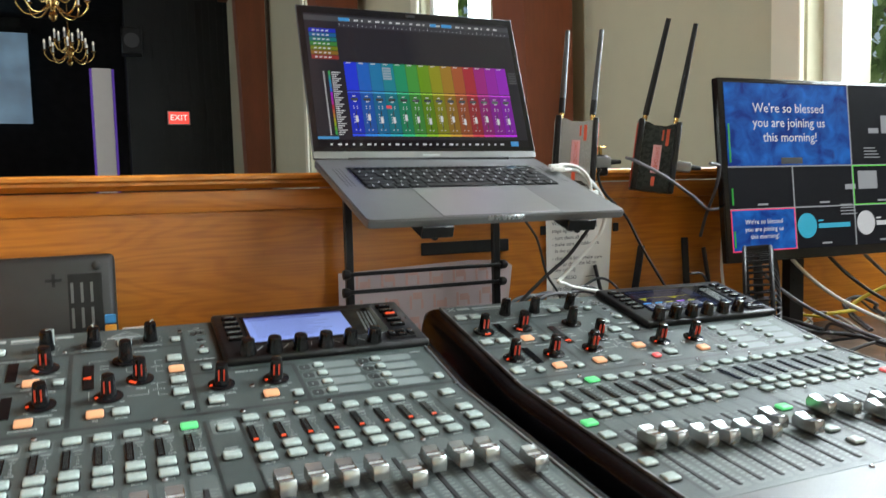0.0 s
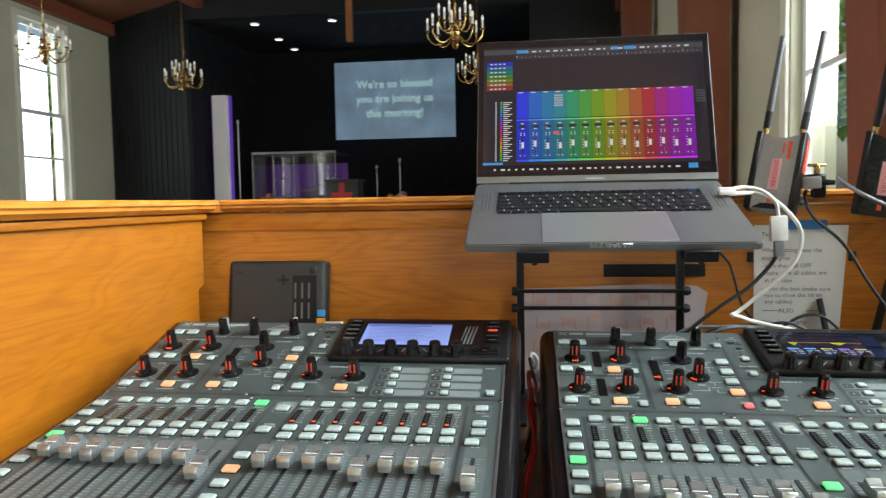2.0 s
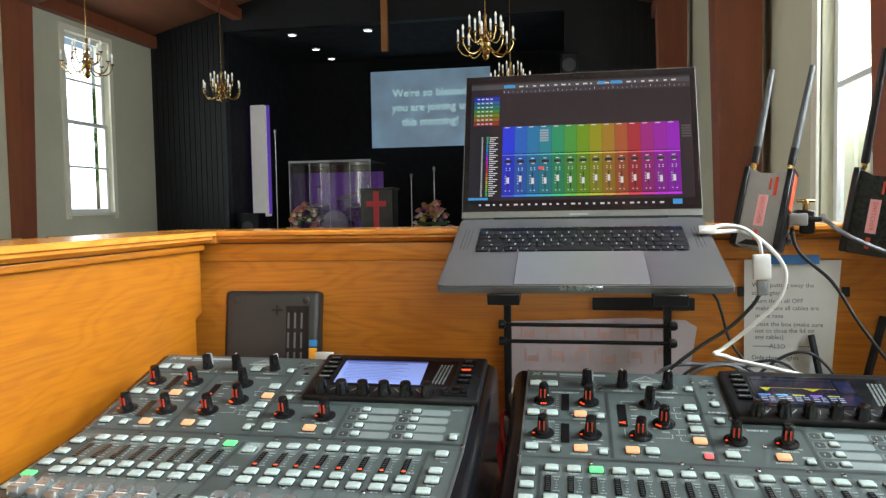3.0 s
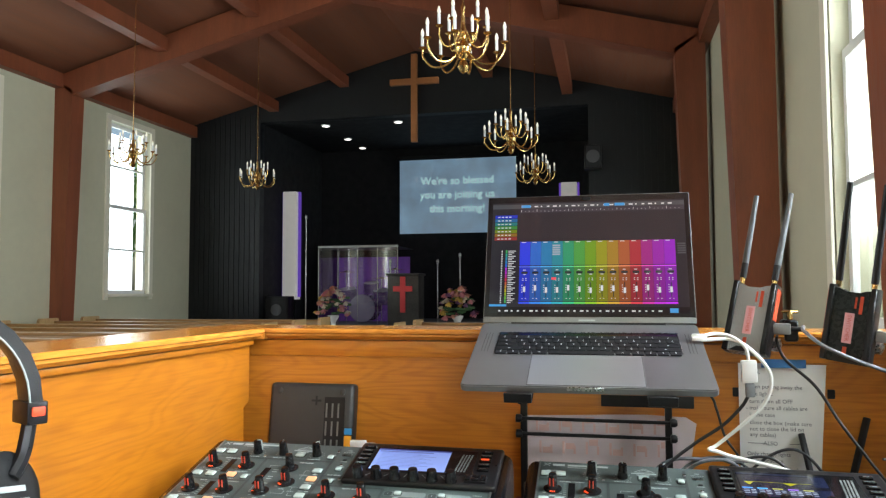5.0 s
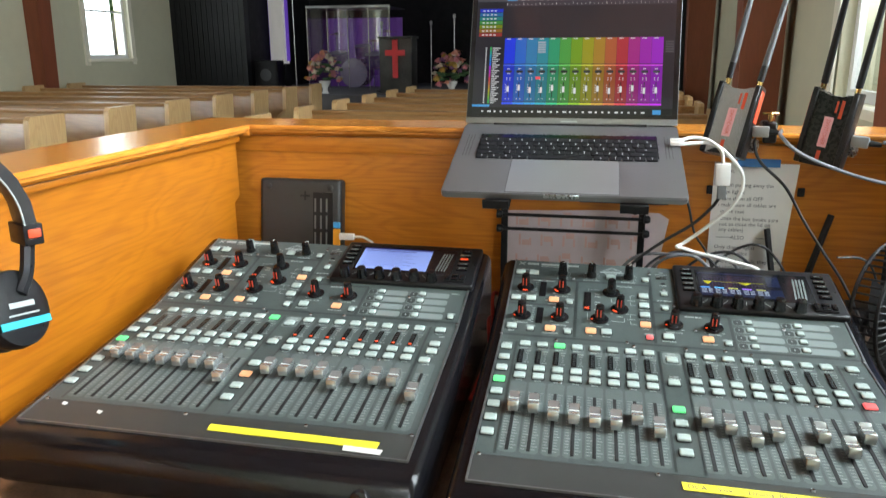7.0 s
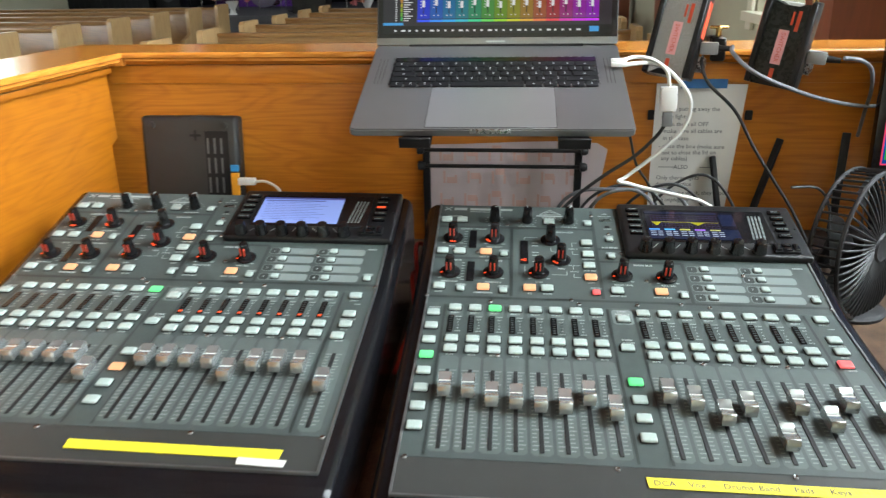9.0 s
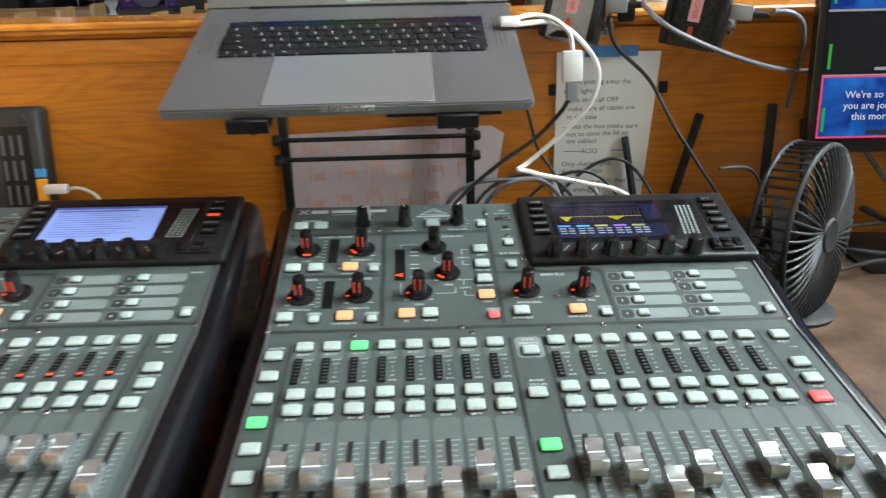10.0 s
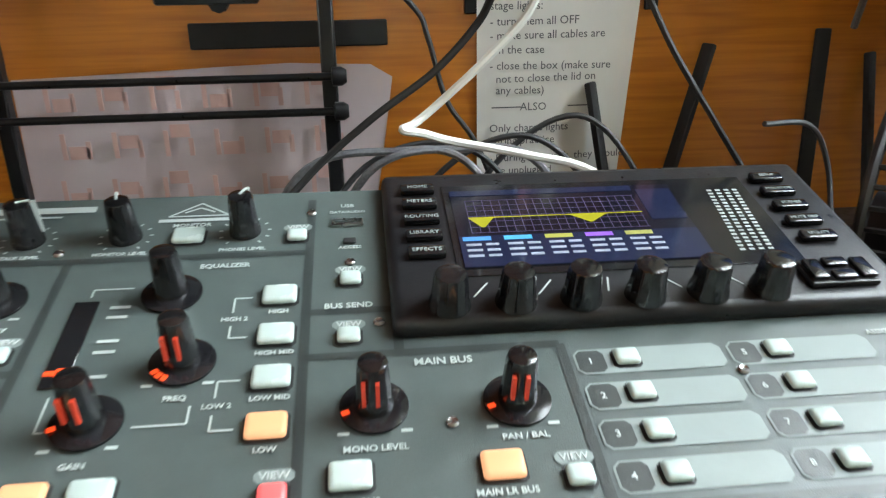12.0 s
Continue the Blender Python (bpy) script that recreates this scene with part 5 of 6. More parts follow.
    part("clamp_knob", lathe(bmesh.new(), [(0.011, -0.008), (0.012, 0.0), (0.011, 0.008), (0.006, 0.010)], 12, Matrix.Translation((0.03, d + 0.03, -0.03)) @ Matrix.Rotation(radians(90), 4, "Y")), STEEL, ob)
    return ob


# Carbon pattern, its grey paled to imitate the window reflected on the face.
CARBON_SHEEN = material("carbon_pattern_sheen", (0.36, 0.38, 0.39), 0.26, 0.3, vary=0.07, grain=700, stretch=(1, 1, 2))
GREYROD = material("grey_rubber", (0.09, 0.095, 0.10), 0.4, vary=0.1, grain=200)
D1 = pose(0.7683, 1.0959, 1.1048, -17, 5.9, -28.1)
D2 = pose(0.9112, 1.0651, 1.0968, -3.9, 8.2, -31.8)
transceiver(D1, CARBON_SHEEN, "grey wireless video unit with two antennas on the rail", ((0.791, 1.1476, 1.3166), (0.8411, 1.1189, 1.3157)), 1)
transceiver(D2, material("black_enamel", (0.008, 0.012, 0.013), 0.28, vary=0.03, grain=200, ior=1.36), "black wireless video unit with two antennas and red side", ((0.9056, 1.024, 1.3197), (0.9547, 1.0154, 1.3124)), -1)
for p, q in ((D1 @ Vector((0.036, 0.004, -0.012)), Vector((0.03, -0.008, 0.0))), (D2 @ Vector((0.036, 0.004, -0.012)), Vector((0.034, -0.012, -0.004)))):
    pl = thing("video_plug", basis(p, q, (0, 0, 1)), "grey video cable plug in the wireless unit", "plug", "video plugs")
    part("plug_shell", one((0, -0.006, -0.009), (0.026, 0.006, 0.009), 0.003, 2), material("grey_shell", (0.25, 0.26, 0.27), 0.45), pl)
    part("strain_relief", cone(bmesh.new(), (0, 0, 0.026), 0.005, 0.0035, 0.018, 12, Matrix.Rotation(radians(90), 4, "Y")), RUBBER, pl)
cable("braided_cable", [(0.836, 1.045, 1.094), (0.831, 1.013, 1.087), (0.858, 0.981, 1.063), (0.950, 1.016, 1.027), (1.049, 1.089, 1.002), (1.120, 1.130, 1.000)], 0.0029, GREYCORD, "braided grey video cable running to the monitor", "video cables")
cable("braided_cable", [(0.974, 1.003, 1.082), (1.000, 1.01, 1.078), (1.028, 1.04, 1.062), (1.046, 1.07, 1.03), (1.055, 1.10, 0.99), (1.06, 1.12, 0.95)], 0.0029, GREYCORD, "braided grey video cable drooping beside the monitor", "video cables")
clamp = thing("rail_clamp", Matrix.Translation((0.832, 1.115, 1.088)), "small black clamp with brass wing screw on the rail", "clamp")
part("jaw", boxes(((-0.011, 0.0, 0.0), (0.011, 0.03, 0.014)), ((-0.011, -0.012, -0.022), (0.011, -0.004, 0.014)), bevel=0.003), BLACKPLASTIC, clamp)
part("wing_screw", boxes(((-0.004, -0.004, 0.013), (0.004, 0.004, 0.030)), ((-0.014, -0.003, 0.025), (0.014, 0.003, 0.030)), bevel=0.002), BRASS, clamp)

# ---- router behind the consoles ----
router = thing("wireless_router", Matrix.Translation((0.98, 1.122, DESK)), "black router with four paddle antennas behind the console", "router")
part("case", one((-0.15, -0.05, 0.0), (0.17, 0.045, 0.035), 0.006, 2), BLACKPLASTIC, router)
for x0, x1, z in ((0.878, 0.856, 0.905), (0.915, 0.961, 0.935), (1.056, 1.063, 0.9455), (1.122, 1.110, 0.924)):
    a, b = Vector((x0 - 0.98, 0.025, 0.03)), Vector((x1 - 0.98, 0.045, z - DESK))
    m = Matrix.Translation(a) @ (b - a).to_track_quat("Z", "Y").to_matrix().to_4x4()
    part("antenna", one((-0.0065, -0.003, 0), (0.0065, 0.003, (b - a).length), 0.002, 2), RUBBER, router, at=m)


# ---- monitor ----
MONITOR = pose(1.0537, 1.0422, 0.9024, -5.5, 0, -2.2)
monitor = thing("computer_monitor", MONITOR, "black monitor showing a grid of video previews", "monitor")
part("housing", one((0, 0, 0.002), (0.622, 0.016, 0.337), 0.003, 2), GLOSSBLACK, monitor)
part("back_cover", one((0.14, 0.016, 0.06), (0.48, 0.055, 0.28), 0.012, 3), BLACKPLASTIC, monitor)
scr = part("screen", one((0.011, -0.0006, 0.021), (0.611, 0.0, 0.330)), screen_glow("preview_black", (0.006, 0.006, 0.009), 1.0, 0.6), monitor, "dark preview page", smooth=False)
neck = part("neck", boxes(((0.20, 0.055, -0.155), (0.235, 0.075, 0.12)), ((0.20, 0.05, 0.10), (0.32, 0.075, 0.2))), BLACKPLASTIC, monitor, at=Matrix.Rotation(radians(5.5), 4, "X"))
part("foot", one((0.10, -0.02, -0.160), (0.34, 0.13, -0.152), 0.003, 2), BLACKPLASTIC, monitor, at=Matrix.Rotation(radians(5.5), 4, "X"))
LINEGREY, BLUEPIC = screen_glow("preview_line", (0.38, 0.40, 0.42), 0.9, 0.6), None


def blue_picture():
    """A deep blue cloudy title card."""
    m = screen_glow("preview_blue", (0.01, 0.09, 0.42), 1.0, 0.6)
    t = m.node_tree
    nz, ramp, co = t.nodes.new("ShaderNodeTexNoise"), t.nodes.new("ShaderNodeValToRGB"), t.nodes.new("ShaderNodeTexCoord")
    nz.inputs["Scale"].default_value, nz.inputs["Detail"].default_value, nz.inputs["Distortion"].default_value = 28, 6, 0.8
    ramp.color_ramp.elements[0].color, ramp.color_ramp.elements[1].color = (0.003, 0.03, 0.22, 1), (0.012, 0.16, 0.62, 1)
    ramp.color_ramp.elements[0].position, ramp.color_ramp.elements[1].position = 0.35, 0.72
    t.links.new(co.outputs["Object"], nz.inputs["Vector"])
    t.links.new(nz.outputs[0], ramp.inputs[0])
    t.links.new(ramp.outputs[0], t.nodes["Principled BSDF"].inputs["Emission Color"])
    return m


BLUEPIC = blue_picture()
Q0, QW, QZ, QH = 0.011, 0.15, 0.021, 0.077


def preview(col, row, span, mat, edge=None, y=-0.0012):
    """A preview tile; rows count from the bottom."""
    z0 = QZ + row * QH
    return part("preview", one((Q0 + col * QW + 0.0015, y, z0 + 0.0015), (Q0 + (col + span) * QW - 0.0015, y + 0.0004, z0 + span * QH - 0.0015)), mat, scr, smooth=False)


def title(parent, col, row, span):
    bm = bmesh.new()
    x, z = Q0 + (col + span / 2) * QW, QZ + (row + span * 0.5) * QH
    for i, w in enumerate(("We're so blessed", "you are joining us", "this morning!")):
        write(bm, w, 0.0245 if span == 2 else 0.0125, Matrix.Translation((x, -0.0018, z + (0.026 - i * 0.0235) * span / 1.75)) @ Matrix.Rotation(radians(90), 4, "X"))
    part("title_words", bm, WHITE_PX, parent, "white title lettering", smooth=False)
    part("name_tag", one((x - 0.013 * span, -0.0017, QZ + row * QH + 0.004), (x + 0.013 * span, -0.0014, QZ + row * QH + 0.004 + 0.006 * span)), SLOT, parent, smooth=False)


title(preview(0, 2, 2, BLUEPIC), 0, 2, 2)
title(preview(0, 0, 1, BLUEPIC), 0, 0, 1)
bm = bmesh.new()
for c in (1, 2, 3):
    box(bm, (Q0 + c * QW - 0.0012, -0.0014, QZ), (Q0 + c * QW + 0.0012, -0.0009, QZ + (2 if c != 2 else 4) * QH))
for r in (1, 2):
    box(bm, (Q0, -0.0014, QZ + r * QH - 0.0012), (Q0 + 4 * QW, -0.0009, QZ + r * QH + 0.0012))
part("grid_lines", bm, LINEGREY, scr, smooth=False)
for c, r, s, colour in ((0, 0, 1, (0.85, 0.05, 0.15)), (2, 1, 1, (0.15, 0.75, 0.10))):
    x0, x1, z0, z1 = Q0 + c * QW, Q0 + (c + s) * QW, QZ + r * QH, QZ + (r + s) * QH
    part("tally_frame", boxes(((x0, -0.0018, z0), (x1, -0.0013, z0 + 0.0022)), ((x0, -0.0018, z1 - 0.0022), (x1, -0.0013, z1)), ((x0, -0.0018, z0), (x0 + 0.0022, -0.0013, z1)), ((x1 - 0.0022, -0.0018, z0), (x1, -0.0013, z1))), screen_glow("tally", colour, 1.0), scr, smooth=False)
for c, colour in ((1, (0.03, 0.42, 0.62)), (2, (0.6, 0.62, 0.64))):
    x, z, m = Q0 + c * QW + 0.028, QZ + 0.042, screen_glow("crest", colour, 1.0)
    bm = bmesh.new()
    for i in range(3):
        lathe(bm, [(0.0235 - i * 0.006, 0), (0.0235 - i * 0.006, 0.0003), (0.021 - i * 0.006, 0.0003), (0.021 - i * 0.006, 0.0)], 26, Matrix.Translation((x, -0.0012 - 0.0003 * i, z)) @ Matrix.Rotation(radians(90), 4, "X"))
    prism(bm, [(x - 0.012, z - 0.016), (x, z + 0.016), (x + 0.012, z - 0.016), (x, z - 0.006)], -0.0022, -0.0016, "y")
    part("round_crest", bm, m, scr, "round peaked crest", smooth=False)
    part("name_strokes", boxes(((x + 0.028, -0.0016, z - 0.006), (x + 0.108, -0.0012, z + 0.003)), ((x + 0.028, -0.0016, z + 0.007), (x + 0.040, -0.0012, z + 0.010))), m, scr, "name drawn as plain strokes", smooth=False)
bm = bmesh.new()
for c, r in ((0, 1), (1, 1), (1, 0), (2, 0), (2, 1), (3, 1), (3, 0)):
    box(bm, (Q0 + (c + 0.42) * QW, -0.0016, QZ + r * QH + 0.006), (Q0 + (c + 0.58) * QW, -0.0012, QZ + r * QH + 0.0095))
for z, x in ((QZ + 3 * QH - 0.015, 0.395), (QZ + 1.4 * QH, 0.325)):
    box(bm, (x, -0.0016, z), (x + 0.05, -0.0012, z + 0.035))
    box(bm, (x - 0.035, -0.0016, z), (x - 0.008, -0.0012, z + 0.01))
    for i in range(4):
        box(bm, (x - 0.05, -0.0016, z - 0.03 - i * 0.006), (x - 0.02 + 0.004 * i, -0.0012, z - 0.028 - i * 0.006))
tagged(part("preview_marks", bm, LINEGREY, scr, smooth=False), kind="stuff")
for c, r in ((0, 2), (0, 1), (0, 0)):
    bm = bmesh.new()
    h = 0.07 if r == 2 else 0.03
    box(bm, (Q0 + 0.005, -0.0019, QZ + r * QH + 0.008), (Q0 + 0.0085, -0.0014, QZ + r * QH + 0.008 + h))
    part("level_bar", bm, screen_glow("level_green", (0.03, 0.35, 0.05), 1.0), scr, smooth=False)
cable("white_cable", [(1.147, 1.15, 1.0), (1.142, 1.15, 0.933), (1.144, 1.15, 0.856), (1.15, 1.12, DESK + 0.006)], 0.0028, WHITECORD, "white cable hanging behind the monitor", "white cables")

# ---- desk fan ----
FACE = Vector((0.69, -0.72, 0.05)).normalized()
fan = thing("desk_fan", Matrix.Translation((1.014, 0.905, 0.846)) @ FACE.to_track_quat("Z", "Y").to_matrix().to_4x4(), "small round black desk fan with a radial grille", "fan")
FANBLACK = material("matt_black_fan", (0.007, 0.007, 0.008), 0.55, vary=0.1, grain=80)
R = 0.100
for z in (0.0, -0.038):
    part("rim", tube(bmesh.new(), [(R * math.cos(i * math.tau / 36), R * math.sin(i * math.tau / 36), z) for i in range(37)], 0.0032, 8, 1), FANBLACK, fan)
bm = bmesh.new()
part("front_hub", lathe(bmesh.new(), [(0.021, 0.006), (0.021, 0.010), (0.018, 0.013), (0.014, 0.0115)], 28), FANBLACK, fan)
for i in range(56):
    a = i * math.tau / 56
    c, s = math.cos(a), math.sin(a)
    c2, s2 = math.cos(a + 0.16), math.sin(a + 0.16)
    part("grille_spoke", tube(bmesh.new(), [(0.018 * c, 0.018 * s, 0.009), (0.061 * c2, 0.061 * s2, 0.010), (0.0985 * c2, 0.0985 * s2, 0.002), (0.101 * c2, 0.101 * s2, -0.018), (0.100 * c2, 0.100 * s2, -0.038)], 0.0017, 5, 3), FANBLACK, fan)
bl = material("grey_blade", (0.035, 0.037, 0.037), 0.4, vary=0.08, grain=40)
for i in range(5):
    a = i * math.tau / 5
    bm = bmesh.new()
    vs = []
    for r in (0.018, 0.055, 0.090):
        for k in (-1, 0, 1):
            t = a + k * 0.42 + r * 4
            vs.append(bm.verts.new((r * math.cos(t), r * math.sin(t), -0.020 + k * 0.007)))
    for j in range(2):
        for k in range(2):
            q = j * 3 + k
            bm.faces.new((vs[q], vs[q + 1], vs[q + 4], vs[q + 3]))
    bmesh.ops.solidify(bm, geom=bm.faces[:], thickness=0.0015)
    part("blade", bm, bl, fan)
part("motor", cone(bmesh.new(), (0, 0, -0.05), 0.024, 0.02, 0.045, 24), FANBLACK, fan)
inv = fan.matrix_world.inverted().to_3x3()
down = (inv @ Vector((0, 0, -1))).normalized()
part("yoke", tube(bmesh.new(), [Vector((0, 0, -0.055)), Vector((0, 0, -0.07)) + down * 0.05, Vector((0, 0, -0.06)) + down * 0.093], 0.006, 8, 5), FANBLACK, fan)
foot = part("foot", lathe(bmesh.new(), [(0.048, -0.101), (0.05, -0.095), (0.044, -0.091), (0.01, -0.089)], 30), FANBLACK, fan)
foot.matrix_local = Matrix.Translation((0, 0, -0.02)) @ inv.to_4x4()

# ---- headphones hanging beside the side panel ----
PHONES = basis((-0.118, 0.365, 1.003), (0.45, 0.89, 0), (0, 0, 1))
phones = thing("headphones", PHONES, "black studio headphones hanging on the booth side", "headphones")
arc = [(0.098 * math.cos(radians(a)), 0, 0.03 + 0.105 * math.sin(radians(a))) for a in range(0, 181, 15)]
bm = bmesh.new()
rings = []
for i, p in enumerate(arc):
    n = Vector(p) - Vector((0, 0, 0.03))
    n.normalize()
    rings.append([bm.verts.new(Vector(p) + n * dn + Vector((0, dy, 0))) for dn, dy in ((0.007, -0.017), (0.009, 0), (0.007, 0.017), (-0.005, 0.017), (-0.007, 0), (-0.005, -0.017))])
for a, b in zip(rings, rings[1:]):
    for j in range(6):
        bm.faces.new((a[j], a[(j + 1) % 6], b[(j + 1) % 6], b[j]))
bm.faces.new(rings[0][::-1])
bm.faces.new(rings[-1])
LEATHER = material("black_leatherette", (0.014, 0.014, 0.015), 0.35, vary=0.2, grain=90, bump=0.2, bump_scale=700)
part("headband", bm, LEATHER, phones, "padded black headband")
part("stitching", tube(bmesh.new(), [Vector(p) * 0.93 + Vector((0, -0.0185, 0.002)) for p in arc], 0.0011, 5, 2), GREYINK, phones)
for s in (-1, 1):
    part("slider", one((s * 0.098 - 0.010, -0.020, 0.010), (s * 0.098 + 0.011, 0.020, 0.034), 0.002, 2), BLACKPLASTIC, phones)
    part("side_mark", one((s * 0.098 - 0.006, -0.0215, 0.019), (s * 0.098 + 0.008, -0.0195, 0.029), 0.002, 2), REDPAINT if s > 0 else BLUETAPE, phones, "red side marker" if s > 0 else "blue side marker")
    part("yoke", tube(bmesh.new(), [(s * 0.096, -0.006, 0.012), (s * 0.088, -0.012, -0.02), (s * 0.074, -0.02, -0.04)], 0.008, 8, 4), BLACKPLASTIC, phones)
    cup = part("ear_cup", lathe(bmesh.new(), [(0.030, 0), (0.043, 0.004), (0.045, 0.014), (0.043, 0.026), (0.03, 0.03)], 28), BLACKPLASTIC, phones, at=Matrix.Translation((s * 0.058, -0.004, -0.062)) @ Matrix.Rotation(radians(90 - s * 20), 4, "X") @ Matrix.Rotation(radians(s * 28), 4, "Y"))
    part("cushion", lathe(bmesh.new(), [(0.030, -0.016), (0.041, -0.012), (0.044, -0.006), (0.040, 0.0), (0.03, 0.001)], 28), LEATHER, cup)
    part("blue_band", boxes(((-0.036, -0.022, 0.0296), (0.036, -0.014, 0.0304))), material("cyan_print", (0.03, 0.35, 0.45), 0.4), cup, "pale blue stripe", smooth=False)
    part("maker_strokes", boxes(((-0.018, 0.0, 0.0296), (0.018, 0.006, 0.0304)), ((-0.022, -0.009, 0.0296), (0.022, -0.007, 0.0304))), GREYINK, cup, smooth=False)
hook = thing("wall_hook", Matrix.Translation((BX + 0.034, 0.365, 1.010)), "small black hook on the booth side panel", "hook")
part("hook_bar", tube(bmesh.new(), [(0, 0, 0.02), (0.0, 0.0, 0.07), (0.012, 0.004, 0.105), (0.03, 0.008, 0.108), (0.036, 0.009, 0.12)], 0.004, 8, 4), BLACKPLASTIC, hook)


# ---- tape, plugs and loose cables ----
def tape(parent_at, u0, u1, v0, v1, mat, label, words=None, lift=0.0009):
    bm = bmesh.new()
    pts = [(u0, v0), (u1, v0 - 1.5), (u1 + 1, v1 - 1.5), (u0 - 1, v1)]
    a = [bm.verts.new(parent_at @ on_panel(u, v, lift).translation) for u, v in pts]
    b = [bm.verts.new(parent_at @ on_panel(u, v, lift + 0.0004).translation) for u, v in pts]
    bm.faces.new(a[::-1])
    bm.faces.new(b)
    for i in range(4):
        bm.faces.new((a[i], a[(i + 1) % 4], b[(i + 1) % 4], b[i]))
    ob = tagged(part("label_tape", bm, mat, smooth=False), label, "tape", "label tapes")
    if words:
        bm = bmesh.new()
        for i, w in enumerate(words):
            write(bm, w, 0.0085, parent_at @ on_panel(u0 + 4 + i * 27, (v0 + v1) / 2 - 0.6, lift + 0.0006), "LEFT")
        part("handwriting", bm, PEN, ob, "blue-black handwriting", smooth=False)
    return ob


tape(AT_B, -18, 214, -266, -255, YELLOW, "yellow label tape along the console's front edge", ("DCA", "Vox", "Drums", "Band", "Pads", "Keys"))
tape(AT_A, -2, 186, -272, -261, YELLOW, "yellow label tape on the console's front edge")
tape(AT_A, 152, 192, -281, -273, PAPER, "short white paper tape on the console's front edge")
for u, v in ((-190, -253), (-140, -262)):
    tape(AT_A, u, u + 5, v, v + 5, PAPER, "small white paper dot on the console's front edge")
jack = thing("headphone_plug", Matrix.Translation((0.338, 0.372, 0.788)) @ Matrix.Rotation(radians(90), 4, "X"), "metal headphone plug in the front of the console", "plug")
part("bezel", lathe(bmesh.new(), [(0.011, -0.004), (0.011, 0.002), (0.008, 0.004)], 20), GLOSSBLACK, jack)
part("sleeve", lathe(bmesh.new(), [(0.005, 0.003), (0.0068, 0.006), (0.0068, 0.034), (0.004, 0.044)], 18), STEEL, jack)
cable("black_cable", [(0.338, 0.330, 0.788), (0.335, 0.30, 0.78), (0.325, 0.27, 0.74), (0.32, 0.255, 0.65), (0.32, 0.25, 0.4)], 0.003, BLACKCORD, "black headphone cable at the desk edge", "black cables")
rnd = random.Random(4)
for k, mat in enumerate((REDCORD, REDCORD, WHITECORD, GREYCORD, BLACKCORD, WHITECORD)):
    y = 0.80 + 0.04 * k
    cable("loose_cable", [(0.395, y - 0.12, DESK + 0.01), (0.405 + 0.006 * rnd.random(), y - 0.03, 0.78 + 0.02 * rnd.random()), (0.398, y + 0.03, 0.80 + 0.05 * rnd.random()), (0.408, y + 0.09, 0.79 + 0.03 * rnd.random()), (0.40, y + 0.16, DESK + 0.01)], 0.0028, mat,
          ("red" if mat is REDCORD else "white" if mat is WHITECORD else "dark") + " cable between the two consoles", "loose cables")
for k in range(16):
    mat, word = ((GREYCORD, "grey"), (BLACKCORD, "black"), (WHITECORD, "white"), (GREYCORD, "grey"), (YELLOWCORD, "yellow"), (BLACKCORD, "black"))[k % 6]
    x, y = rnd.uniform(1.12, 1.5), rnd.uniform(0.72, 1.04)
    if word == "yellow":
        x, y = rnd.uniform(1.30, 1.42), rnd.uniform(1.0, 1.1)
    pts, a = [], rnd.uniform(0, 6.28)
    for j in range(7):
        pts.append((x, y, DESK + 0.008 + rnd.random() * 0.05 * math.sin(math.pi * j / 6) + 0.03 * (word == "yellow")))
        a += rnd.uniform(-1.1, 1.1)
        x = min(1.68, max(1.03, x + 0.075 * math.cos(a)))
        y = min(1.13, max(0.60, y + 0.075 * math.sin(a)))
    cable("loose_cable", pts, rnd.choice((0.0026, 0.0032, 0.004)), mat, word + " cable in the tangle under the monitor", "loose cables")
for k in range(4):
    mat, word = ((GREYCORD, "grey"), (WHITECORD, "white"), (BLACKCORD, "black"), (GREYCORD, "grey"))[k]
    x = 1.14 + 0.10 * k
    cable("loose_cable", [(x, 1.09, 0.93), (x + 0.02, 1.08, 0.89), (x + 0.055, 1.02, 0.83), (x + 0.10, 0.93, 0.785), (x + 0.16, 0.82, DESK + 0.006), (x + 0.2, 0.76, DESK + 0.006)], 0.0035, mat, word + " cable falling from the monitor", "loose cables")


# ---- the hall's furnishings ----
def pew(x0, x1):
    ob = thing("pew", Matrix.Translation((0, 0, 0)), "long oak pew with pale end panels", "pew", "pews")
    part("seat", one((x0 + 0.04, -0.42, 0.40), (x1 - 0.04, 0.0, 0.44), 0.008, 2), PEW, ob)
    part("backrest", prism(bmesh.new(), [(0.0, 0.44), (0.03, 0.44), (0.10, 0.84), (0.06, 0.84)], x0 + 0.04, x1 - 0.04, "x"), PEW, ob, smooth=False)
    part("top_rail", one((x0 + 0.04, 0.05, 0.83), (x1 - 0.04, 0.115, 0.865), 0.008, 2), PEW, ob)
    for x in (x0, x1 - 0.045):
        part("end_panel", prism(bmesh.new(), [(-0.44, 0), (0.08, 0), (0.14, 0.89), (0.13, 0.905), (-0.20, 0.905), (-0.225, 0.88), (-0.25, 0.62), (-0.43, 0.57)], x, x + 0.045, "x"), PEW_END, ob, smooth=False)
    return ob


PEW_L, PEW_R = pew(WL + 0.25, -3.32), pew(-1.85, 1.35)
PEW_L.matrix_world = Matrix.Translation((0, 3.6, FLOOR_Z))
PEW_R.matrix_world = Matrix.Translation((0, 3.85, FLOOR_Z))
for i in range(1, 8):
    copy_thing(PEW_L, Matrix.Translation((0, 3.6 + i * 0.87, FLOOR_Z)))
for i in range(1, 7):
    copy_thing(PEW_R, Matrix.Translation((0, 3.85 + i * 0.87, FLOOR_Z)))
copy_thing(PEW_L, Matrix.Translation((0, 2.73, FLOOR_Z)))


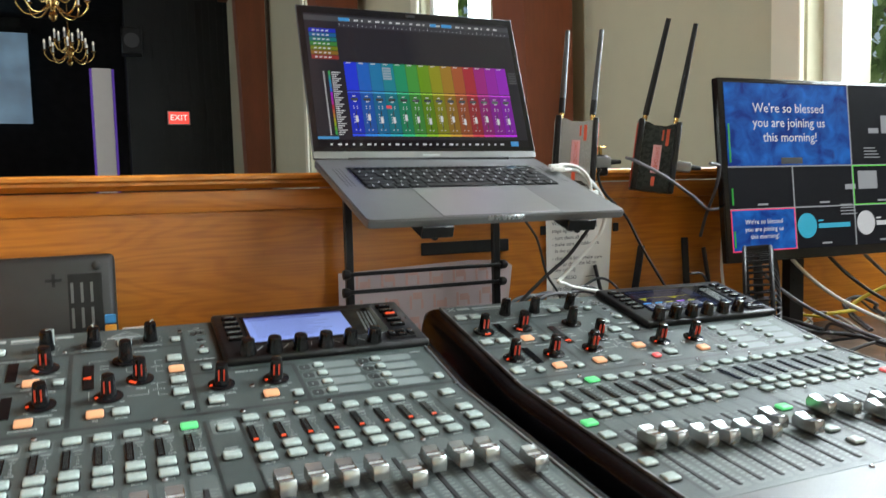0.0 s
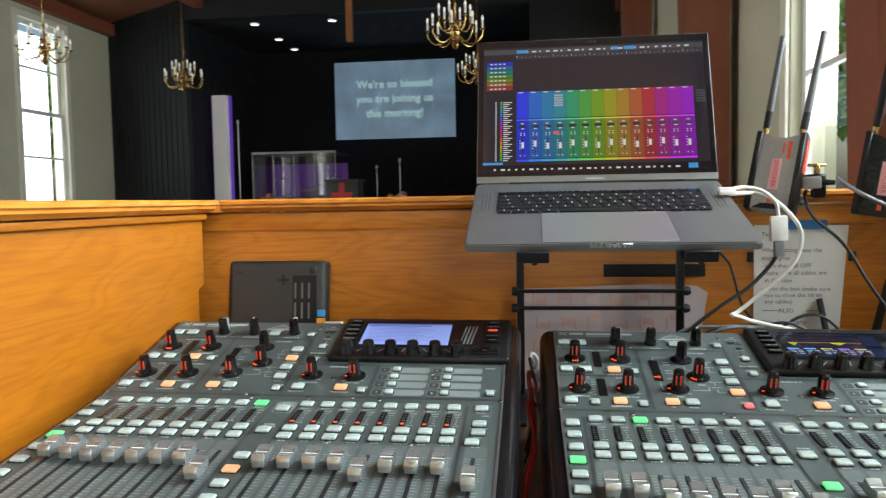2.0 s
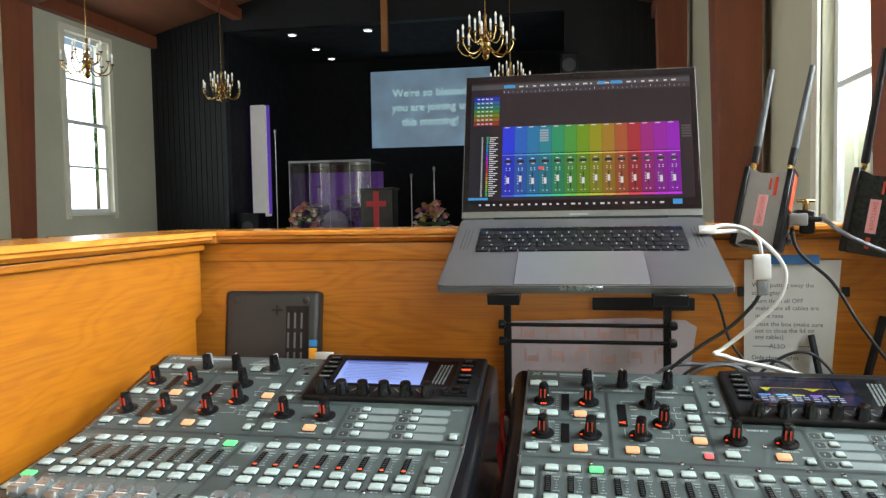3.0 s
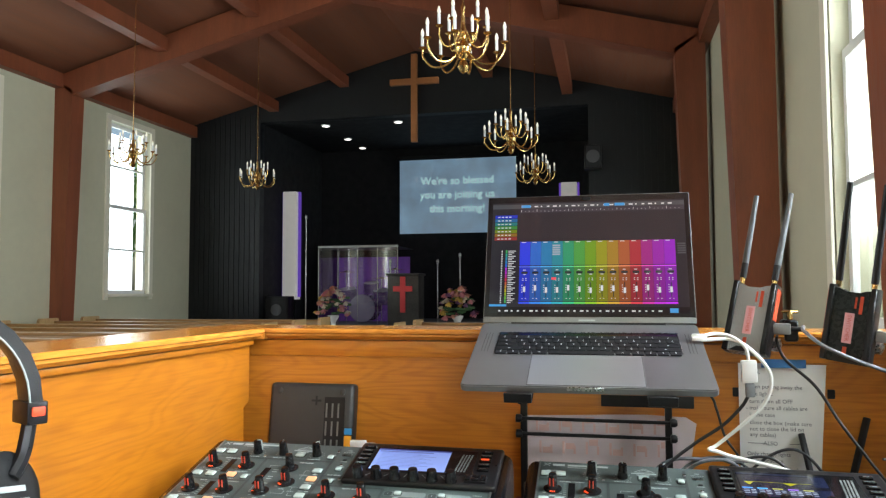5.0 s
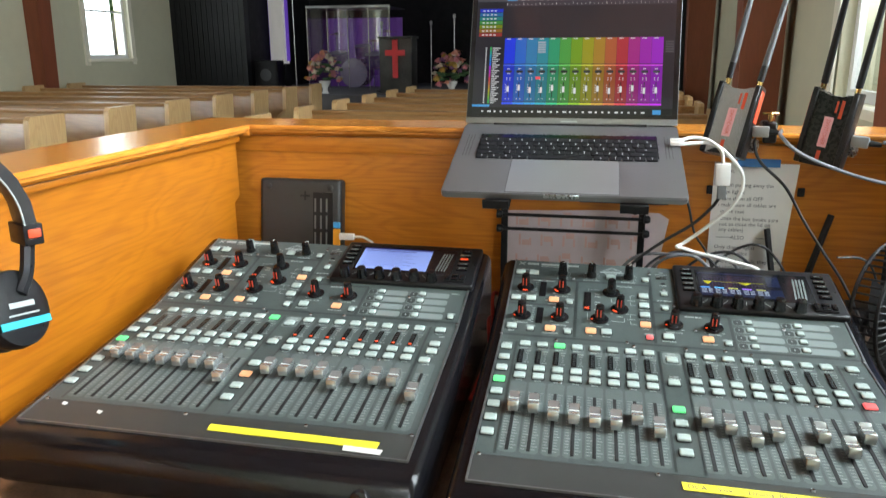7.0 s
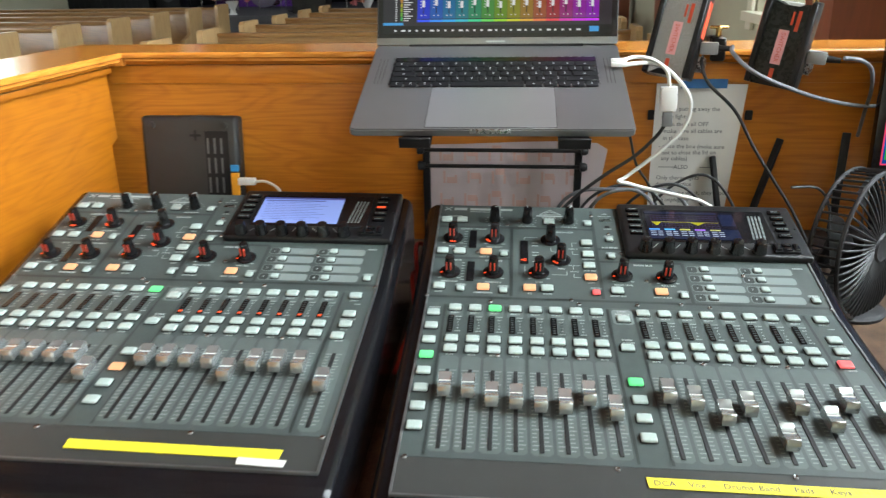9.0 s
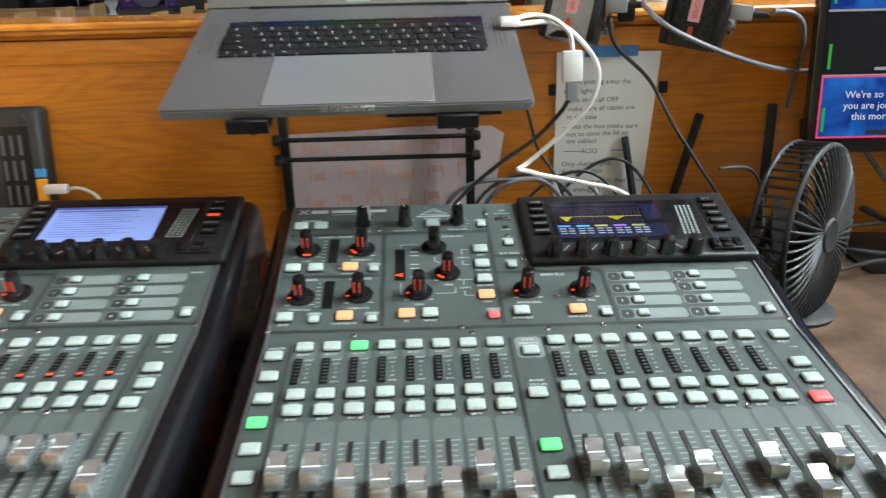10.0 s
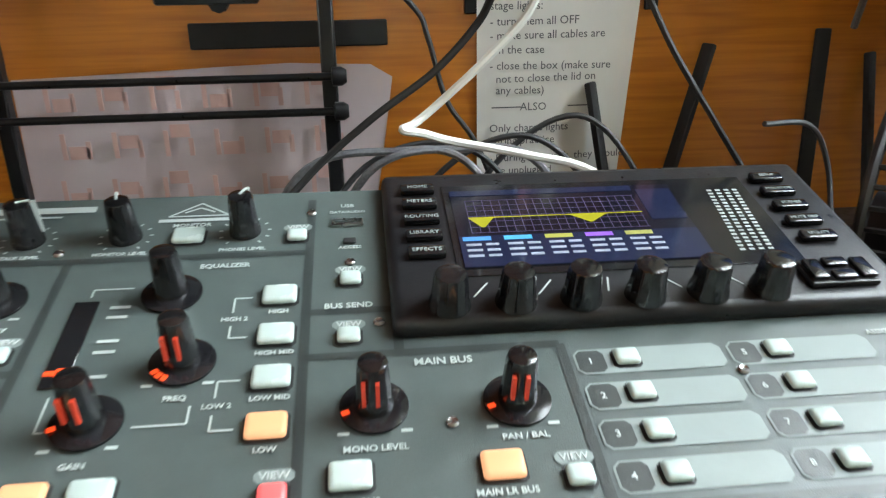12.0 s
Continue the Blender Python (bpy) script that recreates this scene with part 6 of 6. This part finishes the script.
def chandelier():
    """A brass chandelier with two tiers of scrolled arms and candle bulbs."""
    ob = thing("chandelier", Matrix.Identity(4), "polished brass chandelier with candle bulbs on a chain", "chandelier", "chandeliers")
    part("stem", lathe(bmesh.new(), [(0.006, -0.20), (0.022, -0.185), (0.035, -0.155), (0.024, -0.125), (0.012, -0.11), (0.045, -0.07), (0.052, -0.04), (0.03, -0.01), (0.014, 0.02), (0.03, 0.06), (0.018, 0.09), (0.010, 0.18), (0.016, 0.22), (0.006, 0.25)], 16), BRASS, ob)
    for n, r, z, ph in ((8, 0.26, -0.05, 0.0), (6, 0.15, 0.07, 0.3)):
        for i in range(n):
            a = i * math.tau / n + ph
            m = Matrix.Rotation(a, 4, "Z")
            arm = part("arm", tube(bmesh.new(), [(0.02, 0, z), (r * 0.4, 0, z - 0.085), (r * 0.75, 0, z - 0.095), (r * 0.98, 0, z - 0.03), (r, 0, z + 0.02)], 0.007, 7, 5), BRASS, ob, at=m)
            part("candle_cup", lathe(bmesh.new(), [(0.008, z + 0.018), (0.026, z + 0.028), (0.024, z + 0.034), (0.012, z + 0.036)], 12, Matrix.Translation((r, 0, 0))), BRASS, arm)
            part("candle", cone(bmesh.new(), (r, 0, z + 0.034), 0.010, 0.010, 0.07, 10), WHITEPLASTIC, arm)
            part("bulb", lathe(bmesh.new(), [(0.006, z + 0.104), (0.012, z + 0.118), (0.010, z + 0.135), (0.003, z + 0.155)], 10, Matrix.Translation((r, 0, 0))), CANDLE, arm)
    part("chain", cone(bmesh.new(), (0, 0, 0.25), 0.005, 0.005, 2.15, 6), BRASS, ob)
    return ob


ch = chandelier()
spots = ((-4.9, 7.5, 2.815), (-4.55, 10.0, 2.873), (-0.37, 7.0, 2.69), (-0.32, 4.25, 2.70), (-0.41, 10.0, 2.803))
ch.matrix_world = Matrix.Translation(spots[0])
for p in spots[1:]:
    copy_thing(ch, Matrix.Translation(p))

cross = thing("wooden_cross", Matrix.Translation((-2.845, YF - 0.04, 3.853)), "plain stained wooden cross hanging over the stage", "cross")
part("upright", one((-0.055, -0.04, 0), (0.055, 0.04, 1.62), 0.004, 1), CROSSWOOD, cross)
for s in (-1, 1):
    part("crossarm", one((0.055 * s, -0.04, 1.06), (0.455 * s, 0.04, 1.17), 0.004, 1), CROSSWOOD, cross)
proj = thing("projection_screen", Matrix.Translation((-2.68, ALC - 0.12, 2.437)), "projection screen showing a pale blue welcome slide", "screen")


def slide():
    m = bpy.data.materials.new("projected_slide")
    m.use_nodes = True
    t = m.node_tree
    b = t.nodes["Principled BSDF"]
    nz, ramp, co = t.nodes.new("ShaderNodeTexNoise"), t.nodes.new("ShaderNodeValToRGB"), t.nodes.new("ShaderNodeTexCoord")
    nz.inputs["Scale"].default_value, nz.inputs["Detail"].default_value = 2.2, 4
    ramp.color_ramp.elements[0].color, ramp.color_ramp.elements[1].color = (0.06, 0.12, 0.19, 1), (0.13, 0.25, 0.36, 1)
    ramp.color_ramp.elements[0].position, ramp.color_ramp.elements[1].position = 0.35, 0.7
    t.links.new(co.outputs["Object"], nz.inputs["Vector"])
    t.links.new(nz.outputs[0], ramp.inputs[0])
    t.links.new(ramp.outputs[0], b.inputs["Emission Color"])
    b.inputs["Emission Strength"].default_value = 0.85
    b.inputs["Base Color"].default_value = (0.5, 0.5, 0.5, 1)
    b.inputs["Roughness"].default_value = 0.9
    return m


part("screen_surface", one((-1.31, -0.01, 0), (1.31, 0.0, 1.65)), slide(), proj, smooth=False)
part("casing", one((-1.36, -0.04, 1.65), (1.36, 0.06, 1.74), 0.01, 1), DARKER, proj)
for x in (-1.2, 1.2):
    part("drop_rod", cone(bmesh.new(), (x, 0.01, 1.735), 0.012, 0.012, AT - 2.437 - 1.735, 8), DARKER, proj)
bm = bmesh.new()
for i, w in enumerate(("We're so blessed", "you are joining us", "this morning!")):
    write(bm, w, 0.235, Matrix.Translation((0, -0.016, 1.16 - i * 0.31)) @ Matrix.Rotation(radians(90), 4, "X"), "CENTER", 0.02)
tagged(part("slide_lettering", bm, glow("slide_white", (0.38, 0.58, 0.58), 0.9), proj, smooth=False), "pale green-white slide lettering", kind="stuff")

PURPLE = glow("purple_strip", (0.16, 0.07, 0.55), 0.55)
COLUMN = material("white_fabric", (0.75, 0.73, 0.68), 0.8, vary=0.04, grain=8, emit=(0.9, 0.88, 0.86), power=0.2)
for x in (-5.63, -0.13):
    ob = thing("light_column", Matrix.Translation((x, 13.7, STAGE)), "tall white glowing fabric column edged in purple", "light column", "light columns")
    part("fabric", one((-0.145, -0.12, 0.45), (0.145, 0.12, 2.6), 0.02, 2), COLUMN, ob)
    part("base", one((-0.16, -0.14, 0), (0.16, 0.14, 0.45), 0.01, 1), DARKER, ob)
    for s in (-1, 1):
        part("purple_edge", one((s * 0.15, -0.03, 0.5), (s * 0.185, 0.05, 2.6)), PURPLE, ob, "purple light strip", smooth=False)
for x, y, w, h in ((-5.62, 13.15, 0.46, 0.52), (0.33, 12.62, 0.28, 0.40)):
    z = STAGE if x < -1 else 3.21
    ob = thing("loudspeaker", Matrix.Translation((x, y, z)), "black loudspeaker cabinet on the stage" if x < -1 else "black loudspeaker on the dark front wall", "loudspeaker", "loudspeakers")
    part("cabinet", one((-w / 2, -0.15, 0), (w / 2, 0.15, h), 0.012, 2), BLACKPLASTIC, ob)
    part("grille", one((-w / 2 + 0.02, -0.165, 0.02), (w / 2 - 0.02, -0.15, h - 0.02), 0.004, 1), RUBBER, ob)
    part("cone", lathe(bmesh.new(), [(0.11, 0), (0.11, 0.006), (0.09, 0.006), (0.03, 0.002)], 24, Matrix.Translation((0, -0.165, h / 2)) @ Matrix.Rotation(radians(90), 4, "X")), material("speaker_ring", (0.06, 0.06, 0.065), 0.5), ob)

# drum kit behind clear panels
shield = thing("drum_shield", Matrix.Translation((-4.05, 13.15, STAGE)), "clear acrylic drum shield with metal edges", "drum shield")
for i in range(4):
    x = -0.78 + i * 0.39
    g = part("panel", one((x + 0.008, -0.005, 0.02), (x + 0.382, 0.003, 1.42)), ACRYLIC, shield)
    g.visible_shadow = False
for i in range(5):
    part("edge", one((-0.786 + i * 0.39, -0.01, 0), (-0.774 + i * 0.39, 0.01, 1.46)), STEEL, shield, smooth=False)
part("top_edge", one((-0.79, -0.012, 1.43), (0.79, 0.012, 1.47), 0.003, 1), material("pale_edge", (0.35, 0.35, 0.34), 0.4), shield)
part("side_panel", one((-0.78, 0.0, 0.02), (-0.772, 1.1, 1.42)), ACRYLIC, shield).visible_shadow = False
part("roof_panel", one((-0.78, 0.012, 1.44), (0.78, 1.1, 1.452)), DARK, shield)
# Added emissive sheet that stands in for purple stage light behind the drums.
curtain = tagged(part("purple_glow_sheet", prism(bmesh.new(), [(-4.85 + i * 0.1, 14.3 + (0.03 if i % 2 else 0)) for i in range(16)] + [(-3.35 - i * 0.1, 14.35 + (0.03 if i % 2 else 0)) for i in range(16)], STAGE, 1.85, "z"), material("purple_stage_glow", (0.11, 0.035, 0.22), 0.7, vary=0.3, grain=6, emit=(0.16, 0.05, 0.36), power=0.12), smooth=False), "purple glowing sheet standing in for stage light behind the drums", "curtain")
kit = thing("drum_kit", Matrix.Translation((-4.0, 13.75, STAGE)), "drum kit with pale heads behind the shield", "drum kit")
# Purple stage glow is put into the head and shell colours.
DRUMHEAD = material("clear_drum_head", (0.22, 0.20, 0.25), 0.4, vary=0.1, grain=12)
SHELL = material("drum_shell", (0.10, 0.05, 0.16), 0.25, vary=0.1, grain=20)
for x, y, z, r, h in ((-0.1, 0, 0.28, 0.27, 0.4), (-0.42, -0.1, 0.55, 0.17, 0.2), (0.3, -0.1, 0.5, 0.19, 0.25), (0.05, -0.05, 0.68, 0.15, 0.18)):
    m = Matrix.Translation((x, y, z)) @ Matrix.Rotation(radians(90 if h > 0.3 else 12), 4, "X")
    d = part("drum", cone(bmesh.new(), (0, 0, -h / 2), r, r, h, 24, m), SHELL, kit)
    part("drum_head", cone(bmesh.new(), (0, 0, h / 2), r * 0.98, r * 0.98, 0.01, 24, m), DRUMHEAD, d)
for x, z in ((-0.5, 0.98), (0.5, 1.02), (0.22, 0.85)):
    c = part("cymbal_stand", cone(bmesh.new(), (x, 0.05, 0), 0.01, 0.01, z, 8), STEEL, kit)
    part("cymbal", lathe(bmesh.new(), [(0.2, z), (0.06, z + 0.02), (0.02, z + 0.04), (0.005, z + 0.04)], 24, Matrix.Translation((x, 0.05, 0))), BRASS, c)

pulpit = thing("pulpit", Matrix.Translation((-2.81, 12.05, STAGE)), "dark stone-patterned pulpit bearing a red cross", "pulpit")
MARBLE = material("dark_speckled_laminate", (0.035, 0.033, 0.030), 0.4, vary=0.8, grain=40)
part("body", one((-0.27, -0.2, 0), (0.27, 0.2, 0.87), 0.012, 2), MARBLE, pulpit)
part("top", one((-0.29, -0.23, 0.87), (0.29, 0.22, 0.905), 0.008, 2), MARBLE, pulpit)
RED = material("red_paint", (0.55, 0.03, 0.035), 0.5, vary=0.06, grain=20)
part("red_cross", boxes(((-0.045, -0.225, 0.25), (0.045, -0.2, 0.85)), ((-0.165, -0.225, 0.60), (-0.045, -0.2, 0.69)), ((0.045, -0.225, 0.60), (0.165, -0.2, 0.69))), RED, pulpit, "plain red cross", smooth=False)
PETALS = [material("petal_" + n, c, 0.7, vary=0.2, grain=40) for n, c in (("pink", (0.80, 0.34, 0.38)), ("peach", (0.85, 0.45, 0.32)), ("cream", (0.85, 0.77, 0.64)), ("mauve", (0.32, 0.14, 0.30)), ("yellow", (0.66, 0.45, 0.10)), ("leaf", (0.06, 0.14, 0.05)))]
for k, x in enumerate((-4.0, -1.86)):
    ob = thing("flower_arrangement", Matrix.Translation((x, 11.75, STAGE)), "mixed pink and cream flowers in a white vase on the stage", "flowers", "flower arrangements")
    part("vase", lathe(bmesh.new(), [(0.07, 0), (0.045, 0.03), (0.04, 0.08), (0.09, 0.17), (0.10, 0.2), (0.07, 0.205)], 18), WHITEPLASTIC, ob)
    rr = random.Random(k + 3)
    part("foliage", boxes(*[((a - 0.05, b - 0.02, c - 0.02), (a + 0.05, b + 0.02, c + 0.02)) for a, b, c in ((rr.uniform(-0.25, 0.25), rr.uniform(-0.12, 0.12), rr.uniform(0.22, 0.5)) for _ in range(26))], bevel=0.01), PETALS[5], ob)
    for i in range(46):
        a, t = rr.uniform(0, math.tau), rr.uniform(0.0, 1.0)
        r = 0.30 * math.sqrt(t)
        p = (r * math.cos(a), r * math.sin(a) * 0.55 - 0.06, 0.46 + 0.2 * math.cos(t * 1.9) - 0.14 * t + rr.uniform(-0.05, 0.05))
        s = rr.uniform(0.05, 0.095)
        bm = bmesh.new()
        for j in range(7):
            q = Matrix.Translation(p) @ Matrix.Rotation(j * 0.9, 4, "Z") @ Matrix.Rotation(radians(35 + 8 * j), 4, "Y")
            vs = [bm.verts.new(q @ Vector(w)) for w in ((0, 0, 0), (s * 0.7, s * 0.45, s * 0.2), (s * 1.15, 0, s * 0.35), (s * 0.7, -s * 0.45, s * 0.2))]
            bm.faces.new(vs)
        bmesh.ops.solidify(bm, geom=bm.faces[:], thickness=0.006)
        part("blossom", bm, PETALS[rr.choice((0, 0, 1, 1, 2, 2, 3, 4))], ob)
for x, y, h in ((-2.0, 12.7, 1.1), (-4.92, 12.75, 1.85), (-2.45, 12.9, 1.0), (-3.25, 12.6, 1.0)):
    ob = thing("microphone_stand", Matrix.Translation((x, y, STAGE)), "slim black microphone stand on the stage", "microphone stand", "microphone stands")
    part("base", lathe(bmesh.new(), [(0.13, 0), (0.13, 0.015), (0.02, 0.03)], 20), BLACKPLASTIC, ob)
    part("pole", cone(bmesh.new(), (0, 0, 0.02), 0.011, 0.009, h, 10), STEEL, ob)
    part("microphone", lathe(bmesh.new(), [(0.012, 0), (0.016, 0.1), (0.026, 0.12), (0.026, 0.16), (0.01, 0.18)], 12, Matrix.Translation((0, 0, h))), STEEL, ob)
for y, x in ((13.3, -4.76), (14.6, -4.77), (15.6, -4.78), (13.3, -3.3)):
    ob = thing("downlight", Matrix.Translation((x, y, AT)), "round white downlight in the recess ceiling", "light", "downlights")
    part("ring", lathe(bmesh.new(), [(0.085, -0.02), (0.09, 0.0), (0.08, 0.0)], 18), WHITEPLASTIC, ob)
    part("lens", cone(bmesh.new(), (0, 0, -0.024), 0.07, 0.07, 0.004, 18), DOWNLIGHT, ob)
ex = thing("exit_sign", Matrix.Translation((0.97, YF - 0.02, 2.28)), "small glowing red exit sign on the dark wall", "exit sign")
part("case", one((-0.17, -0.05, -0.11), (0.17, 0.0, 0.11), 0.01, 2), material("sign_white", (0.6, 0.35, 0.33), 0.5), ex)
part("face", one((-0.15, -0.054, -0.09), (0.15, -0.05, 0.09)), REDGLOW, ex, smooth=False)
bm = write(bmesh.new(), "EXIT", 0.13, Matrix.Translation((0, -0.057, 0)) @ Matrix.Rotation(radians(90), 4, "X"))
part("letters", bm, glow("exit_white", (1.0, 0.75, 0.7), 1.6), ex, "pale letters", smooth=False)
desk2 = thing("side_table", Matrix.Translation((-6.6, 11.0, FLOOR_Z)), "low table with a pale cloth by the side wall", "table")
part("cloth", one((-0.7, -0.25, 0.62), (0.7, 0.25, 0.70), 0.01, 1), PAPER, desk2)
for sx in (-1, 1):
    for sy in (-1, 1):
        part("leg", one((sx * 0.62 - 0.03, sy * 0.2 - 0.03, 0), (sx * 0.62 + 0.03, sy * 0.2 + 0.03, 0.62)), PEW, desk2)


# ---- trees outside the windows ----
def tree(at, height, seed):
    ob = thing("tree", at, "leafy green tree on the lawn outside", "tree", "trees outside")
    rr = random.Random(seed)
    bark = CACHE.setdefault("bark", material("bark", (0.09, 0.065, 0.045), 0.9, vary=0.4, grain=12, bump=0.5, bump_scale=30))
    leaf = CACHE.setdefault("leaf", material("leaves", (0.11, 0.20, 0.05), 0.7, vary=0.5, grain=3))
    part("trunk", tube(bmesh.new(), [(0, 0, 0), (0.05, 0.03, height * 0.3), (-0.05, 0.1, height * 0.6), (0.1, 0, height * 0.85)], height * 0.035, 9, 4, 0.03), bark, ob)
    verts, faces = [], []
    for i in range(5):
        a = rr.uniform(0, 6.28)
        tip = Vector((math.cos(a) * height * 0.28, math.sin(a) * height * 0.28, height * rr.uniform(0.55, 0.85)))
        part("limb", tube(bmesh.new(), [(0, 0, height * 0.35), tip * 0.6 + Vector((0, 0, height * 0.18)), tip], height * 0.015, 7, 4, 0.012), bark, ob)
    for i in range(2600):
        u = Vector((rr.gauss(0, 1), rr.gauss(0, 1), rr.gauss(0, 1))).normalized() * rr.uniform(0.55, 1.0) ** 0.5
        c = Vector((u.x * height * 0.36, u.y * height * 0.36, height * (0.66 + 0.34 * u.z))) + Vector((math.sin(u.z * 7) * 0.3, math.cos(u.x * 9) * 0.3, 0))
        s, q = height * rr.uniform(0.012, 0.026), Euler((rr.uniform(0, 6), rr.uniform(0, 6), rr.uniform(0, 6))).to_matrix()
        k = len(verts)
        verts += [c + q @ Vector(p) * s for p in ((-1, 0, 0), (0, 0.6, 0.2), (1, 0, 0), (0, -0.6, 0.2))]
        faces.append((k, k + 1, k + 2, k + 3))
    me = bpy.data.meshes.new("crown")
    me.from_pydata(verts, [], faces)
    tagged(link("crown", me, leaf, ob), kind="stuff")
    return ob


for i, (x, y, h) in enumerate(((9, 2.5, 6.5), (11, 7.0, 7.5), (12, 14, 8), (10, -2, 7), (-17, 16, 7), (-19, 24, 8), (-18, 9, 7), (8, 15.5, 7), (10.5, 21, 8.5), (15, 27, 9), (7.5, 26, 8))):
    tree(Matrix.Translation((x, y, -0.8)), h, i + 11)
